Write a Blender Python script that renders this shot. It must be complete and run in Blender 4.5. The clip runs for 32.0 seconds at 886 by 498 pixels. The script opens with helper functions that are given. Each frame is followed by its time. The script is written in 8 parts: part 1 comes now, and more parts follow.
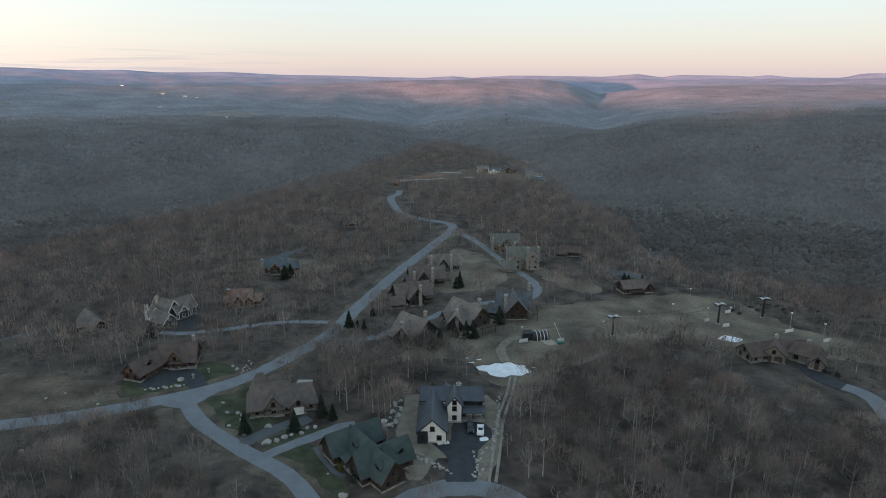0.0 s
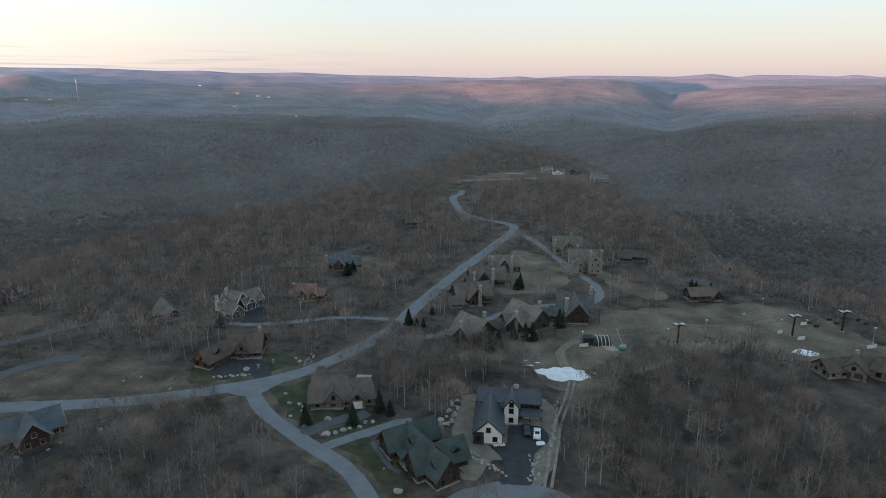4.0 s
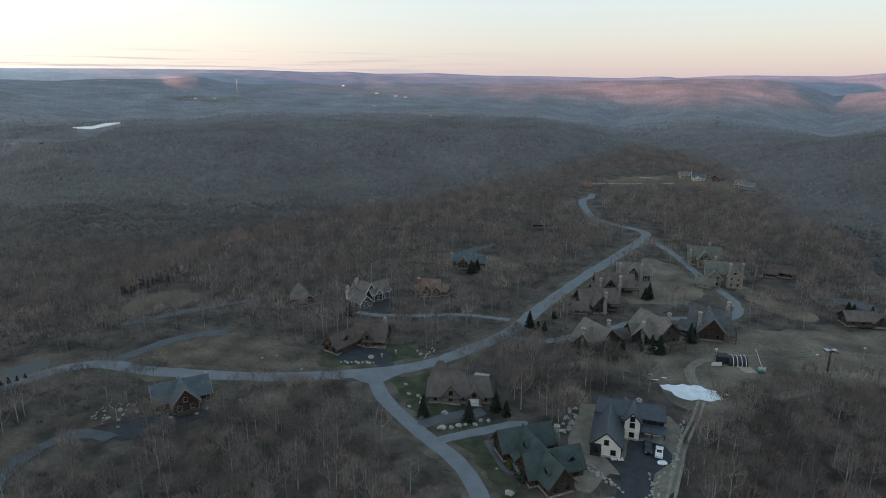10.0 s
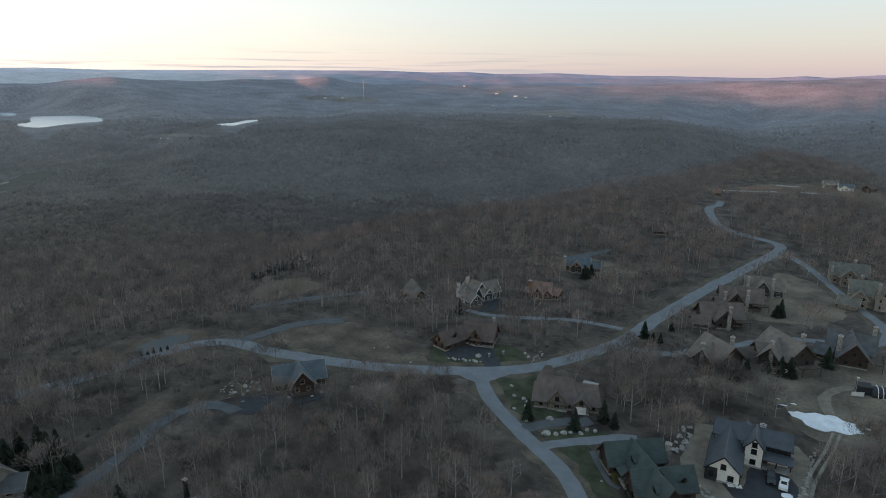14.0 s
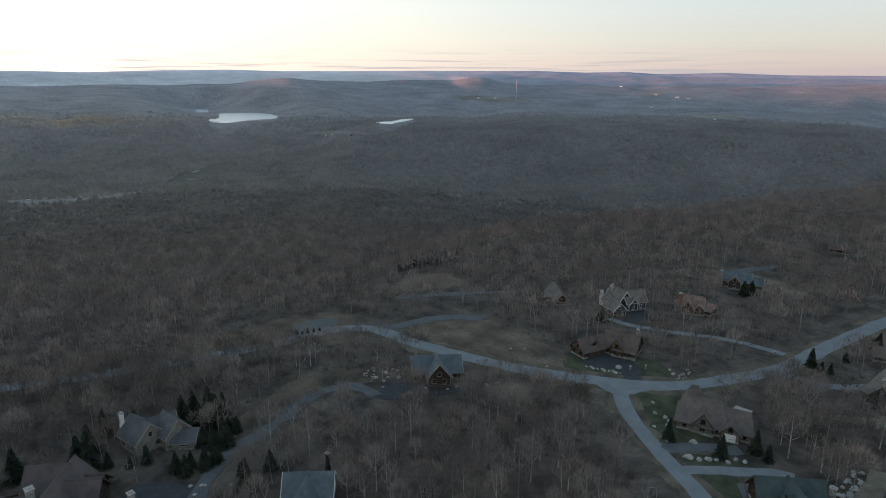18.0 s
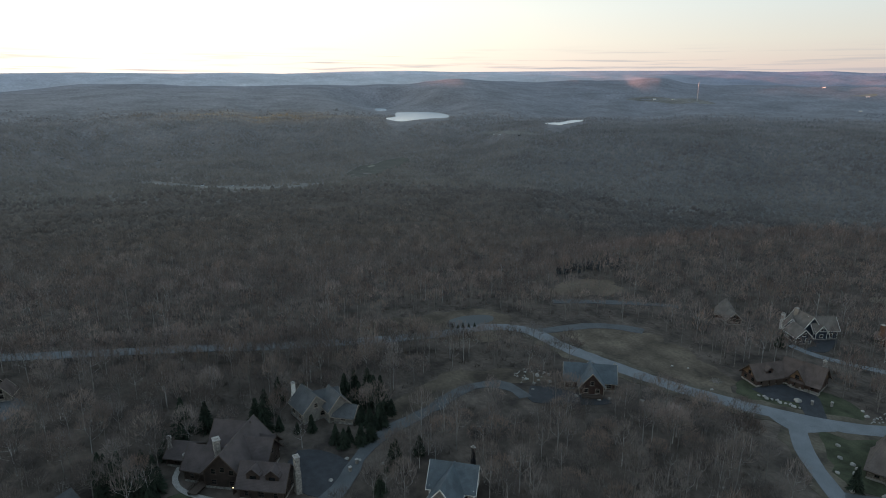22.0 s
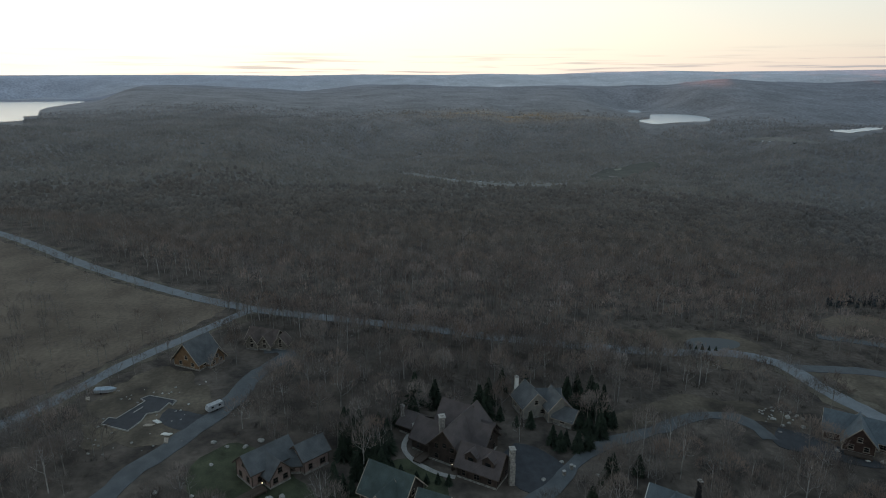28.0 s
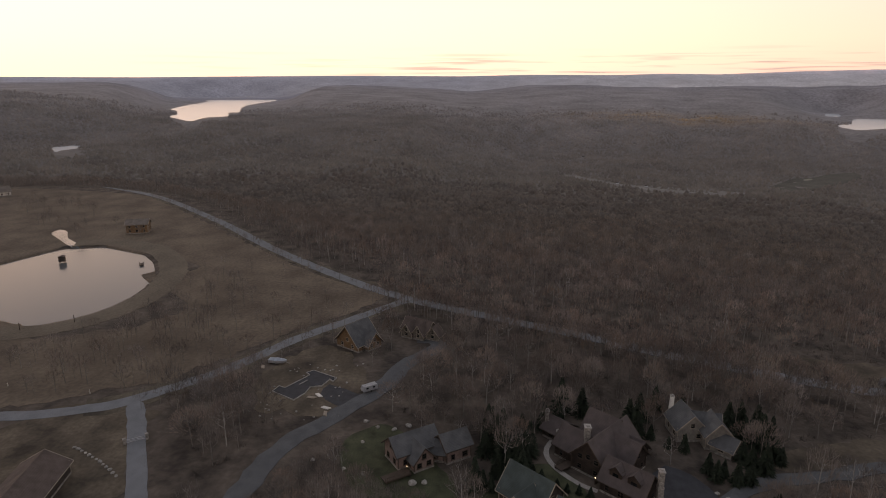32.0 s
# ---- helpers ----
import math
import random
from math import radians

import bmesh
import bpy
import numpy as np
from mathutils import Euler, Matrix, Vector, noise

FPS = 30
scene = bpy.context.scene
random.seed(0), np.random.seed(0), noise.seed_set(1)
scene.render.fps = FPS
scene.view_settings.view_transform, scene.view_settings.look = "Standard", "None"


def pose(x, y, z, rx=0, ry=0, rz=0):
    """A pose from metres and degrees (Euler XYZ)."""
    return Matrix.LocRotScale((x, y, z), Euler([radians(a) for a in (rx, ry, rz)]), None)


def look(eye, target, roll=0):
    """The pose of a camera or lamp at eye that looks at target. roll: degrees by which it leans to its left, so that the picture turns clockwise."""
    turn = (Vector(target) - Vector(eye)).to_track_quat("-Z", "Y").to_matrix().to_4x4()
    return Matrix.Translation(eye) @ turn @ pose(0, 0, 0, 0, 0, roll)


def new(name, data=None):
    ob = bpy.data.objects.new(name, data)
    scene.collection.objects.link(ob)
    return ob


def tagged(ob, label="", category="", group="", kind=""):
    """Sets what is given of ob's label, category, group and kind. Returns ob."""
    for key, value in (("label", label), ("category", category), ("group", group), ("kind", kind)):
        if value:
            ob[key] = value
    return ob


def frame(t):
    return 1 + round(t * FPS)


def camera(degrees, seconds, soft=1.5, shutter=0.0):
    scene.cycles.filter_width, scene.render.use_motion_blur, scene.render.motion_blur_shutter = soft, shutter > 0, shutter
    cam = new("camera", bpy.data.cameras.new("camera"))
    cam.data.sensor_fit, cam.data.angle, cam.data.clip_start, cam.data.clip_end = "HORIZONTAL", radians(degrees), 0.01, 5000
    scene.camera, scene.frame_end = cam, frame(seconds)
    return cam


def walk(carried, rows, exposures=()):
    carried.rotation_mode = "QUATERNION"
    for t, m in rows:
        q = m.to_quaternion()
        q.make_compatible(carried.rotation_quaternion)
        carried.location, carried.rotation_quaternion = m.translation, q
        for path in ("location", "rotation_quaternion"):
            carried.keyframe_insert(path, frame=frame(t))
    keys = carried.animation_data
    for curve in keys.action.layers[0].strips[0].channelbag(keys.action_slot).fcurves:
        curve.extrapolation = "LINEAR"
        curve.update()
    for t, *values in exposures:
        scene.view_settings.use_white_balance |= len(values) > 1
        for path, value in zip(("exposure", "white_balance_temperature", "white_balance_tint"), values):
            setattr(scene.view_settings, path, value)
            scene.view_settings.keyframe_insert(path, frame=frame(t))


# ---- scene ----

from math import sin, cos, pi, hypot, atan2, degrees

EYE, PITCH, ROLL = 89.0, -15.1, 0.15
cam = camera(71.45, 32.0, soft=1.0)
YAWS = [(0, 0.00), (1, 1.28), (2, 2.69), (3, 4.22), (4, 5.86), (5, 7.61), (6, 9.45), (7, 11.39), (8, 13.42), (9, 15.56), (10, 17.84), (11, 20.28), (12, 22.88), (13, 25.67), (14, 28.65), (15, 31.83), (16, 35.19), (17, 38.71), (18, 42.36), (19, 46.12), (20, 49.94), (21, 53.79), (22, 57.64), (23, 61.46), (24, 65.25), (25, 69.00), (26, 72.72), (27, 76.43), (28, 80.15), (29, 83.91), (30, 87.69), (31, 91.44), (32, 95.05)]
walk(cam, [(t, pose(0, 0, EYE, 90 + PITCH, 0, yaw) @ pose(0, 0, 0, 0, 0, ROLL)) for t, yaw in YAWS],
     exposures=[(0, 0.12, 6500, 10), (8, 0.06, 6500, 10), (14, -0.04, 6500, 10), (20, -0.16, 6500, 10), (25, -0.26, 6550, 10), (28, -0.38, 6700, 10), (30, -0.42, 7100, 14), (31, -0.45, 7500, 18), (32, -0.45, 8800, 36)])

# ---- world, sun ----
SUN_AZ, SUN_EL = 141.0, 0.85          # degrees left of the first view, and above the horizon
world = bpy.data.worlds.new("dusk_sky")
scene.world = world
world.use_nodes = True
wt = world.node_tree
wt.nodes.clear()


w_out = wt.nodes.new("ShaderNodeOutputWorld")
w_bg = wt.nodes.new("ShaderNodeBackground")
w_sky = wt.nodes.new("ShaderNodeTexSky")
w_sky.sky_type = "NISHITA"
w_sky.sun_disc = False
w_sky.sun_elevation = radians(3.0)
w_sky.sun_rotation = radians(-SUN_AZ)
w_sky.air_density, w_sky.dust_density, w_sky.ozone_density = 1.0, 1.5, 2.0
w_co = wt.nodes.new("ShaderNodeTexCoord")
w_sep = wt.nodes.new("ShaderNodeSeparateXYZ")
wt.links.new(w_co.outputs["Generated"], w_sep.inputs[0])
w_ramp = wt.nodes.new("ShaderNodeValToRGB")       # pale dusk band over the horizon, by height
w_map = wt.nodes.new("ShaderNodeMapRange")
w_map.inputs["From Min"].default_value, w_map.inputs["From Max"].default_value = -0.02, 0.55
wt.links.new(w_sep.outputs["Z"], w_map.inputs["Value"])
wt.links.new(w_map.outputs["Result"], w_ramp.inputs["Fac"])
stops = [(0.0, (0.50, 0.45, 0.52)), (0.045, (0.64, 0.53, 0.55)), (0.085, (0.72, 0.62, 0.58)), (0.14, (0.73, 0.71, 0.66)),
         (0.22, (0.70, 0.76, 0.76)), (0.5, (0.61, 0.75, 0.84)), (1.0, (0.39, 0.53, 0.65))]
while len(w_ramp.color_ramp.elements) < len(stops):
    w_ramp.color_ramp.elements.new(0.5)
for e, (p, c) in zip(w_ramp.color_ramp.elements, stops):
    e.position, e.color = p, (*c, 1)
# the afterglow on the sun's side
w_dot = wt.nodes.new("ShaderNodeVectorMath")
w_dot.operation = "DOT_PRODUCT"
w_dot.inputs[1].default_value = (-sin(radians(SUN_AZ)), cos(radians(SUN_AZ)), 0.02)
wt.links.new(w_co.outputs["Generated"], w_dot.inputs[0])
w_glow = wt.nodes.new("ShaderNodeMapRange")
w_glow.interpolation_type = "SMOOTHSTEP"
w_glow.inputs["From Min"].default_value, w_glow.inputs["From Max"].default_value = -0.75, 1.0
wt.links.new(w_dot.outputs["Value"], w_glow.inputs["Value"])
w_gmix = wt.nodes.new("ShaderNodeMix")
w_gmix.data_type = "RGBA"
w_gmix.blend_type = "ADD"
w_gz = wt.nodes.new("ShaderNodeMapRange")          # the glow hugs the horizon
w_gz.interpolation_type = "SMOOTHSTEP"
w_gz.inputs["From Min"].default_value, w_gz.inputs["From Max"].default_value = 0.46, 0.0
wt.links.new(w_sep.outputs["Z"], w_gz.inputs["Value"])
w_gf = wt.nodes.new("ShaderNodeMath")
w_gf.operation = "MULTIPLY"
wt.links.new(w_glow.outputs["Result"], w_gf.inputs[0])
wt.links.new(w_gz.outputs["Result"], w_gf.inputs[1])
wt.links.new(w_gf.outputs[0], w_gmix.inputs["Factor"])
wt.links.new(w_ramp.outputs["Color"], w_gmix.inputs["A"])
w_gmix.inputs["B"].default_value = (1.14, 1.0, 0.75, 1)
# thin streaks of cloud low over the horizon
w_cm = wt.nodes.new("ShaderNodeMapping")
w_cm.inputs["Scale"].default_value = (3.0, 3.0, 110.0)
wt.links.new(w_co.outputs["Generated"], w_cm.inputs["Vector"])
w_cn = wt.nodes.new("ShaderNodeTexNoise")
w_cn.inputs["Scale"].default_value, w_cn.inputs["Detail"].default_value = 2.2, 5.0
wt.links.new(w_cm.outputs["Vector"], w_cn.inputs["Vector"])
w_cr = wt.nodes.new("ShaderNodeMapRange")
w_cr.inputs["From Min"].default_value, w_cr.inputs["From Max"].default_value = 0.51, 0.66
wt.links.new(w_cn.outputs["Fac"], w_cr.inputs["Value"])
w_cz = wt.nodes.new("ShaderNodeMapRange")           # clouds only in the lowest degrees
w_cz.inputs["From Min"].default_value, w_cz.inputs["From Max"].default_value = 0.055, 0.025
wt.links.new(w_sep.outputs["Z"], w_cz.inputs["Value"])
w_cf = wt.nodes.new("ShaderNodeMath")
w_cf.operation = "MULTIPLY"
wt.links.new(w_cr.outputs["Result"], w_cf.inputs[0])
wt.links.new(w_cz.outputs["Result"], w_cf.inputs[1])
w_cd = wt.nodes.new("ShaderNodeVectorMath")           # and only in the west
w_cd.operation = "DOT_PRODUCT"
w_cd.inputs[1].default_value = (-sin(radians(64)), cos(radians(64)), 0.0)
wt.links.new(w_co.outputs["Generated"], w_cd.inputs[0])
w_cs = wt.nodes.new("ShaderNodeMapRange")
w_cs.inputs["From Min"].default_value, w_cs.inputs["From Max"].default_value = 0.5, 0.9
wt.links.new(w_cd.outputs["Value"], w_cs.inputs["Value"])
w_cw = wt.nodes.new("ShaderNodeMath")
w_cw.operation = "MULTIPLY"
wt.links.new(w_cf.outputs[0], w_cw.inputs[0])
wt.links.new(w_cs.outputs["Result"], w_cw.inputs[1])
w_cf2 = wt.nodes.new("ShaderNodeMath")
w_cf2.operation = "MULTIPLY"
w_cf2.inputs[1].default_value = 0.7
wt.links.new(w_cw.outputs[0], w_cf2.inputs[0])
w_cmix = wt.nodes.new("ShaderNodeMix")
w_cmix.data_type = "RGBA"
wt.links.new(w_cf2.outputs[0], w_cmix.inputs["Factor"])
wt.links.new(w_gmix.outputs["Result"], w_cmix.inputs["A"])
w_cmix.inputs["B"].default_value = (0.42, 0.46, 0.54, 1)
w_mul = wt.nodes.new("ShaderNodeMix")              # a share of the physical sky for its blue-to-warm turn
w_mul.data_type = "RGBA"
w_mul.blend_type = "ADD"
w_mul.inputs["Factor"].default_value = 0.05
wt.links.new(w_cmix.outputs["Result"], w_mul.inputs["A"])
wt.links.new(w_sky.outputs["Color"], w_mul.inputs["B"])
wt.links.new(w_mul.outputs["Result"], w_bg.inputs["Color"])
w_bg.inputs["Strength"].default_value = 1.0
wt.links.new(w_bg.outputs["Background"], w_out.inputs["Surface"])

sun = new("sun", bpy.data.lights.new("sun", "SUN"))
sun.data.energy, sun.data.angle, sun.data.color = 15.0, radians(0.6), (1.0, 0.40, 0.29)
sd = Vector((-sin(radians(SUN_AZ)) * cos(radians(SUN_EL)), cos(radians(SUN_AZ)) * cos(radians(SUN_EL)), sin(radians(SUN_EL))))
sun.matrix_world = look(sd * 100, (0, 0, 0))

# ---- materials ----


def material(name, base, rough=0.85, var=0.25, scale=1.5, fine=14.0, bump=0.3, metal=0.0, tint=None, attr=False, stripe=None, spec=0.3, relief=0.08):
    """A worn surface: base colour varied at two scales, with relief. stripe: (axis, per metre) for boards or courses."""
    m = bpy.data.materials.new(name)
    m.use_nodes = True
    t = m.node_tree
    b = t.nodes["Principled BSDF"]
    b.inputs["Roughness"].default_value, b.inputs["Metallic"].default_value = rough, metal
    b.inputs["Specular IOR Level"].default_value = spec
    g = t.nodes.new("ShaderNodeNewGeometry")
    n1, n2 = t.nodes.new("ShaderNodeTexNoise"), t.nodes.new("ShaderNodeTexNoise")
    n1.inputs["Scale"].default_value, n1.inputs["Detail"].default_value = scale, 5
    n2.inputs["Scale"].default_value, n2.inputs["Detail"].default_value = fine, 4
    for n in (n1, n2):
        t.links.new(g.outputs["Position"], n.inputs["Vector"])
    dark = [c * (1 - var) for c in base]
    lite = [min(1, c * (1 + var)) for c in (tint or base)]
    mix = t.nodes.new("ShaderNodeMix")
    mix.data_type = "RGBA"
    mix.inputs["A"].default_value, mix.inputs["B"].default_value = (*dark, 1), (*lite, 1)
    r = t.nodes.new("ShaderNodeMapRange")
    r.inputs["From Min"].default_value, r.inputs["From Max"].default_value = 0.32, 0.68
    t.links.new(n1.outputs["Fac"], r.inputs["Value"])
    t.links.new(r.outputs["Result"], mix.inputs["Factor"])
    mix2 = t.nodes.new("ShaderNodeMix")
    mix2.data_type = "RGBA"
    mix2.blend_type = "OVERLAY"
    mix2.inputs["Factor"].default_value = 0.55
    t.links.new(mix.outputs["Result"], mix2.inputs["A"])
    t.links.new(n2.outputs["Fac"], mix2.inputs["B"])
    col = mix2.outputs["Result"]
    if attr:
        a = t.nodes.new("ShaderNodeAttribute")
        a.attribute_name = "tint"
        mm = t.nodes.new("ShaderNodeMix")
        mm.data_type = "RGBA"
        mm.blend_type = "MULTIPLY"
        mm.inputs["Factor"].default_value = 1
        t.links.new(col, mm.inputs["A"])
        t.links.new(a.outputs["Color"], mm.inputs["B"])
        col = mm.outputs["Result"]
    h = n2.outputs["Fac"]
    if stripe:
        sx = t.nodes.new("ShaderNodeSeparateXYZ")
        tc = t.nodes.new("ShaderNodeTexCoord")
        t.links.new(tc.outputs["Object"], sx.inputs[0])
        ml = t.nodes.new("ShaderNodeMath")
        ml.operation = "MULTIPLY"
        ml.inputs[1].default_value = stripe[1]
        t.links.new(sx.outputs[stripe[0]], ml.inputs[0])
        fr = t.nodes.new("ShaderNodeMath")
        fr.operation = "PINGPONG"
        fr.inputs[1].default_value = 1.0
        t.links.new(ml.outputs[0], fr.inputs[0])
        ad = t.nodes.new("ShaderNodeMath")
        ad.operation = "ADD"
        t.links.new(fr.outputs[0], ad.inputs[0])
        t.links.new(h, ad.inputs[1])
        h = ad.outputs[0]
    bp = t.nodes.new("ShaderNodeBump")
    bp.inputs["Strength"].default_value, bp.inputs["Distance"].default_value = bump, relief
    t.links.new(h, bp.inputs["Height"])
    t.links.new(bp.outputs["Normal"], b.inputs["Normal"])
    t.links.new(col, b.inputs["Base Color"])
    return m


M = dict(
    ground=material("leaf_litter", (0.053, 0.043, 0.037), 0.95, 0.42, 0.11, 0.55, 0.9, tint=(0.086, 0.070, 0.058), relief=0.5),
    # its tint attribute multiplies in the painted distance haze
    farwood=material("far_bare_wood", (0.104, 0.100, 0.097), 0.95, 0.11, 0.009, 0.10, 0.3, attr=True, relief=4.0),
    drygrass=material("dry_grass", (0.122, 0.104, 0.082), 0.95, 0.42, 0.07, 0.9, 0.7, tint=(0.150, 0.128, 0.096), relief=0.3),
    field=material("bare_field", (0.112, 0.086, 0.066), 0.95, 0.25, 0.05, 0.7, 0.5, tint=(0.132, 0.104, 0.078)),
    lawn=material("lawn", (0.040, 0.048, 0.026), 0.95, 0.3, 0.25, 3.0, 0.35, tint=(0.056, 0.062, 0.036)),
    dirt=material("packed_dirt", (0.190, 0.168, 0.132), 0.95, 0.2, 0.4, 3.0, 0.3),
    track=material("pale_track", (0.250, 0.225, 0.195), 0.95, 0.2, 0.4, 3.0, 0.3),
    worn_road=material("worn_asphalt", (0.092, 0.099, 0.105), 0.9, 0.18, 0.25, 6.0, 0.15),
    road=material("gravel_road", (0.165, 0.180, 0.194), 0.9, 0.12, 0.25, 6.0, 0.15),
    asphalt=material("asphalt", (0.036, 0.039, 0.045), 0.75, 0.22, 0.5, 8.0, 0.15),
    snow=material("old_snow", (0.74, 0.77, 0.80), 0.7, 0.10, 0.4, 3.0, 0.35),
    bark=material("grey_bark", (0.215, 0.196, 0.178), 0.9, 0.25, 0.4, 5.0, 0.3),
    birch=material("pale_bark", (0.37, 0.35, 0.33), 0.85, 0.25, 0.6, 5.0, 0.3),
    twig=material("bare_twigs", (0.128, 0.118, 0.108), 0.95, 0.15, 0.05, 0.8, 0.0, attr=True),
    needle=material("dark_needles", (0.029, 0.041, 0.027), 0.9, 0.35, 0.5, 4.0, 0.0),
    boulder=material("grey_boulder", (0.31, 0.30, 0.28), 0.9, 0.3, 0.8, 4.0, 0.5),
    stone=material("field_stone", (0.250, 0.232, 0.212), 0.9, 0.4, 1.6, 5.0, 0.6),
    roof_brown=material("brown_shingles", (0.104, 0.080, 0.071), 0.9, 0.2, 0.5, 9.0, 0.35, stripe=("Z", 9.0)),
    roof_lodge=material("plum_brown_shingles", (0.078, 0.062, 0.060), 0.75, 0.2, 0.5, 9.0, 0.3, stripe=("Z", 9.0), spec=0.4),
    roof_tan=material("weathered_shingles", (0.165, 0.144, 0.128), 0.9, 0.2, 0.5, 9.0, 0.35, stripe=("Z", 9.0)),
    roof_moss=material("grey_green_shingles", (0.125, 0.124, 0.110), 0.9, 0.2, 0.5, 9.0, 0.35, stripe=("Z", 9.0)),
    roof_green=material("green_shingles", (0.054, 0.074, 0.072), 0.85, 0.2, 0.5, 9.0, 0.35, stripe=("Z", 9.0)),
    roof_grey=material("grey_shingles", (0.095, 0.100, 0.105), 0.85, 0.2, 0.5, 9.0, 0.35, stripe=("Z", 9.0)),
    roof_blue=material("slate_blue_shingles", (0.095, 0.115, 0.130), 0.75, 0.2, 0.5, 9.0, 0.3, stripe=("Z", 9.0)),
    roof_dark=material("charcoal_standing_seam", (0.048, 0.058, 0.072), 0.5, 0.2, 0.5, 9.0, 0.2, spec=0.5, stripe=("X", 5.0)),
    roof_red=material("red_brown_shingles", (0.205, 0.135, 0.112), 0.9, 0.2, 0.5, 9.0, 0.35, stripe=("Z", 9.0)),
    roof_taupe=material("taupe_shingles", (0.122, 0.102, 0.092), 0.9, 0.2, 0.5, 9.0, 0.35, stripe=("Z", 9.0)),
    camper=material("dull_white_panels", (0.32, 0.33, 0.34), 0.5, 0.15, 1.0, 8.0, 0.1),
    log=material("stained_logs", (0.044, 0.031, 0.025), 0.75, 0.3, 0.8, 6.0, 0.5, stripe=("Z", 7.0)),
    redlog=material("red_cedar_logs", (0.072, 0.043, 0.034), 0.75, 0.3, 0.8, 6.0, 0.5, stripe=("Z", 7.0)),
    honey=material("honey_cedar", (0.190, 0.115, 0.064), 0.7, 0.25, 0.8, 6.0, 0.4, stripe=("Z", 8.0)),
    brown_side=material("brown_clapboard", (0.060, 0.049, 0.043), 0.8, 0.2, 0.8, 6.0, 0.4, stripe=("Z", 10.0)),
    tan_side=material("tan_stucco", (0.225, 0.205, 0.182), 0.85, 0.2, 0.8, 6.0, 0.3),
    stone_side=material("stone_veneer", (0.175, 0.150, 0.125), 0.9, 0.4, 1.8, 5.0, 0.7),
    pink_side=material("rose_brown_clapboard", (0.235, 0.170, 0.150), 0.85, 0.15, 0.8, 6.0, 0.35, stripe=("Z", 9.0)),
    white_side=material("white_board_and_batten", (0.74, 0.70, 0.63), 0.7, 0.06, 0.8, 6.0, 0.25, stripe=("X", 5.0)),
    dark_side=material("charcoal_siding", (0.030, 0.031, 0.034), 0.7, 0.2, 0.8, 6.0, 0.3),
    navy_side=material("blue_grey_siding", (0.036, 0.048, 0.064), 0.8, 0.15, 0.8, 6.0, 0.35, stripe=("Z", 9.0)),
    trim_white=material("white_trim", (0.70, 0.68, 0.64), 0.6, 0.08, 0.8, 6.0, 0.1),
    trim_tan=material("weathered_trim", (0.330, 0.280, 0.230), 0.7, 0.12, 0.8, 6.0, 0.1),
    trim_dark=material("black_trim", (0.020, 0.020, 0.022), 0.5, 0.15, 0.8, 6.0, 0.1),
    trim_brown=material("brown_trim", (0.072, 0.053, 0.042), 0.7, 0.15, 0.8, 6.0, 0.1),
    concrete=material("concrete", (0.33, 0.315, 0.295), 0.9, 0.12, 0.8, 6.0, 0.2),
    steel=material("galvanised_steel", (0.42, 0.43, 0.44), 0.45, 0.15, 1.0, 8.0, 0.1, metal=0.6),
    black_steel=material("black_painted_steel", (0.018, 0.018, 0.020), 0.45, 0.2, 1.0, 8.0, 0.1, spec=0.5),
    rubber=material("tyre_rubber", (0.015, 0.015, 0.016), 0.8, 0.2, 1.0, 8.0, 0.1),
    paint_white=material("white_car_paint", (0.72, 0.72, 0.72), 0.3, 0.05, 1.0, 8.0, 0.0, spec=0.5),
    paint_black=material("black_car_paint", (0.012, 0.013, 0.016), 0.25, 0.1, 1.0, 8.0, 0.0, spec=0.5),
    paint_blue=material("faded_blue_cover", (0.30, 0.36, 0.42), 0.5, 0.15, 1.0, 8.0, 0.1),
    golden_leaf=material("golden_green_leaves", (0.135, 0.120, 0.035), 0.85, 0.3, 0.8, 6.0, 0.0),
    orange=material("orange_clay", (0.24, 0.13, 0.085), 0.95, 0.25, 0.3, 2.0, 0.3),
    green_box=material("green_painted_box", (0.05, 0.16, 0.13), 0.6, 0.15, 1.0, 8.0, 0.1),
)


def soft_twigs():
    """Fine twigs, whose many sides light them as one soft mass under the sky."""
    m = material("fine_twigs", (0.116, 0.104, 0.097), 0.95, 0.15, 0.05, 0.8, 0.0, attr=True)
    t = m.node_tree
    b = t.nodes["Principled BSDF"]
    g = t.nodes.new("ShaderNodeNewGeometry")
    v = t.nodes.new("ShaderNodeVectorMath")
    v.operation = "MULTIPLY_ADD"
    v.inputs[1].default_value, v.inputs[2].default_value = (0.5, 0.5, 0.5), (0, 0, 0.75)
    t.links.new(g.outputs["Normal"], v.inputs[0])
    w = t.nodes.new("ShaderNodeVectorMath")
    w.operation = "NORMALIZE"
    t.links.new(v.outputs[0], w.inputs[0])
    t.links.new(w.outputs[0], b.inputs["Normal"])
    return m


M["fine_twig"] = soft_twigs()


def glass_material(name, base, rough):
    m = bpy.data.materials.new(name)
    m.use_nodes = True
    b = m.node_tree.nodes["Principled BSDF"]
    b.inputs["Base Color"].default_value = (*base, 1)
    b.inputs["Roughness"].default_value, b.inputs["Specular IOR Level"].default_value = rough, 0.6
    return m


M["pane"] = glass_material("window_glass", (0.010, 0.012, 0.014), 0.06)


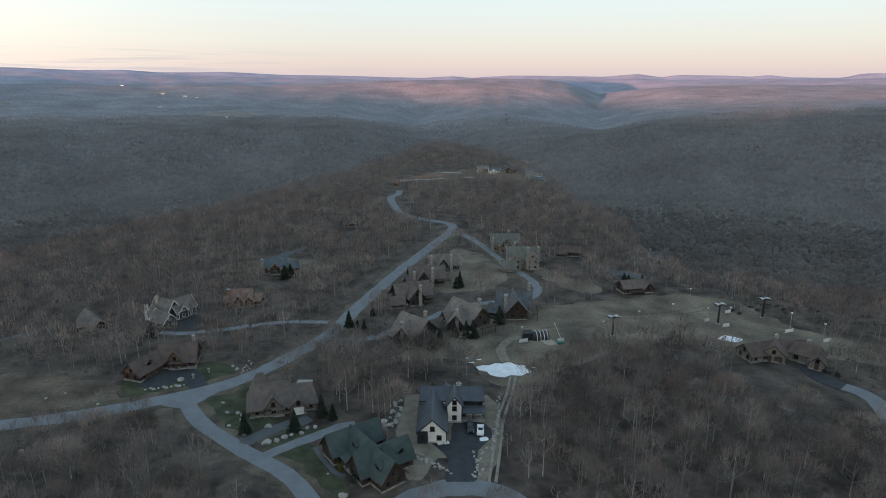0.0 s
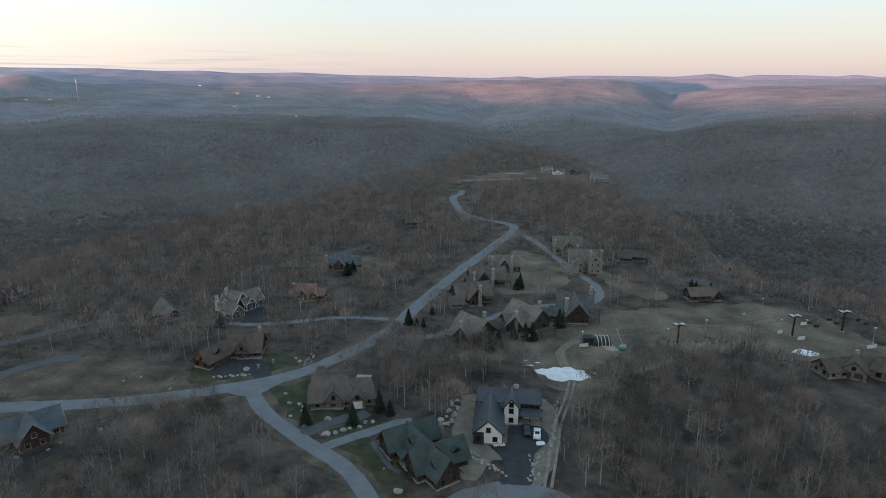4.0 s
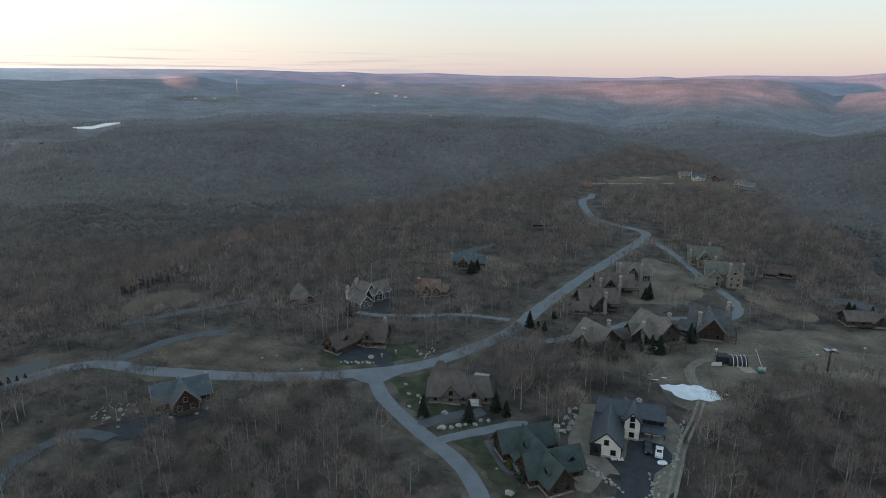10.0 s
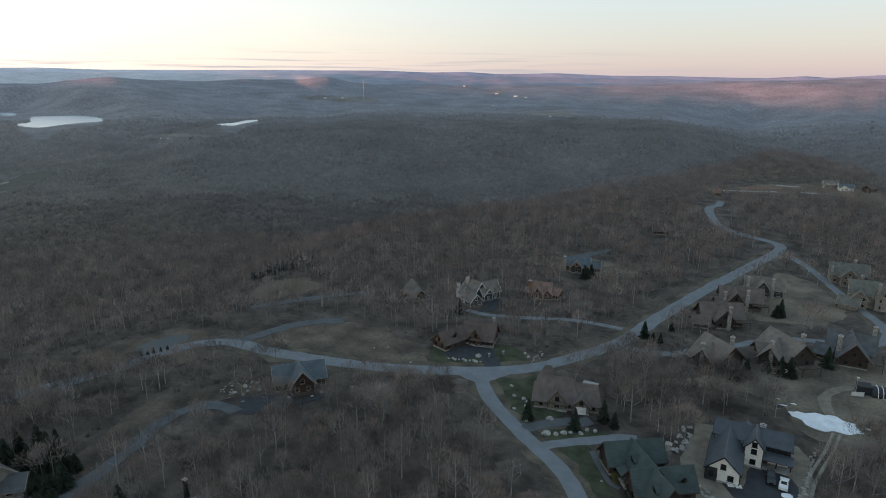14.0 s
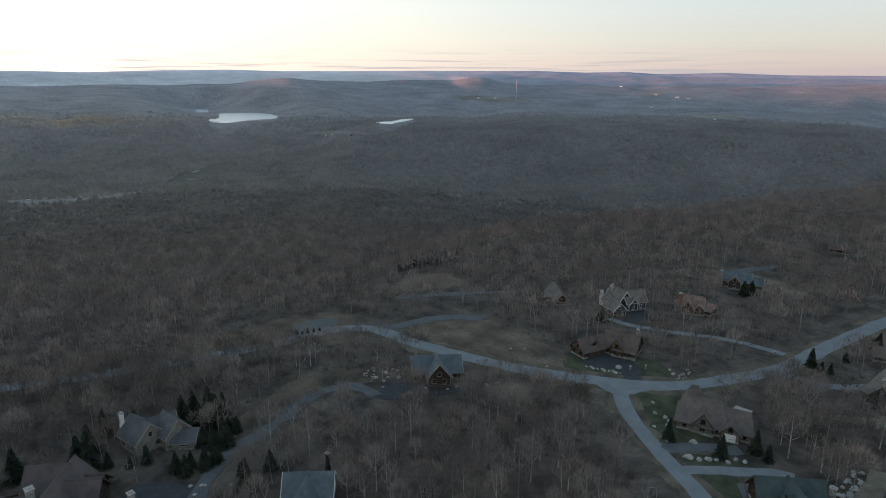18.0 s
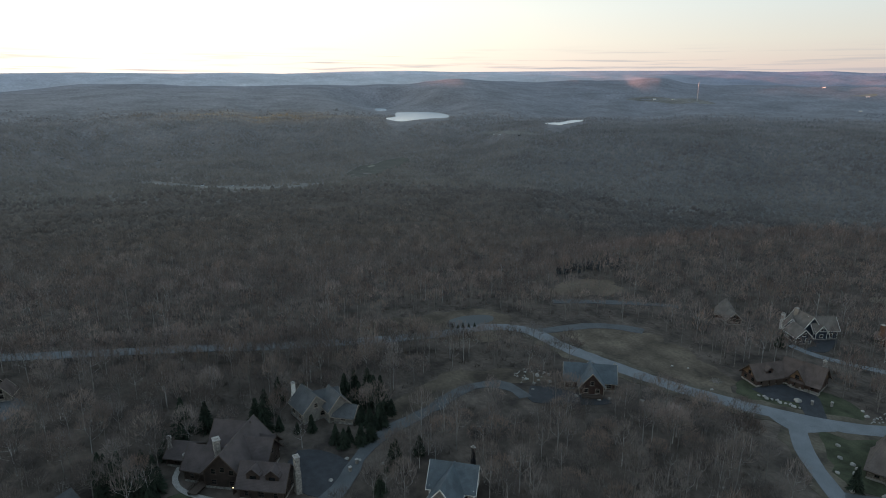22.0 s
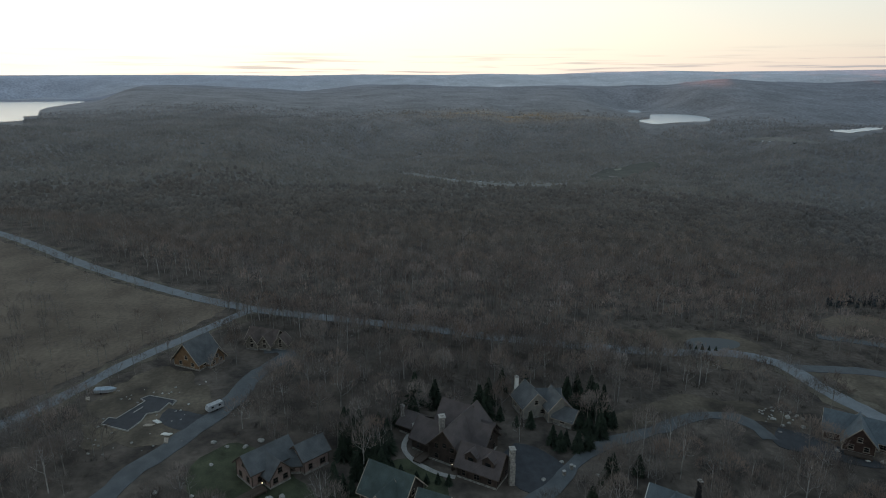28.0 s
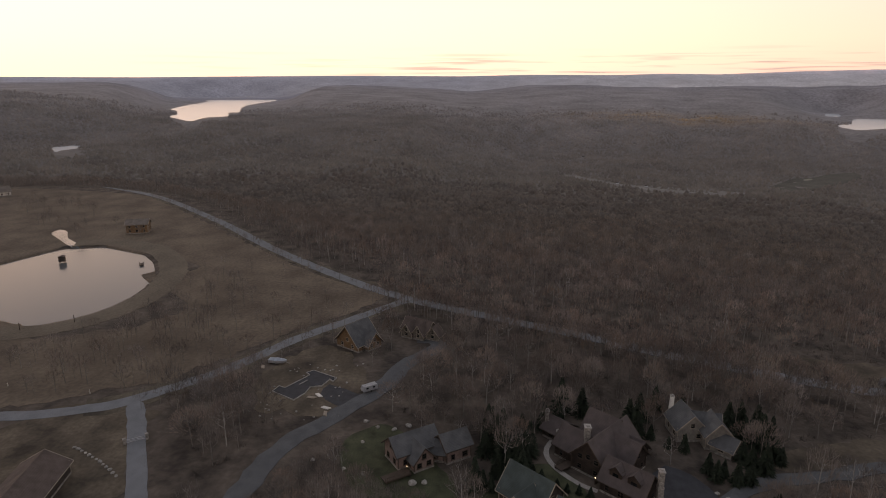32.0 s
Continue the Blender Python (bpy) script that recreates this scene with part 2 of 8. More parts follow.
def water_material(name, rough, bump, base=(0.02, 0.025, 0.03, 1)):
    m = bpy.data.materials.new(name)
    m.use_nodes = True
    t = m.node_tree
    b = t.nodes["Principled BSDF"]
    b.inputs["Base Color"].default_value = base
    b.inputs["Roughness"].default_value, b.inputs["IOR"].default_value = rough, 1.33
    n = t.nodes.new("ShaderNodeTexNoise")
    g = t.nodes.new("ShaderNodeNewGeometry")
    t.links.new(g.outputs["Position"], n.inputs["Vector"])
    n.inputs["Scale"].default_value, n.inputs["Detail"].default_value = 1.2, 3
    bp = t.nodes.new("ShaderNodeBump")
    bp.inputs["Strength"].default_value, bp.inputs["Distance"].default_value = bump, 0.03
    t.links.new(n.outputs["Fac"], bp.inputs["Height"])
    t.links.new(bp.outputs["Normal"], b.inputs["Normal"])
    return m


M["water"] = water_material("still_water", 0.16, 0.04, (0.10, 0.11, 0.115, 1))
# the pale base colour stands in for the sky's reflection on far lakes
M["lake"] = water_material("sky_bright_lake", 0.22, 0.0, (0.52, 0.57, 0.61, 1))
M["dark_pond"] = water_material("dark_pond", 0.45, 0.25, (0.05, 0.06, 0.066, 1))


def lamp_material():
    m = bpy.data.materials.new("lit_lamp")
    m.use_nodes = True
    b = m.node_tree.nodes["Principled BSDF"]
    b.inputs["Emission Color"].default_value = (1.0, 0.75, 0.45, 1)
    b.inputs["Emission Strength"].default_value = 6.0
    return m


M["lamp"] = lamp_material()

# ---- mesh helpers ----


def mesh_of(name, verts, faces, mat, smooth=False):
    me = bpy.data.meshes.new(name)
    me.from_pydata([tuple(v) for v in verts], [], faces)
    for m in (mat if isinstance(mat, (list, tuple)) else [mat]):
        me.materials.append(m)
    if smooth:
        me.polygons.foreach_set("use_smooth", [True] * len(me.polygons))
    me.update()
    return me


def part(name, data, parent, label="", at=None):
    ob = new(name, data)
    ob.parent = parent
    if at is not None:
        ob.matrix_local = at
    if label:
        ob["label"] = label
    return ob


def thing(name, x, y, z=0.0, turn=0.0, label="", category="", group="", kind=""):
    ob = new(name)
    ob.empty_display_size = 0.5
    ob.matrix_world = pose(x, y, z, 0, 0, turn)
    return tagged(ob, label, category, group, kind)


def big_mesh(name, verts, tris, mat, tint=None, smooth=False):
    """A mesh from arrays of points and triangles."""
    me = bpy.data.meshes.new(name)
    me.vertices.add(len(verts))
    me.vertices.foreach_set("co", np.ascontiguousarray(verts, np.float32).ravel())
    n = len(tris)
    me.loops.add(3 * n)
    me.polygons.add(n)
    me.loops.foreach_set("vertex_index", np.ascontiguousarray(tris, np.int32).ravel())
    me.polygons.foreach_set("loop_start", np.arange(0, 3 * n, 3, dtype=np.int32))
    me.polygons.foreach_set("loop_total", np.full(n, 3, np.int32))
    me.materials.append(mat)
    if tint is not None:
        a = me.attributes.new("tint", "FLOAT_COLOR", "POINT")
        a.data.foreach_set("color", np.ascontiguousarray(tint, np.float32).ravel())
    if smooth:
        me.polygons.foreach_set("use_smooth", np.ones(n, bool))
    me.update(calc_edges=True)
    return me


def boxes(lst):
    """Points and faces of boxes, each (x0, y0, z0, x1, y1, z1)."""
    v, f = [], []
    for x0, y0, z0, x1, y1, z1 in lst:
        k = len(v)
        v += [(x0, y0, z0), (x1, y0, z0), (x1, y1, z0), (x0, y1, z0), (x0, y0, z1), (x1, y0, z1), (x1, y1, z1), (x0, y1, z1)]
        f += [tuple(k + i for i in q) for q in ((3, 2, 1, 0), (4, 5, 6, 7), (0, 1, 5, 4), (1, 2, 6, 5), (2, 3, 7, 6), (3, 0, 4, 7))]
    return v, f


def tube(p, q, r0, r1, n=8):
    """Points and faces of a tapered rod from p to q."""
    p, q = Vector(p), Vector(q)
    d = (q - p).normalized()
    a = d.orthogonal().normalized()
    b = d.cross(a)
    v = [tuple(c + (a * cos(2 * pi * i / n) + b * sin(2 * pi * i / n)) * r) for c, r in ((p, r0), (q, r1)) for i in range(n)]
    f = [(i, (i + 1) % n, n + (i + 1) % n, n + i) for i in range(n)] + [tuple(range(n))[::-1], tuple(range(n, 2 * n))]
    return v, f


def sweep(pts, r, n=6):
    """Points and faces of one bent rod along the points."""
    v, f = [], []
    for i, p in enumerate(pts):
        d = (Vector(pts[min(i + 1, len(pts) - 1)]) - Vector(pts[max(i - 1, 0)])).normalized()
        a = d.cross(Vector((0, 0, 1) if abs(d.z) < 0.9 else (1, 0, 0))).normalized()
        b = d.cross(a)
        v += [tuple(Vector(p) + (a * cos(2 * pi * k / n) + b * sin(2 * pi * k / n)) * r) for k in range(n)]
    for i in range(len(pts) - 1):
        f += [(i * n + k, i * n + (k + 1) % n, (i + 1) * n + (k + 1) % n, (i + 1) * n + k) for k in range(n)]
    return v, f


def joined(*pieces):
    v, f = [], []
    for a, b in pieces:
        k = len(v)
        v += list(a)
        f += [tuple(k + i for i in q) for q in b]
    return v, f


def plate(xs, zs, holes, y0, y1):
    """One connected plate in the x-z plane, cut by lines xs and zs, with the cells in holes left out."""
    nx_, nz_ = len(xs) - 1, len(zs) - 1
    solid = lambda i, k: 0 <= i < nx_ and 0 <= k < nz_ and (i, k) not in holes
    v, f, ids = [], [], {}

    def p(i, k, side):
        if (i, k, side) not in ids:
            ids[(i, k, side)] = len(v)
            v.append((xs[i], (y0, y1)[side], zs[k]))
        return ids[(i, k, side)]
    for i in range(nx_):
        for k in range(nz_):
            if not solid(i, k):
                continue
            f.append((p(i, k, 0), p(i + 1, k, 0), p(i + 1, k + 1, 0), p(i, k + 1, 0)))
            f.append((p(i, k + 1, 1), p(i + 1, k + 1, 1), p(i + 1, k, 1), p(i, k, 1)))
            for di, dk, a, b in ((-1, 0, (i, k + 1), (i, k)), (1, 0, (i + 1, k), (i + 1, k + 1)), (0, -1, (i, k), (i + 1, k)), (0, 1, (i + 1, k + 1), (i, k + 1))):
                if not solid(i + di, k + dk):
                    f.append((p(*a, 0), p(*a, 1), p(*b, 1), p(*b, 0)))
    return v, f


# ---- the lie of the land ----
EDGE_AZ = np.array([-180, -120, -60, -36, -22, -12, -5, 0, 8, 20, 36, 50, 70, 90, 103, 112, 125, 140, 180.0])
EDGE_R = np.array([500, 450, 320, 285, 290, 470, 760, 840, 610, 440, 360, 236, 222, 245, 300, 430, 620, 700, 500.0])
FALL = np.array([300, 300, 140, 100, 90, 100, 130, 150, 130, 130, 200, 420, 450, 450, 420, 380, 350, 300, 300.0])
DEEP = np.array([60, 60, 80, 92, 95, 100, 100, 100, 100, 100, 95, 85, 85, 85, 85, 85, 85, 60, 60.0])
# hills: azimuth, distance, height, widths in degrees and metres; the last two, out of view, are added to block the low
# sun
HILLS_AND_BLOCKERS = [(0.8, 800, 5, 3.5, 75), (160, 1900, 172, 26, 600), (-150, 2000, 150, 40, 700)]
# the far land, ring by ring: azimuth and elevation as seen from over the ridge, in degrees
RIM = [(-42, -2.5), (-35, -2.56), (-25, -3.15), (-18.7, -3.54), (-15.9, -4.19), (-11, -4.69), (-7.5, -5.1), (-3.4, -5.76), (-0.8, -5.77), (1.8, -5.16), (4.4, -4.7), (8.4, -3.82), (15.4, -3.74), (22.3, -3.8),
       (34, -3.95), (44, -4.31), (50, -4.65), (54.3, -5.77), (59.5, -6.23), (69, -5.98), (78, -6.1), (93, -6.6), (108, -6.62), (121, -6.44), (129, -6.37), (140, -6)]
SHELF = [(-42, -1.4), (-35, -1.5), (-26, -1.94), (-20.4, -2.56), (-16.8, -3.3), (-14, -4.09), (-11, -3.3), (-5.9, -2.6), (-3.4, -2.67), (0.2, -3.24), (2.3, -3.54), (5.4, -3.34), (9.4, -2.92), (19, -2.49), (28, -2.49),
         (35, -2.45), (39, -2.7), (50, -3.14), (59.4, -3.32), (69, -3.11), (78, -2.95), (86, -3.0), (93, -3.74), (102.7, -4.21), (112, -4.25), (129, -4.13), (140, -4)]
RIDGE = [(-42, 0), (-34.8, -0.04), (-24, -0.08), (-20.2, -0.19), (-16.1, -0.63), (-13.8, -0.98), (-12.3, -0.36), (-10.8, 0.02), (-8.8, 0.31), (-2.8, 0.34), (4.3, 0.18), (9.3, 0.02), (14.2, -0.18), (23, -0.2),
         (30, -0.19), (34.3, -0.11), (36.7, 0.08), (38.7, 0.5), (39.9, 0.48), (41.6, 0.21), (45.6, 0.25), (49.2, 0), (52.2, 0.14), (55.7, 0.32), (59.2, 0.12), (61.2, -0.13), (71, -0.19), (74.1, -0.33), (80, -0.25),
         (83, -0.1), (87.4, -0.19), (89.9, -0.44), (92.5, -0.69), (95.5, -0.55), (97.5, -0.46), (103.5, -0.22), (105.5, -0.23), (107.4, -0.45), (109.4, -1.05), (114.4, -1.25), (118.7, -1.1), (119.9, -0.64), (121.4, -0.2),
         (122.6, 0.01), (126, -0.04), (140, -0.1)]
BLUE = [(-42, 0.4), (-34.7, 0.44), (-24.5, 0.32), (-15.6, 0.36), (-5.8, 0.3), (4.3, 0.23), (14.1, 0.39), (21, 0.54), (27.3, 0.62), (34.4, 0.74), (50, 0.73), (64, 0.76), (75.6, 0.72), (82.5, 0.67), (93.3, 0.56),
        (102.5, 0.45), (112, 0.32), (120.6, 0.19), (128, 0.11), (140, 0.1)]
SKYLINE = [(-42, 0.6), (-34.6, 0.76), (-33.3, 0.77), (-31.9, 0.45), (-28.5, 0.49), (-26.9, 0.67), (-25.7, 0.54), (-24, 0.63), (-20.1, 0.69), (-18.8, 0.5), (-16.9, 0.78), (-14.1, 0.55), (-8.3, 0.64), (-5.8, 0.64),
           (-2.5, 0.44), (-0.8, 0.58), (1.8, 0.43), (4.3, 0.47), (9.3, 0.6), (14.1, 0.64), (18.7, 0.85), (21, 0.8), (24, 0.78), (26.5, 0.95), (29.8, 0.9), (34.4, 1.05), (39.2, 1.03), (44.1, 1.05), (50, 1), (56.7, 0.95),
           (61.1, 1.05), (67.3, 0.9), (71.8, 0.74), (76, 0.8), (80, 0.7), (87.4, 0.72), (93.3, 0.58), (102.5, 0.6), (112, 0.5), (120.6, 0.38), (128, 0.36), (140, 0.4)]
RING_AZ = [-180, 45, 55, 88, 98, 180]
RIM_R = [1500, 1500, 1450, 1450, 1100, 1100]
SHELF_R = [2300, 2300, 1900, 1900, 1400, 1400]


def outline(pts, step=12.0):
    """A closed smooth line through the points."""
    p = np.array(pts, float)
    n, out = len(p), []
    for i in range(n):
        a, b, c, d = p[i - 1], p[i], p[(i + 1) % n], p[(i + 2) % n]
        k = max(2, int(np.linalg.norm(c - b) / step))
        t = (np.arange(k) / k)[:, None]
        out.append(b + 0.5 * (c - a) * t + (a - 2.5 * b + 2 * c - 0.5 * d) * t ** 2 + (1.5 * b - 0.5 * a - 1.5 * c + 0.5 * d) * t ** 3)
    return np.concatenate(out)


# far lakes: water level and shore
LAKES = [(-20.0, outline([(-1771, 905), (-1869, 992), (-2112, 1129), (-2119, 1195), (-2101, 1258), (-1973, 1241), (-1854, 1195), (-1720, 1104), (-1698, 1026), (-1659, 953), (-1615, 874)])),
         (-20.0, outline([(-2386, 1171), (-2511, 1243), (-2435, 1247), (-2264, 1161), (-2259, 1127)])),
         (-20.0, outline([(-1344, 1184), (-1354, 1258), (-1409, 1353), (-1396, 1395), (-1408, 1431), (-1333, 1308), (-1286, 1217), (-1261, 1168)])),
         (0.0, outline([(-1621, -883), (-1737, -924), (-1942, -1032), (-2084, -1125), (-2422, -1240), (-2849, -1362), (-3116, -1486), (-3188, -1360), (-3220, -1158), (-2807, -1068), (-2453, -1002), (-2135, -898),
                        (-1855, -788), (-1852, -818), (-1637, -730), (-1579, -759), (-1426, -723), (-1477, -775)])),
         (-30.0, outline([(-1101, -839), (-1112, -827), (-1134, -821), (-1126, -788), (-1076, -775), (-1048, -781), (-1021, -772)]))]


def fbm(x, y, s, o=4):
    """Smooth noise from -1 to 1 over arrays, from turned waves."""
    v, a, tot = 0, 1.0, 0
    for i in range(o):
        k = 2 * pi / s * 2 ** i
        c1, s1 = cos(1.3 * i + 0.4), sin(1.3 * i + 0.4)
        u, w = x * c1 + y * s1, -x * s1 + y * c1
        v = v + a * (np.sin(k * u + 1.7 * np.sin(k * 0.63 * w + i)) * np.cos(k * 0.9 * w + 1.3 * np.sin(k * 0.47 * u + 2 * i)))
        tot += a
        a *= 0.55
    return v / tot


def smooth01(t):
    t = np.clip(t, 0, 1)
    return t * t * (3 - 2 * t)


def in_poly(x, y, poly):
    c = np.zeros(x.shape, bool)
    px, py = poly[:, 0], poly[:, 1]
    qx, qy = np.roll(px, 1), np.roll(py, 1)
    for a, b, d, e in zip(px, py, qx, qy):
        if b == e:
            continue
        c ^= ((b > y) != (e > y)) & (x < (d - a) * (y - b) / (e - b) + a)
    return c


def far_land(az, r):
    """Height of the land beyond the ridge, rising in steps from the valley rim to the skyline."""
    up = lambda table: np.tan(np.radians(np.interp(az, *zip(*table))))
    wob = 1 + 0.05 * fbm(az * 20 + 30, az * 7, 260, 3)
    basin = np.exp(-((az - 114) / 6) ** 2)
    r1, r2, r3 = np.interp(az, RING_AZ, RIM_R) * wob, np.interp(az, RING_AZ, SHELF_R) * wob, (3250 + 420 * basin) * (2 - wob) ** 0.5
    rings = [(r1, r1 * up(RIM)), (r2, r2 * up(SHELF)), (r3, r3 * up(RIDGE)), (r3 + 330, (r3 + 330) * (np.minimum(up(RIDGE), up(BLUE)) - 0.006)), (4300 + 0 * r, 4300 * up(BLUE)),
             (4520 + 0 * r, 4520 * (np.minimum(up(BLUE), up(SKYLINE)) - 0.004)), (4880 + 0 * r, 4880 * up(SKYLINE)), (5200 + 0 * r, 4880 * up(SKYLINE) - 40)]
    z = 89 + rings[0][1]
    for (a, za), (b, zb) in zip(rings, rings[1:]):
        t = np.clip((r - a) / (b - a), 0, 1)
        z = z + (zb - za) * (0.45 * t + 0.55 * smooth01(t))
    return z


def ground_z(x, y):
    x, y = np.asarray(x, float), np.asarray(y, float)
    r = np.hypot(x, y)
    az = np.degrees(np.arctan2(-x, y))
    e, f, d = np.interp(az, EDGE_AZ, EDGE_R), np.interp(az, EDGE_AZ, FALL), np.interp(az, EDGE_AZ, DEEP)
    e = e + 6 * fbm(x, y, 90, 2) * smooth01((r - 200) / 100)
    s = np.maximum(r - e, 0)
    z = -d * (1 - np.exp(-(s * s / (s + 25)) / f))
    z = z + (0.12 + 6 * smooth01(s / 400)) * fbm(x, y, 520, 4)
    rim = np.interp(az, RING_AZ, RIM_R)
    k = smooth01((r - rim + 460) / 400)
    z = z * (1 - k) + k * (far_land(az, r) + (4 + 3 * smooth01((r - 2000) / 1500)) * fbm(x + 300, y, 760, 4) * (1 - smooth01((r - 4600) / 250)))
    for a, rr, h, wa, wr in HILLS_AND_BLOCKERS:
        da = (az - a + 180) % 360 - 180
        z = z + h * np.exp(-(da / wa) ** 2 - ((r - rr) / wr) ** 2)
    if np.max(r) > 1000:
        shape, z, fx, fy = z.shape, z.ravel(), x.ravel(), y.ravel()
        for lz, p in LAKES:
            lo, hi = p.min(0) - 280, p.max(0) + 280
            i = np.where((fx > lo[0]) & (fx < hi[0]) & (fy > lo[1]) & (fy < hi[1]))[0]
            if not len(i):
                continue
            d = np.full(len(i), 1e9)
            for q in p[::2]:
                d = np.minimum(d, np.hypot(fx[i] - q[0], fy[i] - q[1]))
            w = smooth01(1 - d / 260)
            shore = z[i] * (1 - w) + w * np.clip(z[i], lz + 0.6, lz + 0.6 + 0.02 * d)
            z[i] = np.where(in_poly(fx[i], fy[i], p), lz - 3, shore)
        z = z.reshape(shape)
    pu = np.hypot(((x + 259) * 0.866 + (y + 203) * 0.5) / 60.5, ((y + 203) * 0.866 - (x + 259) * 0.5) / 39)
    z = z - 3.0 * smooth01((1.06 - pu) / 0.12)
    return z


def gz(x, y):
    return float(ground_z(x, y))


def land_haze_hue(x, y):
    """Dark brown-grey woods in the valleys; aerial haze is put into the colour, paler and bluer out on the plain and
    the last hills.
    """
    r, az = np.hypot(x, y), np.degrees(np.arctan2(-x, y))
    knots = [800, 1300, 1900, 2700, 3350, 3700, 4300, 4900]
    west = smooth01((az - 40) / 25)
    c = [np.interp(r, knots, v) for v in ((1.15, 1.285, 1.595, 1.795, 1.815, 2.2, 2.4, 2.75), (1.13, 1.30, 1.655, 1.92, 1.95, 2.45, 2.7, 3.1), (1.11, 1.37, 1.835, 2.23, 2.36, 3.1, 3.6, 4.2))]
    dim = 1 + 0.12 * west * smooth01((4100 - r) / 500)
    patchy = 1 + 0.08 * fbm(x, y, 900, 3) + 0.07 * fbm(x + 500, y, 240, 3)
    # extra painted haze lifts the last western ridges off the nearer ones
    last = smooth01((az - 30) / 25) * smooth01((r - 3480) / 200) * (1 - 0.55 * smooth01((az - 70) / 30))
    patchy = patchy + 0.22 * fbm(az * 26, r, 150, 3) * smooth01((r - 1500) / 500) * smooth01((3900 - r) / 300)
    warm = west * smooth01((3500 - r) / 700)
    # a warm band that paints low sunlight onto the western shelf
    sunlit_band = np.exp(-((az - 74) / 8) ** 2 - ((r - 1980) / 120) ** 2) * (0.6 + 0.8 * fbm(x, y, 160, 2))
    return np.stack([v * dim * patchy * (1 + k * warm + q * sunlit_band + f * last) for v, k, q, f in zip(c, (0.09, 0.03, -0.04), (0.5, 0.12, -0.25), (1.05, 0.92, 0.62))], -1)


def terrain():
    az = np.radians(np.concatenate([np.arange(-46, 140, 0.46), np.arange(140, 314, 3.0)]))
    rings = [0.0001]
    while rings[-1] < 4930:
        rings.append(rings[-1] + (6 if rings[-1] < 100 else max(4.5, rings[-1] * 0.011)))
    rr = np.minimum(np.array(rings), 4940)
    A, R = np.meshgrid(az, rr, indexing="ij")
    X, Y = -R * np.sin(A), R * np.cos(A)
    Z = ground_z(X, Y)
    n, m = A.shape
    idx = np.arange(n * m).reshape(n, m)
    nx = np.roll(idx, -1, axis=0)
    a, b, c, d = idx[:, :-1], nx[:, :-1], nx[:, 1:], idx[:, 1:]
    tris = np.concatenate([np.stack([a, d, c], -1).reshape(-1, 3), np.stack([a, c, b], -1).reshape(-1, 3)])
    # haze by distance, written into the vertex colours
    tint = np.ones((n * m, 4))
    tint[:, :3] = land_haze_hue(X.ravel(), Y.ravel())
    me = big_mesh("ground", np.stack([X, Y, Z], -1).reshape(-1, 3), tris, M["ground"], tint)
    me.materials.append(M["farwood"])
    rt = (np.hypot(*np.stack([X, Y]).reshape(2, -1)))[tris].min(1)
    me.polygons.foreach_set("material_index", (rt > 800).astype(np.int32))
    me.polygons.foreach_set("use_smooth", np.ones(len(tris), bool))
    return tagged(new("ground", me), "brown leaf-littered ridge falling away to wooded valleys and far hills", "ground", kind="structure")


terrain()


def spline(pts, step=3.0):
    """A smooth line through the points, in even steps."""
    p = [np.array(q, float) for q in pts]
    p = [2 * p[0] - p[1]] + p + [2 * p[-1] - p[-2]]
    out = []
    for i in range(1, len(p) - 2):
        n = max(2, int(np.linalg.norm(p[i + 1] - p[i]) / step))
        for k in range(n):
            t = k / n
            out.append(0.5 * (2 * p[i] + (p[i + 1] - p[i - 1]) * t + (2 * p[i - 1] - 5 * p[i] + 4 * p[i + 1] - p[i + 2]) * t ** 2
                              + (3 * p[i] - p[i - 1] - 3 * p[i + 1] + p[i + 2]) * t ** 3))
    out.append(p[-2])
    return np.array(out)


OPEN_LINES, OPEN_POLYS, OPEN_DISCS = [], [], []


def ribbon(name, pts, width, mat, label, category="road", lift=0.14, margin=3.0, ragged=0.5, kind="structure"):
    """A strip of road laid on the ground, crowned, with ragged edges."""
    c = spline(pts)
    OPEN_LINES.append((c, width / 2 + margin))
    if np.hypot(*c.mean(0)) < 260 and width > 2:
        rr = np.linalg.norm(c, axis=1)[:, None]
        OPEN_LINES.append((c * (1 - 6.0 / rr), width / 2 + margin * 0.6))
    d = np.gradient(c, axis=0)
    d /= np.linalg.norm(d, axis=1)[:, None]
    nrm = np.stack([-d[:, 1], d[:, 0]], 1)
    cols = []
    for k, off in enumerate((-1, -0.5, 0, 0.5, 1)):
        w = width / 2 * off
        q = c + nrm * (w + (ragged * fbm(c[:, 0] * 3 + 40 * k, c[:, 1] * 3, 23, 3) * abs(off)))[:, None]
        z = ground_z(q[:, 0], q[:, 1]) + lift + 0.06 * (1 - off * off)
        cols.append(np.column_stack([q, z]))
    n = len(c)
    v = np.concatenate(cols + [cols[0] - (0, 0, 0.5), cols[4] - (0, 0, 0.5)])
    f = []
    for a, b in ((0, 1), (1, 2), (2, 3), (3, 4), (5, 0), (4, 6)):
        f += [(b * n + i, b * n + i + 1, a * n + i + 1, a * n + i) for i in range(n - 1)]
    me = mesh_of(name, v, f, mat)
    return tagged(new(name, me), label, category, kind=kind)


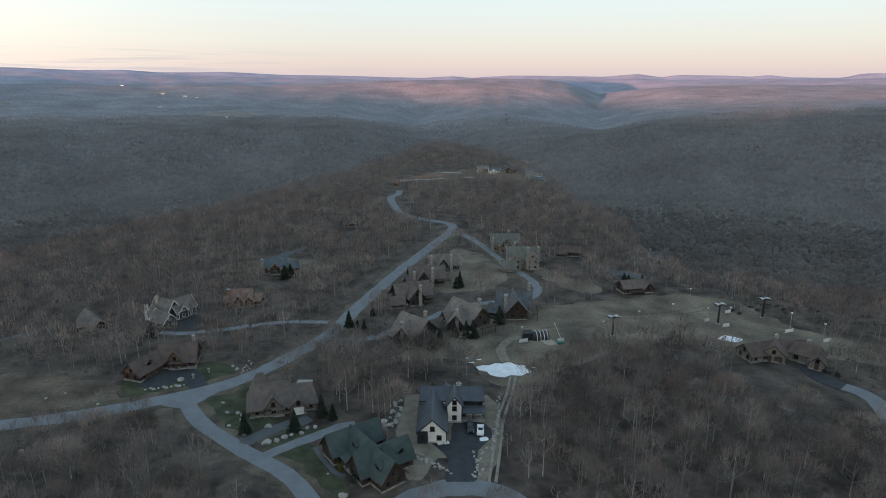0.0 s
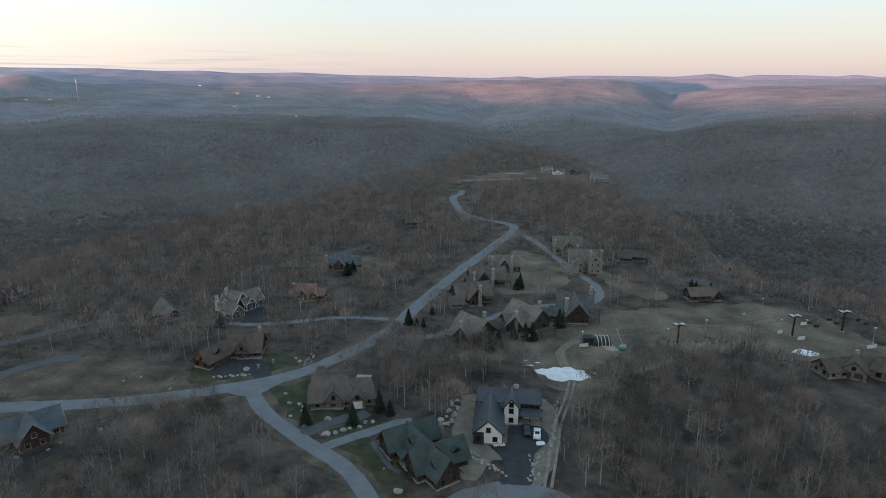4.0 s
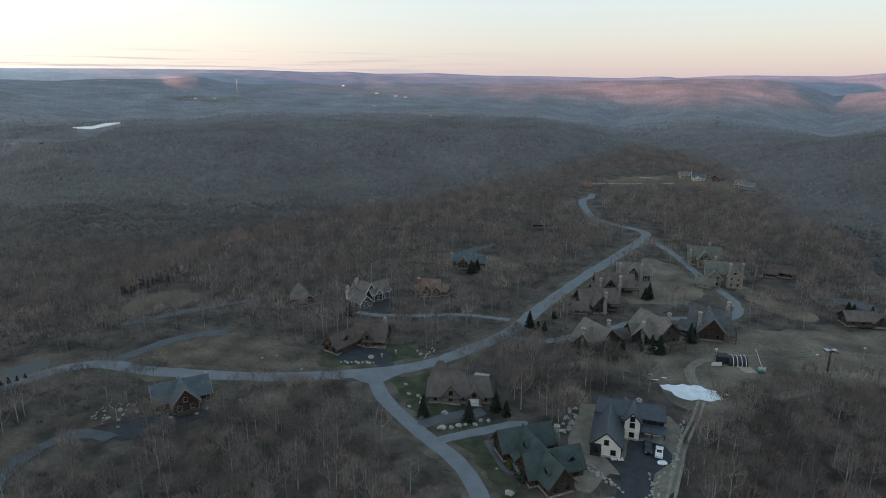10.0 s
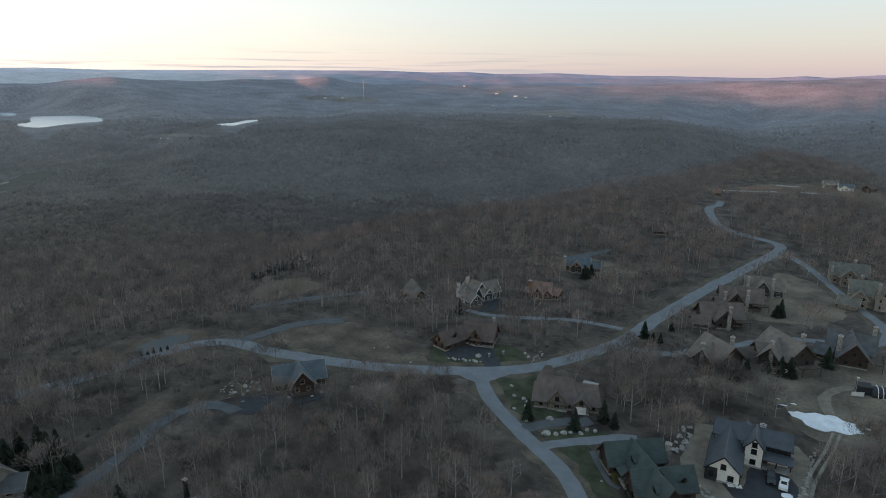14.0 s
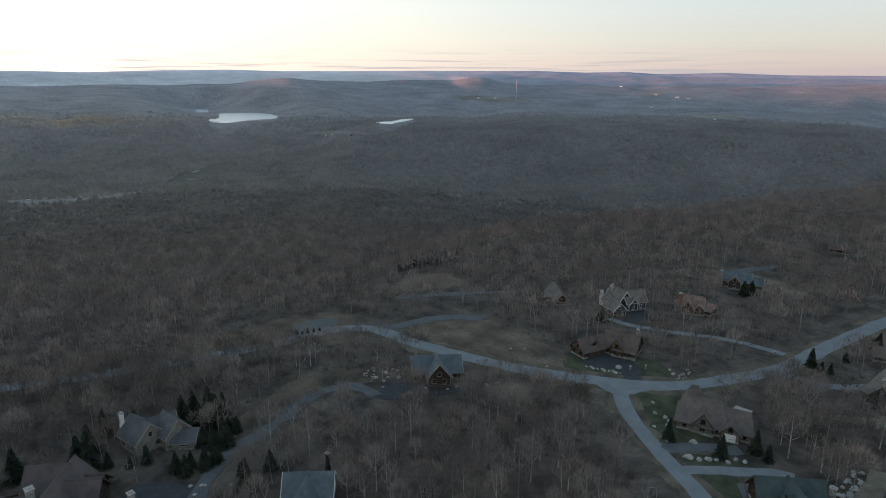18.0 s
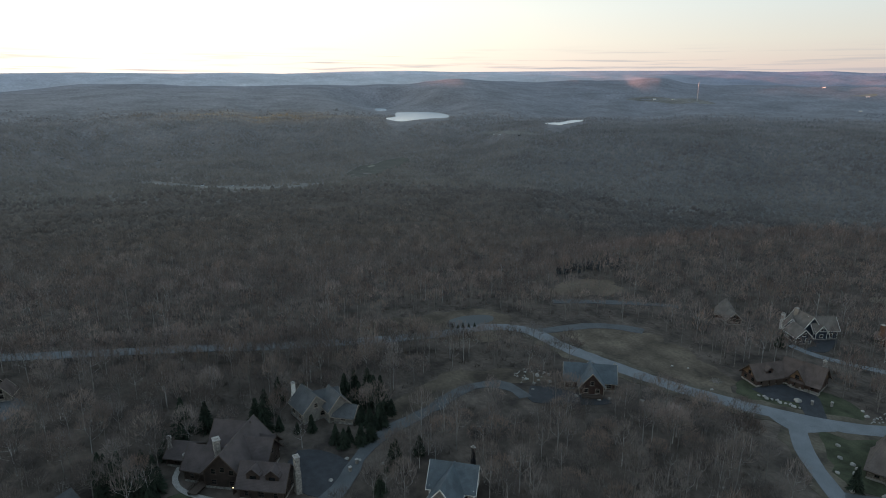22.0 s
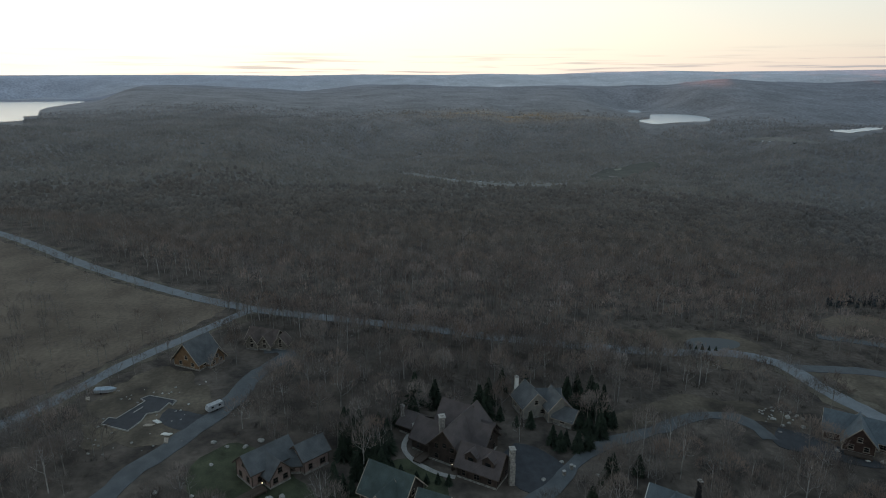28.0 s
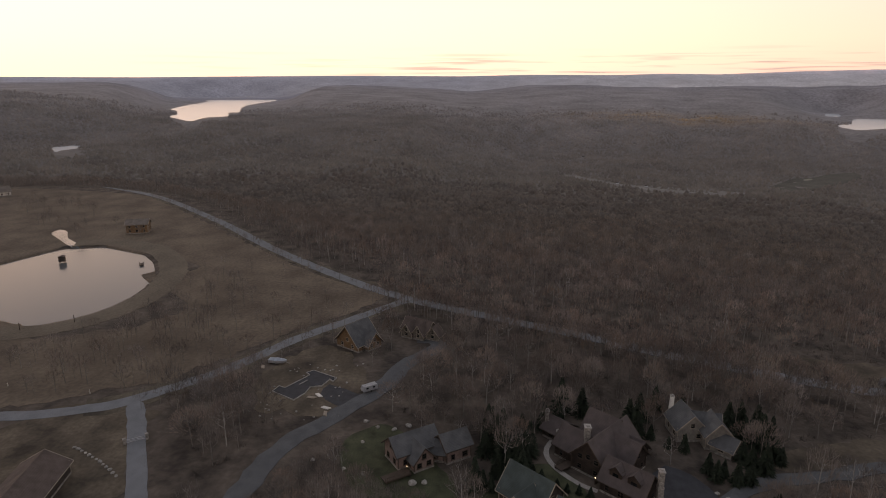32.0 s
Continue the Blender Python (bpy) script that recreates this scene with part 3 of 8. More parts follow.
def patch(name, pts, mat, label, category, lift=0.08, ragged=None, clear=True, kind="structure", rise=0.0):
    """A patch of ground with a soft, ragged outline."""
    c = spline(list(pts) + [pts[0]], 2.5)[:-1]
    if clear:
        OPEN_POLYS.append(c)
    if ragged is None:
        ragged = 3.2 if mat in (M["drygrass"], M["field"]) else 3.6 if mat.name == "rough_bank_grass" else 1.0
    mid = c.mean(0)
    rad = c - mid
    k = 1 + ragged * (fbm(c[:, 0] * 2, c[:, 1] * 2, 34, 4) + 0.5 * fbm(c[:, 0], c[:, 1] * 2, 9, 3))[:, None] / (np.linalg.norm(rad, axis=1)[:, None] + 1)
    c = mid + rad * k
    rings = [1.0, 0.75, 0.5, 0.25]
    v = [(*p, gz(*p) - 0.4) for p in c]
    for s in rings:
        q = mid + (c - mid) * s
        zz = ground_z(q[:, 0], q[:, 1]) + lift + rise * (1 - s * s)
        v += [(*p, z) for p, z in zip(q, zz)]
    v.append((*mid, gz(*mid) + lift + rise))
    n = len(c)
    f = []
    for r in range(len(rings)):
        a, b = r * n, (r + 1) * n
        f += [(a + i, a + (i + 1) % n, b + (i + 1) % n, b + i) for i in range(n)]
    a, t = len(rings) * n, len(v) - 1
    f += [(a + i, a + (i + 1) % n, t) for i in range(n)]
    me = mesh_of(name, v, f, mat)
    return tagged(new(name, me), label, category, kind=kind)


# ---- roads and open ground ----
ROAD = M["road"]
ribbon("road_main", [(-37, 520), (-37, 501), (-42, 488), (-38, 460), (-29, 426), (-12, 406), (4, 392), (5, 375), (-8, 331), (-23, 282), (-34, 241), (-41, 211), (-49, 194),
                     (-62, 174), (-79, 162), (-104, 151), (-128, 145), (-146, 142), (-163, 141), (-174, 130), (-180, 105), (-196, 64), (-214, 29), (-228, -1), (-246, -37),
                     (-274, -74), (-321, -124), (-389, -188), (-466, -271), (-510, -345)], 5.9, ROAD, "pale grey gravelled main road along the ridge", margin=7)
# trees close in on the road where it runs through the western wood
line = OPEN_LINES[0][0]
wooded = (line[:, 1] < 108) & (line[:, 1] > -48)
OPEN_LINES[:] = [(line[~wooded], 10.2), (line[wooded], 2.4), (line[~wooded] * (1 - 6.0 / np.linalg.norm(line[~wooded], axis=1)[:, None]), 7.4)]
ribbon("road_south", [(-78, 165), (-73.2, 158.7), (-66.5, 149.9), (-60.4, 144.1), (-54.4, 139.1), (-47.2, 133.5), (-41.8, 129.9), (-37.0, 126.1), (-32.9, 121.8), (-29.3, 116.6), (-23.5, 106), (-17, 95)], 4.4, ROAD, "pale grey side road curving past the lawns", margin=9, ragged=0.3)
patch("road_junction", [(-86, 160), (-80.5, 158), (-74.6, 156.2), (-70.4, 158.8), (-68.6, 162.4), (-66, 168), (-74, 166)], ROAD, "flared mouth of a grey side road", "road", lift=0.12, ragged=0.1)
ribbon("road_circle", [(-16, 95), (-14, 108), (-6, 118), (4, 121.5), (13, 119.5), (19, 112), (22, 100)], 5.6, ROAD, "grey turning circle at the end of a drive", lift=0.10)
ribbon("road_cul", [(-104, 28), (-110, 38), (-117, 47.7), (-124.4, 55.3), (-129.3, 63.5), (-132.0, 73.3), (-134.2, 83.1), (-137.4, 91.4), (-138.4, 98.7), (-135.7, 105.4), (-129.4, 108.2), (-124.4, 107.6)], 4.3, M["worn_road"], "worn grey lane curving up to a turning place", margin=3.5, ragged=1.0)
ribbon("road_west", [(-139, -150), (-141, -130), (-146, -114), (-153, -103), (-174, -85), (-200, -70), (-224, -52), (-245, -36)], 5.0, ROAD, "pale gravel road between bare fields", lift=0.12, margin=8)
ribbon("road_gate", [(-152, -103), (-140, -95), (-128, -88), (-111, -78), (-95, -70)], 4.6, ROAD, "pale gravel lane running to a gate", lift=0.10, margin=8)
ribbon("road_lane", [(-203.4, -27.0), (-202.9, -21.4), (-198.1, -18.7), (-191.6, -22.8), (-182.8, -28.2), (-172.0, -31.8), (-161.4, -35.6), (-154.4, -40.2), (-145.5, -44.8), (-138.6, -50), (-128, -54), (-112, -56)], 6.0, M["worn_road"], "grey gravel lane past the building plot", lift=0.12, margin=6, ragged=1.1)
ribbon("road_upper", [(10, 368), (17, 352), (23, 334), (33, 298), (42, 271), (39, 252), (24, 244)], 4.6, ROAD, "narrow grey lane to the upper houses", lift=0.10)
ribbon("road_right", [(123, 136), (122, 147), (124, 154.5), (125.6, 160.8), (125.0, 166.0), (122.0, 170.0)], 5.6, ROAD, "pale curving road below a stone house")
ribbon("road_branch", [(-161, 141), (-159, 149), (-157, 156), (-155, 163), (-151, 169), (-147, 173), (-140, 177)], 5.2, M["worn_road"], "worn grey lane branching off at the bend", lift=0.11, margin=4, ragged=0.7)
ribbon("road_back", [(-182, 170), (-178, 177), (-172, 186), (-164, 196), (-158, 203), (-150, 210)], 4.2, M["worn_road"], "narrow grey lane behind a row of trees", lift=0.11, margin=2.0, ragged=0.8)
ribbon("garden_path", [(-143.2, 16.3), (-139.0, 14.2), (-134.8, 14.0), (-130.5, 15.8), (-126.9, 18.6), (-124.2, 21.6), (-122.6, 24.4)], 1.3, M["concrete"], "pale curving garden path by a lodge", "path", lift=0.12, margin=0.5, ragged=0.1)
ribbon("drive_dark_house", [(-44, 221), (-62, 221), (-81, 214), (-94, 210), (-104, 211)], 3.0, ROAD, "narrow grey drive through the trees", lift=0.10, margin=1.0)
ribbon("drive_row", [(-39, 205), (-28, 205), (-18, 214), (-5, 226), (8, 240), (24, 244)], 3.6, ROAD, "grey drive between the wooden houses", lift=0.10)
ribbon("drive_green", [(-45.4, 131.6), (-41.6, 135.4), (-37.4, 138.8), (-31.9, 143.2), (-27.6, 146.4), (-23.4, 148)], 3.4, ROAD, "pale grey drive to a green-roofed house", lift=0.11)
ribbon("drive_grey", [(-54.0, 137.0), (-50.2, 139.9), (-47.3, 143.0), (-43.7, 146.4), (-39.3, 148.8), (-36.5, 151.2)], 4.2, M["worn_road"], "grey drive curving to a stone house", lift=0.11)
for s in (-0.8, 0.8):
    ribbon("wheel_track", [(22 + s, 176), (20 + s, 166), (16 + s, 151), (14 + s, 138), (11.5 + s, 123)], 0.75, M["track"], "worn dirt wheel track in dry grass", "track", lift=0.16, margin=1.5, ragged=0.1)
ribbon("road_snow_path", [(21, 186), (20, 196), (24, 205), (34, 210)], 3.2, M["dirt"], "worn dirt path to the lift hut", "track", lift=0.15)

# worn grass verges beside the roads
M["verge"] = material("road_verge", (0.068, 0.058, 0.046), 0.95, 0.35, 0.12, 1.2, 0.6, tint=(0.100, 0.086, 0.064))
for pts, w in (([(5, 375), (-8, 331), (-23, 282), (-34, 241), (-41, 211), (-49, 194), (-62, 174), (-79, 162), (-104, 151), (-128, 145), (-146, 142), (-163, 141)], 11.5),
               ([(-73.2, 158.7), (-60.4, 144.1), (-47.2, 133.5), (-37.0, 126.1), (-29.3, 116.6), (-23.5, 106)], 8.5), ([(17, 352), (23, 334), (33, 298), (42, 271), (39, 252)], 9),
               ([(-146, -114), (-153, -103), (-174, -85), (-200, -70), (-224, -52), (-246, -37), (-274, -74), (-321, -124), (-389, -188), (-466, -271)], 10)):
    ribbon("verge", pts, w, M["verge"], "worn dry grass verge beside the road", "verge", lift=0.07, margin=0, ragged=2.2)
M["rough_grass"] = material("rough_bank_grass", (0.080, 0.064, 0.049), 0.95, 0.45, 0.09, 0.9, 0.8, tint=(0.106, 0.086, 0.064))
patch("slope_grass", [(-27, 183), (-8, 190), (8, 186), (16, 172), (28, 172), (50, 196), (72, 204), (98, 199), (126, 201), (150, 186), (172, 176), (176, 186), (150, 204),
                      (134, 216), (122, 246), (100, 254), (60, 244), (36, 238), (16, 224), (0, 206)], M["drygrass"], "dry yellow-grey grass of a ski run", "grass", lift=0.05)
patch("lawn_house_row", [(-20, 258), (-2, 256), (22, 262), (30, 285), (20, 320), (6, 330), (0, 300)], M["drygrass"], "dry grass between the wooden houses", "grass", lift=0.05)
patch("lawn_grey_house", [(-70.0, 162.5), (-67.2, 154.4), (-59.6, 148.2), (-54.0, 142.8), (-49.6, 144.4), (-45.0, 148.6), (-44.2, 152), (-50, 158), (-46, 166), (-52, 172), (-60, 171.4), (-67.4, 168)], M["lawn"], "mown green lawn with boulders", "lawn", lift=0.06)
patch("lawn_green_house", [(-41.2, 133.7), (-38, 136.6), (-35.1, 138.5), (-32.6, 137.9), (-30.9, 134), (-27.6, 128.6), (-25, 125.6), (-21, 121), (-19.6, 114), (-24.4, 115.6), (-29.3, 122.0), (-35.1, 128.0), (-40.1, 132.0)], M["lawn"], "mown green lawn beside a log house", "lawn", lift=0.06)
patch("lawn_strip", [(-46.9, 136.9), (-42, 136.6), (-37.6, 139.8), (-32.4, 143.8), (-29.4, 147.4), (-34.2, 146.2), (-39.0, 145.2), (-42.4, 143.6), (-45.4, 141.2)], M["lawn"], "strip of rough green lawn between two drives", "lawn", lift=0.06)
patch("lawn_brown_house", [(-97, 168), (-92, 162), (-84, 163), (-68, 171), (-66, 180), (-76, 186), (-92, 180), (-97, 174)], M["lawn"], "green lawn before a brown log house", "lawn", lift=0.06)
patch("yard_white_house", [(-11, 164), (-1, 166), (13, 164), (16, 150), (14, 134), (10, 124), (5, 123), (6, 130), (-1, 133), (-5, 124), (-10, 128), (-12, 145)], M["dirt"], "bare tan earth round a new white house", "yard", lift=0.06)
patch("drive_white_house", [(-3, 139.5), (2, 140), (3, 149), (11.5, 148.5), (13, 142), (9, 136), (8, 124), (4, 122), (0.5, 124), (1.5, 132)], M["asphalt"], "fresh black asphalt drive", "driveway", lift=0.13, ragged=0.1)
patch("drive_brown_house", [(-92.5, 169.0), (-90, 179), (-81, 182), (-76, 177), (-71, 170), (-68.0, 166.5), (-72.5, 164), (-75.5, 168.4), (-78.5, 172.0), (-82, 171.6), (-86, 168.5)], M["asphalt"], "fresh black asphalt forecourt", "driveway", lift=0.13, ragged=0.1)
patch("drive_dark", [(-103.8, 222.7), (-102.3, 227.3), (-99.4, 231.7), (-96.4, 227.1), (-94.7, 219.6), (-94.3, 215.1), (-98.0, 211.4), (-99.8, 211.7), (-99.0, 218.7)], M["asphalt"], "dark asphalt forecourt", "driveway", lift=0.13, ragged=0.1)
patch("drive_lodge", [(-134, 42), (-127, 36), (-116, 38), (-113, 44), (-121, 51), (-131, 47)], M["asphalt"], "black asphalt forecourt by a lodge", "driveway", lift=0.13, ragged=0.1)
patch("lawn_pink_house", [(-122, -33), (-135, -38), (-146, -30), (-140, -20), (-122, -8), (-114, -10), (-116, -28)], M["lawn"], "dull green lawn with boulders", "lawn", lift=0.06)
patch("lawn_lodge", [(-117, -3), (-126, 4), (-132, 14), (-122, 22), (-112, 18)], M["lawn"], "dull green lawn and planting beds", "lawn", lift=0.06)
patch("field_west", [(-165, -100), (-206, -74), (-252, -48), (-282, -92), (-400, -210), (-470, -285), (-480, -420), (-330, -330), (-190, -220), (-146, -150)], M["field"], "bare brown field round a pond", "field", lift=0.05)
patch("field_plot", [(-150, -45), (-165, -38), (-180, -42), (-196, -56), (-184, -68), (-165, -72), (-150, -64)], M["rough_grass"], "churned earth of a building plot", "ground", lift=0.06)
patch("plot_drive", [(-167.2, -49.5), (-163, -41), (-160.6, -37.7), (-156.2, -36.4), (-154.8, -43.3), (-161.6, -51)], M["asphalt"], "dark gravelled drive of a building plot", "driveway", lift=0.10, ragged=0.8)
patch("field_barn", [(-146, -92), (-150, -112), (-136, -128), (-110, -125), (-96, -100), (-110, -84)], M["rough_grass"], "bare ground round a barn", "ground", lift=0.05)
patch("verge_north", [(-160.2, 152.6), (-158.2, 162.4), (-149.7, 169.5), (-138.1, 176.3), (-123.6, 176.6), (-110.6, 173.9), (-97.2, 167.3), (-93.0, 155.4), (-103.5, 153.4), (-112.8, 150.5), (-124.8, 150.2), (-138.9, 148.3), (-149.5, 148.9)], M["rough_grass"], "dry grass on the road bank", "grass", lift=0.05)
patch("verge_pond", [(-168, 112), (-163, 128), (-172, 142), (-190, 140), (-200, 108), (-204, 84), (-192, 84), (-184, 100)], M["rough_grass"], "dry grass round a small pond", "grass", lift=0.05)
for x, y, w in ((-34, 577, 7), (-26, 579, 9), (-15, 583, 10), (-4, 588, 7), (24, 596, 6), (8, 628, 9)):
    patch("plot_slab", [(x - w, y - 2), (x + w, y + 1), (x + w * 0.8, y + 5), (x - w * 0.9, y + 3)], M["concrete"], "pale concrete slab on a cleared plot", "ground", lift=0.16, ragged=0.8)
patch("verge_cul", [(-128, 122), (-140, 118), (-150, 96), (-142, 72), (-134, 70), (-140, 92), (-136, 108)], M["rough_grass"], "dry grass beside the lane", "grass", lift=0.05)
patch("drive_blue_house", [(-128.8, 114), (-124, 119.5), (-111, 127), (-109, 124.3), (-117.6, 112.6), (-121.4, 107.5), (-126, 109.5)], M["asphalt"], "dark drive before a log house", "driveway", lift=0.12)
patch("drive_cedar_house", [(-90.6, 295.4), (-91.7, 305.2), (-89.6, 312.9), (-85.8, 321.4), (-80.2, 329.5), (-76.9, 336.2), (-75.3, 330.2), (-79.1, 321.7), (-83.8, 311.1), (-86.7, 302.6), (-87.5, 293.1)], M["worn_road"], "grey gravel yard behind a cedar house", "driveway", lift=0.12, ragged=1.0)
patch("clearing_upper", [(-110, 300), (-80, 312), (-56, 300), (-58, 286), (-84, 288), (-112, 286)], M["drygrass"], "dry grass clearing among trees", "grass", lift=0.05)
patch("clearing_top", [(-50, 566), (-30, 606), (0, 640), (36, 650), (66, 640), (86, 606), (100, 592), (98, 566), (82, 566), (60, 600), (36, 602), (6, 590), (-20, 570)], M["field"], "bare clearing with new houses on the ridge", "grass", lift=0.05)
patch("clearing_top_clay", [(-30, 600), (-12, 612), (4, 614), (-6, 602), (-20, 596)], M["orange"], "bare orange clay on a plot", "ground", lift=0.09)
patch("drive_low_house", [(80.7, 289.6), (86.1, 289.7), (92.6, 286.6), (96.4, 279.2), (95.4, 275.2), (92.2, 275.4), (87.4, 280.9), (80.7, 283.0)], M["worn_road"], "grey gravel drive behind a brown house", "driveway", lift=0.12, ragged=1.0)
patch("clearing_stone_house", [(48, 296), (60, 280), (72, 262), (62, 256), (50, 272), (44, 288)], M["drygrass"], "dry grass bank below a stone house", "grass", lift=0.05)
patch("snow_patch", [(10.6, 183), (13.2, 184.2), (15.2, 184.0), (17.4, 185.6), (19.6, 185.8), (21.8, 186.8), (24.0, 184.8), (26.6, 183.8), (26.8, 181.6), (28.0, 179.6), (26.0, 178.6), (24.4, 177.0), (21.6, 177.2), (19.4, 175.6), (17, 176.8), (15.0, 177.6), (14.4, 179.6), (12.0, 180.6)],
      M["snow"], "melting patch of old snow", "snow", lift=0.10, ragged=0.8, rise=0.4)
for x, y, w in ((9.4, 186.2, 1.3), (12.0, 188.4, 0.9), (8.0, 189.6, 0.7), (29.6, 182.6, 0.7)):
    patch("snow_scrap", [(x - w, y), (x, y + 0.45), (x + w, y + 0.2), (x + 0.3, y - 0.4)], M["snow"], "thin scrap of old snow on the grass", "snow", lift=0.10, ragged=0.3, rise=0.08)
patch("snow_patch_small", [(99, 206), (103, 209), (108, 206), (104, 203)], M["snow"], "small melting patch of snow", "snow", lift=0.12, ragged=0.5, rise=0.3)
patch("drive_right_house", [(115.5, 184.0), (117.7, 184.6), (120.4, 178.8), (123.6, 172.6), (122.6, 168.6), (119.4, 168.8), (116.4, 172.2), (115.0, 177)], M["asphalt"], "black asphalt drive beside a stone house", "driveway", lift=0.13, ragged=0.1)

M["bank"] = material("sandy_bank", (0.135, 0.112, 0.086), 0.95, 0.2, 0.06, 1.0, 0.4)
ribbon("pond_bank", [(-259 + 70.5 * cos(a) * 0.866 - 48.5 * sin(a) * 0.5, -203 + 70.5 * cos(a) * 0.5 + 48.5 * sin(a) * 0.866) for a in [radians(d) for d in range(-60, 200, 20)]], 13, M["bank"],
       "smooth tan earth bank round the pond", "bank", lift=0.10, margin=0, ragged=1.2)
# ---- water ----


def water(name, cx, cy, a, b, turn, z, label):
    n = 96
    c, q = cos(radians(turn)), sin(radians(turn))
    v = []
    for i in range(n):
        t = 2 * pi * i / n
        u, w = a * cos(t), b * sin(t)
        v.append((cx + u * c - w * q, cy + u * q + w * c, z))
    return tagged(new(name, mesh_of(name, v, [tuple(range(n))], M["water"])), label, "pond", kind="structure")


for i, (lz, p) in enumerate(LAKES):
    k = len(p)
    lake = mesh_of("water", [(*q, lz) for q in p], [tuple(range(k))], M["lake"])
    tagged(new("water_%d" % (i + 1), lake), "pale lake among the far woods, the sky's shine put into its colour", "lake", kind="structure")
water("water_pond", -259, -203, 62.5, 40.5, 30, -0.8, "large round pond reflecting the evening sky")
p = spline([(-182.8, 117.8), (-187.0, 121.6), (-188.2, 126.6), (-187.0, 132.0), (-185.0, 136.4), (-181.8, 138.4), (-178.0, 135.4), (-177.4, 128.7), (-178.8, 122.3), (-180.0, 118.0), (-182.8, 117.8)], 1.5)[:-1]
tagged(new("water_small", mesh_of("water_small", [(*q, 0.17) for q in p][::-1], [tuple(range(len(p)))], M["dark_pond"])), "small dark pond beside the road", "pond", kind="structure")

# ---- houses ----
WINDOW_MESH = {}


def window_meshes(w, h, mat):
    key = (round(w, 2), round(h, 2), mat.name)
    if key not in WINDOW_MESH:
        t = 0.11
        k = max(1, round(w / 0.9))
        xs = [-w / 2]
        for i in range(k):
            xs += [-w / 2 + w * i / k + (t if i == 0 else 0.035), -w / 2 + w * (i + 1) / k - (t if i == k - 1 else 0.035)]
        xs.append(w / 2)
        zs = [0, t, h * 0.52, h * 0.52 + 0.06, h - t, h]
        fr = plate(xs, zs, {(2 * i + 1, j) for i in range(k) for j in (1, 3)}, -0.09, 0.04)
        WINDOW_MESH[key] = (mesh_of("window", *fr, mat), mesh_of("pane", *boxes([(-w / 2 + t / 2, -0.045, t / 2, w / 2 - t / 2, -0.02, h - t / 2)]), M["pane"]),
                            mesh_of("sill", *boxes([(-w / 2 - 0.1, -0.17, -0.09, w / 2 + 0.1, 0.02, 0.0)]), mat))
    return WINDOW_MESH[key]


def add_window(house, x, y, z, ang, w, h, mat, sill=True):
    """A window at a point of the house, facing the outward angle ang (degrees from +x)."""
    f, p, s = window_meshes(w, h, mat)
    at = pose(x, y, z, 0, 0, ang + 90)
    win = part("window", f, house, at=at)
    part("pane", p, win, at=Matrix())
    if sill:
        part("sill", s, win, at=Matrix())


def inside(bl, x, y, but):
    for i, b in enumerate(bl):
        if i == but:
            continue
        u = (x - b["cx"]) * b["c"] + (y - b["cy"]) * b["s"]
        v = -(x - b["cx"]) * b["s"] + (y - b["cy"]) * b["c"]
        if abs(u) < b["L"] / 2 + 0.2 and abs(v) < b["W"] / 2 + 0.2:
            return True
    return False


def slab(corners, t):
    """A plate under four corners, t thick."""
    v = [tuple(c) for c in corners] + [(c[0], c[1], c[2] - t) for c in corners]
    return v, [(0, 1, 2, 3), (7, 6, 5, 4), (0, 4, 5, 1), (1, 5, 6, 2), (2, 6, 7, 3), (3, 7, 4, 0)]


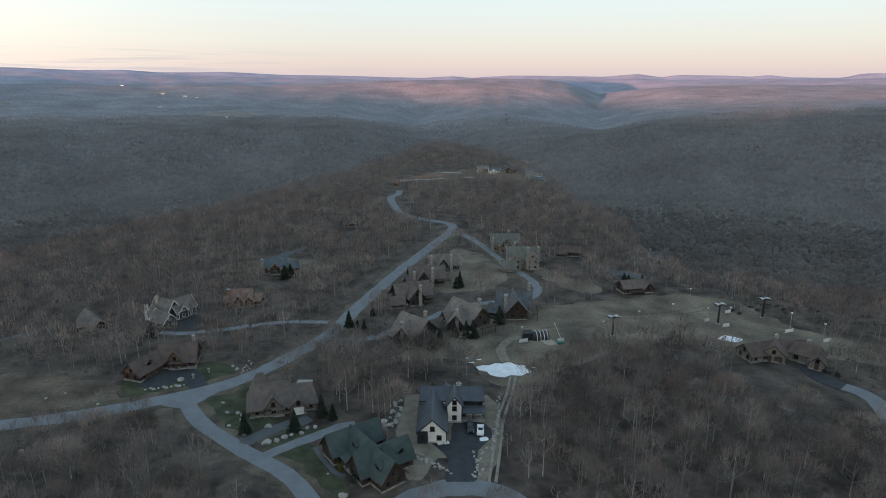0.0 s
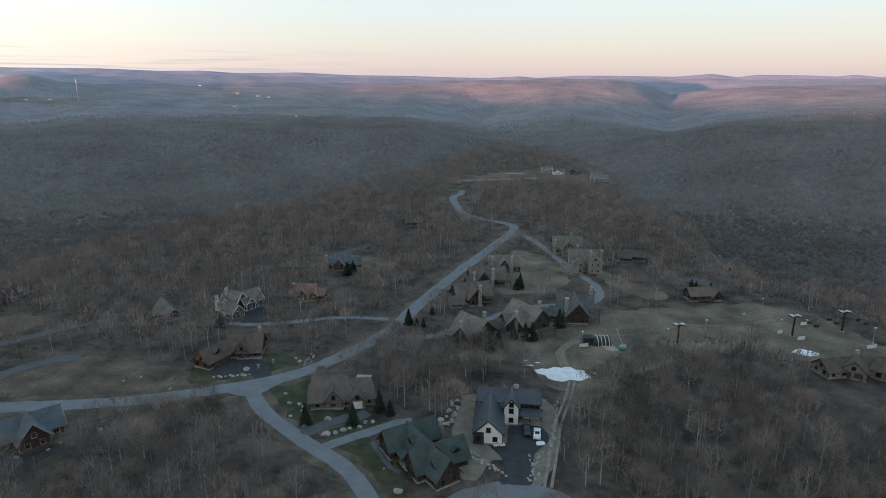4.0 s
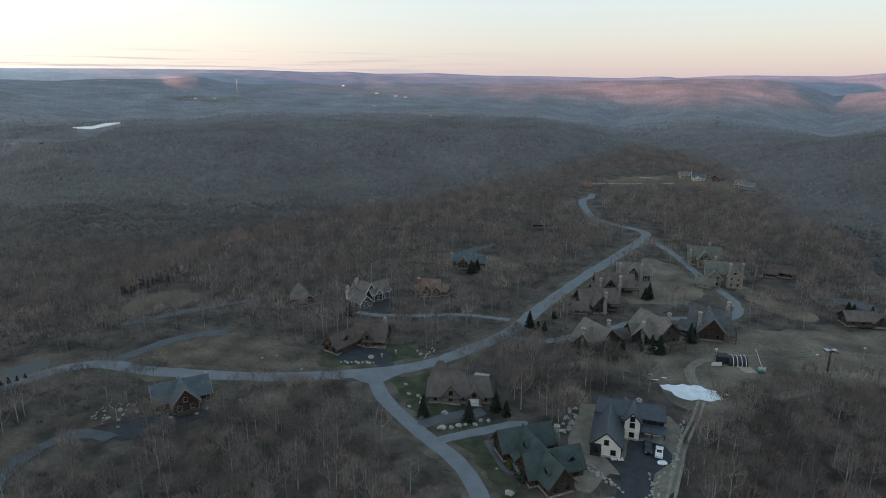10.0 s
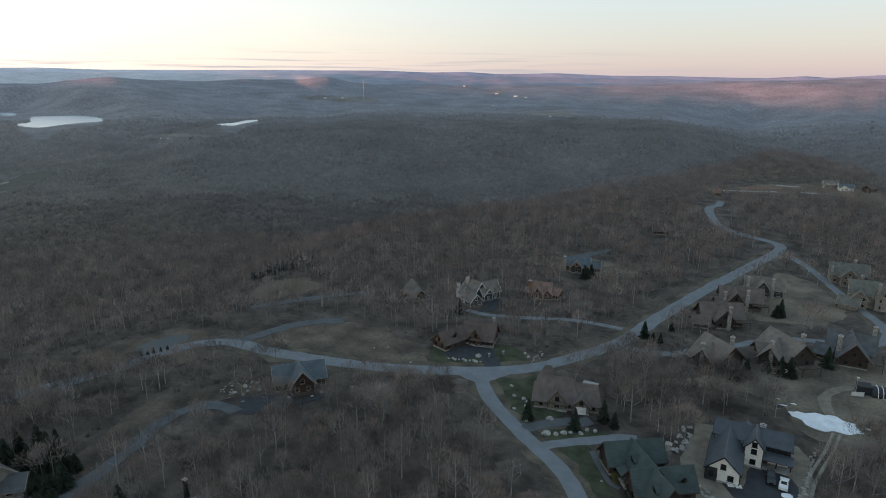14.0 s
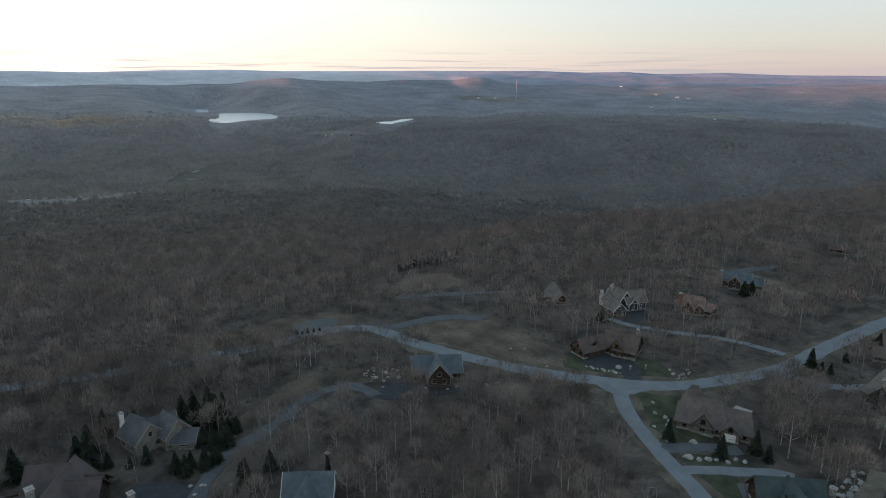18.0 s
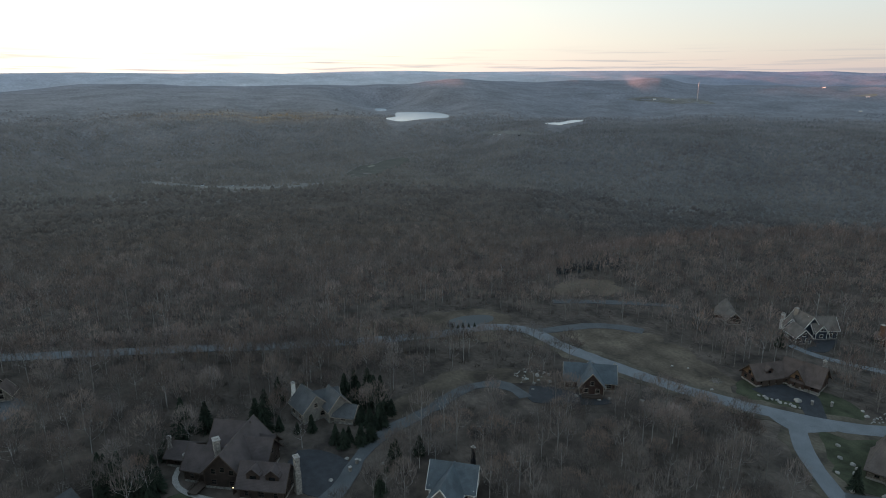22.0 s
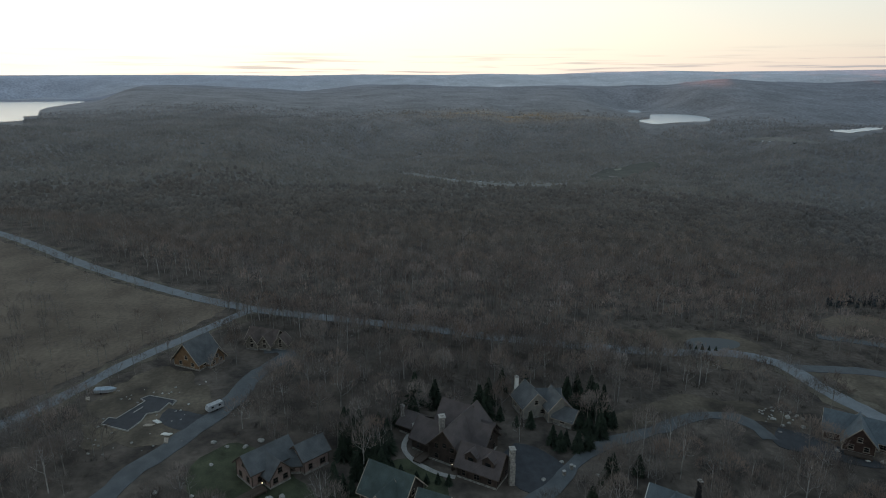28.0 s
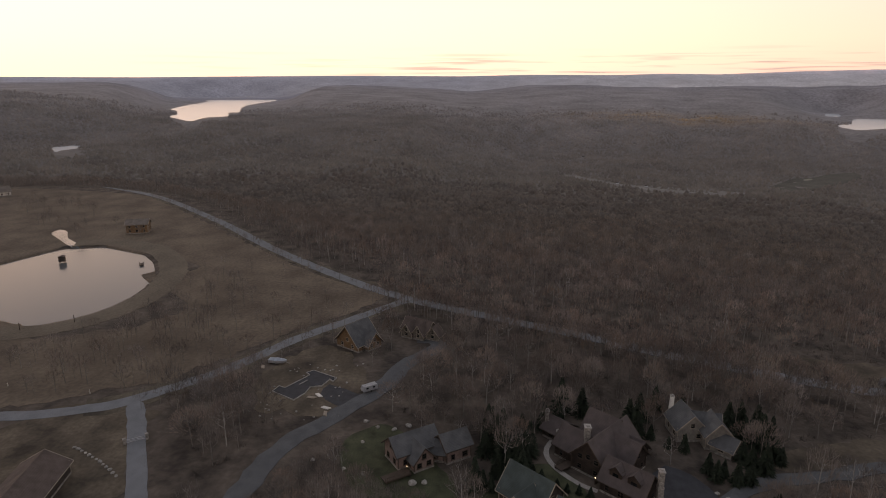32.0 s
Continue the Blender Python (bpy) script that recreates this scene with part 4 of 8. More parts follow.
def house(label, blocks, roof, wall, trim, frame_mat=None, chimneys=(), dormers=(), doors=(), garages=(), porches=(), decks=(), over=0.7, eave=0.6, base="stone",
          name="house", windows=True, gable_wall=None, lamps=(), size=1.0):
    """blocks: ridge from (x0, y0) to (x1, y1), width, eave height, ridge height, and for a hipped roof how far the ridge stops short. Everything else in world places too."""
    if size != 1.0:                                        # everything drawn in about the middle of the plan
        mx = sum(b[0] + b[2] for b in blocks) / 2 / len(blocks)
        my = sum(b[1] + b[3] for b in blocks) / 2 / len(blocks)
        q = lambda x, y: (mx + (x - mx) * size, my + (y - my) * size)
        blocks = [(*q(b[0], b[1]), *q(b[2], b[3]), *[q2 * size for q2 in b[4:]]) for b in blocks]
        chimneys = [(*q(c[0], c[1]), c[2] * size, c[3] * size, c[4]) for c in chimneys]
        doors = [(*q(d[0], d[1]), d[2]) for d in doors]
        garages = [(*q(d[0], d[1]), d[2], d[3] * size) for d in garages]
        porches = [(*q(d[0], d[1]), d[2], d[3] * size, d[4] * size, d[5] * size) for d in porches]
        decks = [(*q(d[0], d[1]), d[2], d[3] * size, d[4] * size, d[5] * size) for d in decks]
        lamps = [(*q(d[0], d[1]), d[2] * size) for d in lamps]
    x0, y0 = (blocks[0][0] + blocks[0][2]) / 2, (blocks[0][1] + blocks[0][3]) / 2
    gz0 = min(gz(x0, y0), 999)
    H = thing(name, x0, y0, gz0, 0, label, "house", "houses on the ridge")
    fm = frame_mat or trim
    bl = []
    for bx0, by0, bx1, by1, W, h, top, *hip in blocks:
        L = hypot(bx1 - bx0, by1 - by0)
        a = atan2(by1 - by0, bx1 - bx0)
        bl.append(dict(cx=(bx0 + bx1) / 2 - x0, cy=(by0 + by1) / 2 - y0, L=L - 2 * over, W=W, h=h, top=top, hip=hip[0] if hip else 0.0, a=a, c=cos(a), s=sin(a)))
        OPEN_DISCS.append(((bx0 + bx1) / 2, (by0 + by1) / 2, max(L, W) / 2 + 2.5))
        rr = hypot(bx0 + bx1, by0 + by1) / 2
        if rr < 280:
            OPEN_DISCS.append(((bx0 + bx1) / 2 * (1 - 10 / rr), (by0 + by1) / 2 * (1 - 10 / rr), max(L, W) / 2 + 1))
        else:
            for back in (14, 28, 42):
                OPEN_DISCS.append(((bx0 + bx1) / 2 * (1 - back / rr), (by0 + by1) / 2 * (1 - back / rr), max(L, W) / 2 + 2))
    for k, b in enumerate(bl):
        at = pose(b["cx"], b["cy"], 0, 0, 0, degrees(b["a"]))
        l, w, h, top, hip = b["L"] / 2, b["W"] / 2, b["h"], b["top"], b["hip"]
        pent = [(-w, -0.6), (w, -0.6), (w, h), (0, h + 0.05 if hip else top - 0.12), (-w, h)]
        v = [(-l, p, q) for p, q in pent] + [(l, p, q) for p, q in pent]
        f = [(0, 4, 3, 2, 1), (5, 6, 7, 8, 9)] + [(i, (i + 1) % 5, (i + 1) % 5 + 5, i + 5) for i in range(5)]
        part("wall", mesh_of("wall", v, f, M[wall]), H, at=at)
        sl = (top - h) / w
        lo = w + eave
        for s in (-1, 1):
            cs = [(-l - over + hip, 0, top), (l + over - hip, 0, top), (l + over, s * lo, top - sl * lo), (-l - over, s * lo, top - sl * lo)]
            if s < 0:
                cs = cs[::-1]
            ro = part("roof", mesh_of("roof", *slab(cs, 0.22), M[roof]), H, at=at)
            for e in () if hip else (-1, 1):
                q = [(e * (l + over + 0.06), 0, top + 0.05), (e * (l + over + 0.06), s * (lo + 0.05), top - sl * lo + 0.03), (e * (l + over - 0.06), s * (lo + 0.05), top - sl * lo + 0.03), (e * (l + over - 0.06), 0, top + 0.05)]
                part("bargeboard", mesh_of("bargeboard", *slab(q, 0.36), M[trim]), ro, at=Matrix())
            part("gutter", mesh_of("gutter", *boxes([(-l - over, s * lo - 0.02, top - sl * lo - 0.26, l + over, s * lo + 0.10 * s + 0.02, top - sl * lo - 0.08)]), M[trim]), ro, at=Matrix())
        for e in (-1, 1) if hip else ():                   # the sloping ends of a hipped roof
            c3 = [(e * (l + over - hip), 0, top), (e * (l + over), lo, top - sl * lo), (e * (l + over), -lo, top - sl * lo)]
            part("roof", mesh_of("roof", c3 + [(p[0], p[1], p[2] - 0.22) for p in c3], [(0, 1, 2), (5, 4, 3), (0, 3, 4, 1), (1, 4, 5, 2), (2, 5, 3, 0)], M[roof]), H, at=at)
        lc = l + over - hip
        part("ridge_cap", mesh_of("ridge_cap", [(-lc, -0.22, top - 0.08), (lc, -0.22, top - 0.08), (lc, 0, top + 0.07), (-lc, 0, top + 0.07), (lc, 0.22, top - 0.08), (-lc, 0.22, top - 0.08)],
                                  [(0, 1, 2, 3), (3, 2, 4, 5)], M[roof]), H, at=at)
        part("foundation", mesh_of("foundation", *boxes([(-l - 0.07, -w - 0.07, -0.8, l + 0.07, w + 0.07, 0.55)]), M[base]), H, at=at)
        for e in (-1, 1):
            for s in (-1, 1):
                part("corner_board", mesh_of("corner_board", *boxes([(e * l - 0.09, s * w - 0.09, 0.5, e * l + 0.09, s * w + 0.09, h)]), M[trim]), H, at=at)
        if gable_wall and not hip:
            for e in (-1, 1):
                g = [(e * (l + 0.04), -w * 0.96, h + 0.02), (e * (l + 0.04), w * 0.96, h + 0.02), (e * (l + 0.04), 0, top - 0.3)]
                v3 = g + [(e * (l - 0.05), p[1], p[2]) for p in g]
                part("gable_panel", mesh_of("gable_panel", v3, [(0, 1, 2), (5, 4, 3), (0, 3, 4, 1), (1, 4, 5, 2), (2, 5, 3, 0)], M[gable_wall]), H, at=at)
        if not windows:
            continue
        rows = [1.0] if h < 4.4 else [1.0, 3.7]
        for s in (-1, 1):                                  # long sides
            n = max(1, int(b["L"] / 3.3))
            for i in range(n):
                u = (i + 0.5) / n * b["L"] - l
                px, py = b["cx"] + u * b["c"] - s * w * b["s"], b["cy"] + u * b["s"] + s * w * b["c"]
                if inside(bl, px, py, k):
                    continue
                for z in rows:
                    add_window(H, px, py, z, degrees(b["a"]) + 90 * s, 1.5 if (i + k) % 2 else 1.1, 1.45, M[fm] if not isinstance(fm, bpy.types.Material) else fm)
        for e in (-1, 1):                                  # gable ends
            spots = [(o, z, 1.3) for z in rows for o in ((-w * 0.48, w * 0.48) if b["W"] > 5 else (0,))]
            if top - h > 2.0 and not b["hip"]:
                spots.append((0, h - 0.1 if h > 3 else h, 1.2))
            for o, z, ww in spots:
                px, py = b["cx"] + e * l * b["c"] - o * b["s"], b["cy"] + e * l * b["s"] + o * b["c"]
                if not inside(bl, px, py, k):
                    add_window(H, px, py, z, degrees(b["a"]) + (0 if e > 0 else 180), ww, 1.35, M[fm])
    for x, y, top, size, mat in chimneys:
        at = pose(x - x0, y - y0, 0)
        s = size / 2
        top = min(top, max(b["top"] for b in bl) + 0.7)
        ch = part("chimney", mesh_of("chimney", *boxes([(-s, -s * 0.8, -0.5, s, s * 0.8, top * 0.62), (-s * 0.86, -s * 0.68, top * 0.62, s * 0.86, s * 0.68, top)]), M[mat]), H, "stone chimney stack", at)
        part("chimney_cap", mesh_of("chimney_cap", *boxes([(-s * 1.02, -s * 0.85, top, s * 1.02, s * 0.85, top + 0.16), (-s * 0.4, -s * 0.4, top + 0.16, s * 0.4, s * 0.4, top + 0.5)]), M["concrete"]), ch, at=Matrix())
    for bi, side, t, dw in dormers:                        # gabled dormers standing on a roof slope
        b = bl[bi]
        w, h, top = b["W"] / 2, b["h"], b["top"]
        u = (t - 0.5) * b["L"]
        at = pose(b["cx"], b["cy"], 0, 0, 0, degrees(b["a"])) @ pose(u, 0, 0, 0, 0, 0 if side < 0 else 180)
        yf = -w * 0.74
        zb = top + (top - h) / w * yf
        zt = min(top - 0.1, zb + dw * 0.95)
        ze = zb + (zt - zb) * 0.55
        d = dw / 2
        v = [(-d, yf, zb - 0.2), (d, yf, zb - 0.2), (d, yf, ze), (0, yf, zt - 0.1), (-d, yf, ze)]
        v += [(p[0], 0, p[2]) for p in v]
        dm = part("dormer", mesh_of("dormer", v, [(0, 1, 2, 3, 4), (9, 8, 7, 6, 5)] + [(i, i + 5, (i + 1) % 5 + 5, (i + 1) % 5) for i in range(5)], M[wall]), H, at=at)
        for s in (-1, 1):
            cs = [(0, yf - 0.4, zt), (0, -0.05, zt), (s * (d + 0.35), -0.05, ze - 0.3), (s * (d + 0.35), yf - 0.4, ze - 0.3)]
            part("roof", mesh_of("roof", *slab(cs if s < 0 else cs[::-1], 0.16), M[roof]), dm, at=Matrix())
        part("pane", window_meshes(dw * 0.5, 0.9, M[fm])[1], dm, at=pose(0, yf - 0.03, zb))
    for x, y, ang, dw in garages:
        v, f = plate([-dw / 2, -dw / 2 + 0.1, -0.05, 0.05, dw / 2 - 0.1, dw / 2], [0, 0.55, 1.1, 1.65, 2.2], {}, -0.07, 0.03)
        part("garage_door", mesh_of("garage_door", v, f, M["trim_white"] if wall in ("white_side", "stone_side", "tan_side") else M["trim_brown"]), H, "panelled garage door", pose(x - x0, y - y0, 0.1, 0, 0, ang + 90))
    for x, y, ang in doors:
        d = part("door", mesh_of("door", *boxes([(-0.5, -0.07, 0, 0.5, 0.03, 2.1), (-0.38, -0.1, 0.15, 0.38, -0.06, 0.95), (-0.38, -0.1, 1.1, 0.38, -0.06, 1.95)]), M["trim_brown"]), H, at=pose(x - x0, y - y0, 0.2, 0, 0, ang + 90))
        part("door_frame", mesh_of("door_frame", *boxes([(-0.62, -0.09, 0, -0.5, 0.03, 2.22), (0.5, -0.09, 0, 0.62, 0.03, 2.22), (-0.5, -0.09, 2.1, 0.5, 0.03, 2.22)]), M[trim]), d, at=Matrix())
    for x, y, ang, pw, pd, ph in porches:                  # a lean-to porch: middle of its back edge, outward angle
        at = pose(x - x0, y - y0, 0, 0, 0, ang + 90)
        cs = [(-pw / 2 - 0.3, 0, ph + 0.8), (-pw / 2 - 0.3, -pd - 0.4, ph), (pw / 2 + 0.3, -pd - 0.4, ph), (pw / 2 + 0.3, 0, ph + 0.8)]
        part("porch_roof", mesh_of("porch_roof", *slab(cs, 0.18), M[roof]), H, at=at)
        part("porch_floor", mesh_of("porch_floor", *boxes([(-pw / 2, -pd, -0.3, pw / 2, 0, 0.35)]), M["concrete"]), H, at=at)
        n = max(2, round(pw / 2.6) + 1)
        for i in range(n):
            u = -pw / 2 + 0.2 + (pw - 0.4) * i / (n - 1)
            po = part("porch_post", mesh_of("porch_post", *boxes([(u - 0.13, -pd + 0.07, 1.0, u + 0.13, -pd + 0.33, ph - 0.08)]), M[trim]), H, at=at)
            part("post_base", mesh_of("post_base", *boxes([(u - 0.28, -pd - 0.06, 0, u + 0.28, -pd + 0.48, 1.0)]), M["stone"]), po, at=Matrix())
    for x, y, ang, dw, dd, dz in decks:
        at = pose(x - x0, y - y0, 0, 0, 0, ang + 90)
        dk = part("deck", mesh_of("deck", *boxes([(-dw / 2, -dd, dz - 0.25, dw / 2, 0, dz)]), M["trim_brown"]), H, "dark wooden deck with a rail", at)
        n = int(dw / 0.5)
        xs = [-dw / 2]
        for i in range(n):
            xs += [-dw / 2 + dw * i / n + 0.06, -dw / 2 + dw * (i + 1) / n - 0.02]
        xs.append(dw / 2)
        rail = plate(xs, [dz, dz + 0.12, dz + 0.9, dz + 1.0], {(2 * i + 1, 1) for i in range(n)}, -dd, -dd + 0.07)
        part("rail", mesh_of("rail", *rail, M["trim_brown"]), dk, at=Matrix())
        for s in (-1, 1):
            part("post", mesh_of("post", *boxes([(s * (dw / 2 - 0.25) - 0.1, -dd + 0.05, -0.3, s * (dw / 2 - 0.25) + 0.1, -dd + 0.25, dz - 0.2)]), M["trim_brown"]), dk, at=Matrix())
    for x, y, z in lamps:
        lb = bmesh.new()
        bmesh.ops.create_icosphere(lb, subdivisions=1, radius=0.13)
        me = bpy.data.meshes.new("wall_lamp")
        lb.to_mesh(me)
        me.materials.append(M["lamp"])
        part("wall_lamp", me, H, "small lit wall lamp", pose(x - x0, y - y0, z))
    return H


WH = house("new white farmhouse with charcoal metal roofs on bare earth",
      [(-6.3, 155.8, 11.4, 155.8, 7.4, 5.3, 7.4), (-2.6, 138.6, -2.6, 155, 7.2, 3.6, 7.0), (3.2, 148.4, 3.2, 156, 4.0, 5.6, 8.0), (1.0, 154, 1.0, 161, 5, 4.0, 6.2)],
      "roof_dark", "white_side", "trim_dark", chimneys=[(4.6, 160.6, 5.7, 1.5, "trim_white")], porches=[(8.2, 151.9, -90, 6.4, 2.6, 2.9)], doors=[(5.8, 152.0, -90)],
      garages=[(-0.2, 139.2, -90, 1.8)], over=0.5, eave=0.4, base="concrete")
lg = part("loggia", mesh_of("loggia", *boxes([(2.7, -3.86, 3.55, 8.3, -3.7, 5.2)]), M["dark_side"]), WH, "dark recessed upper gallery")
for u in (2.9, 4.3, 5.7, 7.1):
    part("pane", mesh_of("pane", *boxes([(u, -3.89, 3.7, u + 1.1, -3.85, 5.0)]), M["pane"]), lg, at=Matrix())
part("gallery_rail", mesh_of("gallery_rail", *plate([2.7, 4.1, 5.5, 6.9, 8.3], [3.55, 3.62, 4.3, 4.38], {(0, 1), (1, 1), (2, 1), (3, 1)}, -3.98, -3.92), M["trim_dark"]), lg, at=Matrix())
wp = part("corner_panel", mesh_of("corner_panel", *boxes([(-8.85, -16.86, 0.0, -6.3, -16.6, 3.5), (-8.93, -16.86, 0.0, -8.72, -13.5, 3.3)]), M["dark_side"]), WH, "charcoal siding on the front corner")
part("corner_window", mesh_of("corner_window", *boxes([(-8.1, -16.9, 1.1, -7.0, -16.84, 2.4)]), M["pane"]), wp, at=Matrix())
house("sprawling dark log house with steep green shingle roofs",
      [(-28.4, 131.4, -16.4, 140.0, 6.2, 3.4, 7.1), (-22.9, 136.4, -14.6, 126.2, 6.2, 3.3, 7.2), (-20.6, 123.4, -8.4, 132.2, 6.2, 3.3, 7.1), (-16.2, 127.2, -10.6, 120.6, 6.4, 3.3, 7.2)],
      "roof_green", "log", "trim_brown", chimneys=[(-14.8, 139.4, 6.2, 1.5, "stone")], dormers=[(1, -1, 0.40, 2.0), (3, -1, 0.62, 2.1), (2, -1, 0.80, 1.8)], gable_wall="log",
      porches=[(-21.6, 128.6, 215, 4.2, 1.6, 2.5)], doors=[(-21.4, 128.9, 218)])
GREY = house("grey-brown stone house with a clipped brown shingle roof",
      [(-55.0, 155.4, -42.0, 159.4, 10.4, 2.9, 7.8, 2.4), (-48.4, 158.0, -46.3, 151.4, 5.0, 2.9, 6.2), (-47.4, 158.2, -35.6, 160.6, 9.6, 2.8, 6.4, 1.8), (-41.3, 159.4, -39.7, 152.4, 4.4, 2.8, 5.0),
       (-56.0, 161.4, -49.8, 163.4, 7.4, 2.9, 8.0, 2.3)],
      "roof_taupe", "stone_side", "trim_brown", garages=[(-39.8, 153.0, -76, 2.7)], doors=[(-45.0, 153.4, -74)], porches=[(-45.6, 153.6, -74, 3.0, 1.8, 2.4)])
part("sun_room", mesh_of("sun_room", *boxes([(6.2, 5.3, -0.5, 10.2, 7.0, 4.6)]), M["stone_side"]), GREY)
part("sun_room_roof", mesh_of("sun_room_roof", *boxes([(6.0, 5.2, 4.6, 10.4, 7.2, 4.78)]), M["concrete"]), GREY, "pale flat roof of a rear sun room")
house("long reddish log house with dark brown roof and timber gables",
      [(-92.4, 184.6, -79.6, 187.0, 8.6, 3.4, 7.6), (-96.2, 171.2, -91.6, 184.4, 6.8, 3.0, 6.4), (-86.4, 186.6, -85.4, 179.8, 4.6, 3.4, 6.8)],
      "roof_brown", "redlog", "trim_brown", chimneys=[(-82.4, 190.0, 8.4, 1.1, "stone")], dormers=[(1, -1, 0.42, 2.2)], garages=[(-91.4, 173.4, -19, 2.3), (-90.5, 176.0, -19, 2.3), (-89.6, 178.6, -19, 2.3)],
      porches=[(-83.2, 182.3, -79, 8.2, 1.8, 2.6)], doors=[(-85.0, 180.4, -79)], gable_wall="honey", size=0.95)
house("dark blue-grey gabled house with pale trim",
      [(-112.4, 227.2, -103.2, 223.0, 6.4, 4.2, 8.2), (-105.6, 223.6, -100.4, 232.2, 6.2, 4.2, 7.7), (-104.8, 227.4, -100.2, 224.2, 3.8, 3.4, 5.7), (-108.8, 219.8, -101.6, 215.2, 5.2, 3.1, 5.7),
       (-112.6, 225.4, -109.4, 220.4, 4.2, 3.4, 6.2)],
      "roof_tan", "navy_side", "trim_white", chimneys=[(-110.8, 225.2, 9.0, 1.3, "trim_tan"), (-114.4, 223.4, 6.0, 1.4, "trim_white")], gable_wall="navy_side", garages=[(-103.4, 213.6, -122, 2.4)])
house("reddish brick and cedar house with a brown roof",
      [(-88.6, 240.6, -79.0, 242.8, 6.0, 3.4, 6.6), (-85.0, 241.6, -83.4, 236.0, 4.4, 3.2, 5.7), (-81.0, 242.8, -74.8, 242.0, 5.0, 2.6, 4.6), (-80.6, 242.4, -79.4, 237.6, 3.6, 2.8, 4.8), (-90.2, 239.8, -87.0, 240.6, 5.0, 2.4, 4.0)],
      "roof_red", "redlog", "trim_tan", chimneys=[(-87.6, 238.4, 7.4, 1.5, "orange")], gable_wall="honey", over=0.5, eave=0.45)
house("small steep-roofed house half hidden by trees", [(-136.4, 213.8, -130.0, 217.6, 7.4, 3.0, 7.8, 3.4), (-131.4, 215.6, -125.6, 211.0, 5.2, 2.6, 4.8)], "roof_tan", "redlog", "trim_tan", gable_wall="redlog")
house("cedar house with a pale metal roof beside dark conifers",
      [(-87, 285.5, -75, 288.5, 7.0, 3.8, 7.0), (-81.4, 288, -80.0, 280.6, 5.0, 3.6, 6.4), (-76, 288, -70.6, 290.4, 5.4, 2.8, 5.2)], "roof_blue", "brown_side", "trim_tan", chimneys=[(-86.4, 282.2, 7.4, 1.4, "stone")], gable_wall="honey")
ROW = "brown wooden townhouse with weathered shingle roof and stone chimney"
house(ROW, [(-15.2, 212.6, -5.0, 203.0, 9.4, 3.8, 8.2), (-12.0, 207.6, -14.4, 198.4, 6.0, 3.6, 7.0), (-14.6, 205, -18.0, 208, 5, 2.6, 4.6)], "roof_tan", "brown_side", "trim_brown",
      chimneys=[(-14.2, 199.4, 9.4, 1.3, "stone"), (-6.4, 209.6, 9.6, 1.5, "stone")], decks=[(-4.6, 199.8, -44, 7, 2.4, 3.0)], gable_wall="brown_side", over=1.3, eave=1.0)
house(ROW, [(4.0, 228.4, 14.8, 215.0, 9.6, 3.8, 8.4), (7.0, 221.4, 4.6, 210.0, 6.2, 3.6, 7.2), (4, 222, 0, 220.4, 5, 2.6, 4.6)], "roof_tan", "brown_side", "trim_brown",
      chimneys=[(5.2, 211.2, 9.4, 1.3, "stone"), (14.0, 222.6, 9.6, 1.5, "stone")], decks=[(15.6, 211.8, -52, 7, 2.4, 3.0)], gable_wall="brown_side", over=1.3, eave=1.0)
house("large brown timber townhouse with a dark grey roof", [(21.4, 236.4, 36.0, 234.8, 8.4, 4.0, 8.2), (28.4, 238, 28.8, 222.6, 8.0, 4.0, 8.6), (18.4, 231, 24, 229, 5, 2.6, 4.8)], "roof_grey", "log", "trim_brown",
      chimneys=[(24.6, 226.8, 10.6, 1.5, "stone"), (35.6, 241.4, 10.4, 1.4, "stone")], decks=[(34.6, 226.6, -3, 8, 2.4, 3.0)], gable_wall="log", over=1.3, eave=1.0)
house(ROW, [(-20.8, 243.0, -5.6, 249.6, 8.4, 4.0, 8.2), (-14.2, 248, -10.2, 238.4, 6.0, 4.2, 7.8), (-22.5, 238, -15.5, 239.5, 5, 2.6, 4.6)], "roof_taupe", "brown_side", "trim_brown", chimneys=[(-9.2, 239.4, 9.8, 1.4, "stone")], decks=[(-5.4, 243.4, -64, 6, 2.2, 3.0)], gable_wall="brown_side", over=1.2, eave=0.9)
house(ROW, [(-16.0, 268.8, 1.0, 272.0, 8.4, 4.0, 8.2), (-10.4, 272, -8.4, 262.0, 5.4, 4.2, 7.8), (-17, 264, -10, 266, 5, 2.6, 4.6)], "roof_taupe", "brown_side", "trim_brown", chimneys=[(-4.6, 263.6, 9.8, 1.4, "stone"), (-12.8, 264, 7, 1.2, "stone")], decks=[(0.2, 266.0, -79, 6, 2.2, 3.0)], gable_wall="brown_side", over=1.2, eave=0.9)
house(ROW, [(-7.6, 290.6, 8.4, 292.4, 8.2, 4.0, 8.0), (-1.0, 294, 0.4, 284.6, 5.2, 4.2, 7.6)], "roof_tan", "navy_side", "trim_tan", chimneys=[(4.0, 286.2, 10.4, 1.4, "stone"), (-5.6, 286.8, 8, 1.3, "stone")], gable_wall="navy_side")
house("large tan stone manor with grey-green roofs and tall chimneys", [(30.6, 297.6, 48.0, 297.6, 10.0, 7.2, 11.6), (44.6, 300, 44.6, 288.8, 7.0, 7.0, 10.6), (36.0, 299, 35.0, 288, 6.0, 5.6, 9.0), (27.0, 290.6, 36, 288, 6, 3, 5.6)], "roof_moss", "tan_side", "trim_tan",
      chimneys=[(42.0, 290.2, 13.6, 1.4, "tan_side"), (48.0, 292.6, 13.0, 1.4, "tan_side"), (36.2, 302, 14.6, 1.4, "tan_side")], base="stone", size=0.9, over=1.0, eave=0.9)
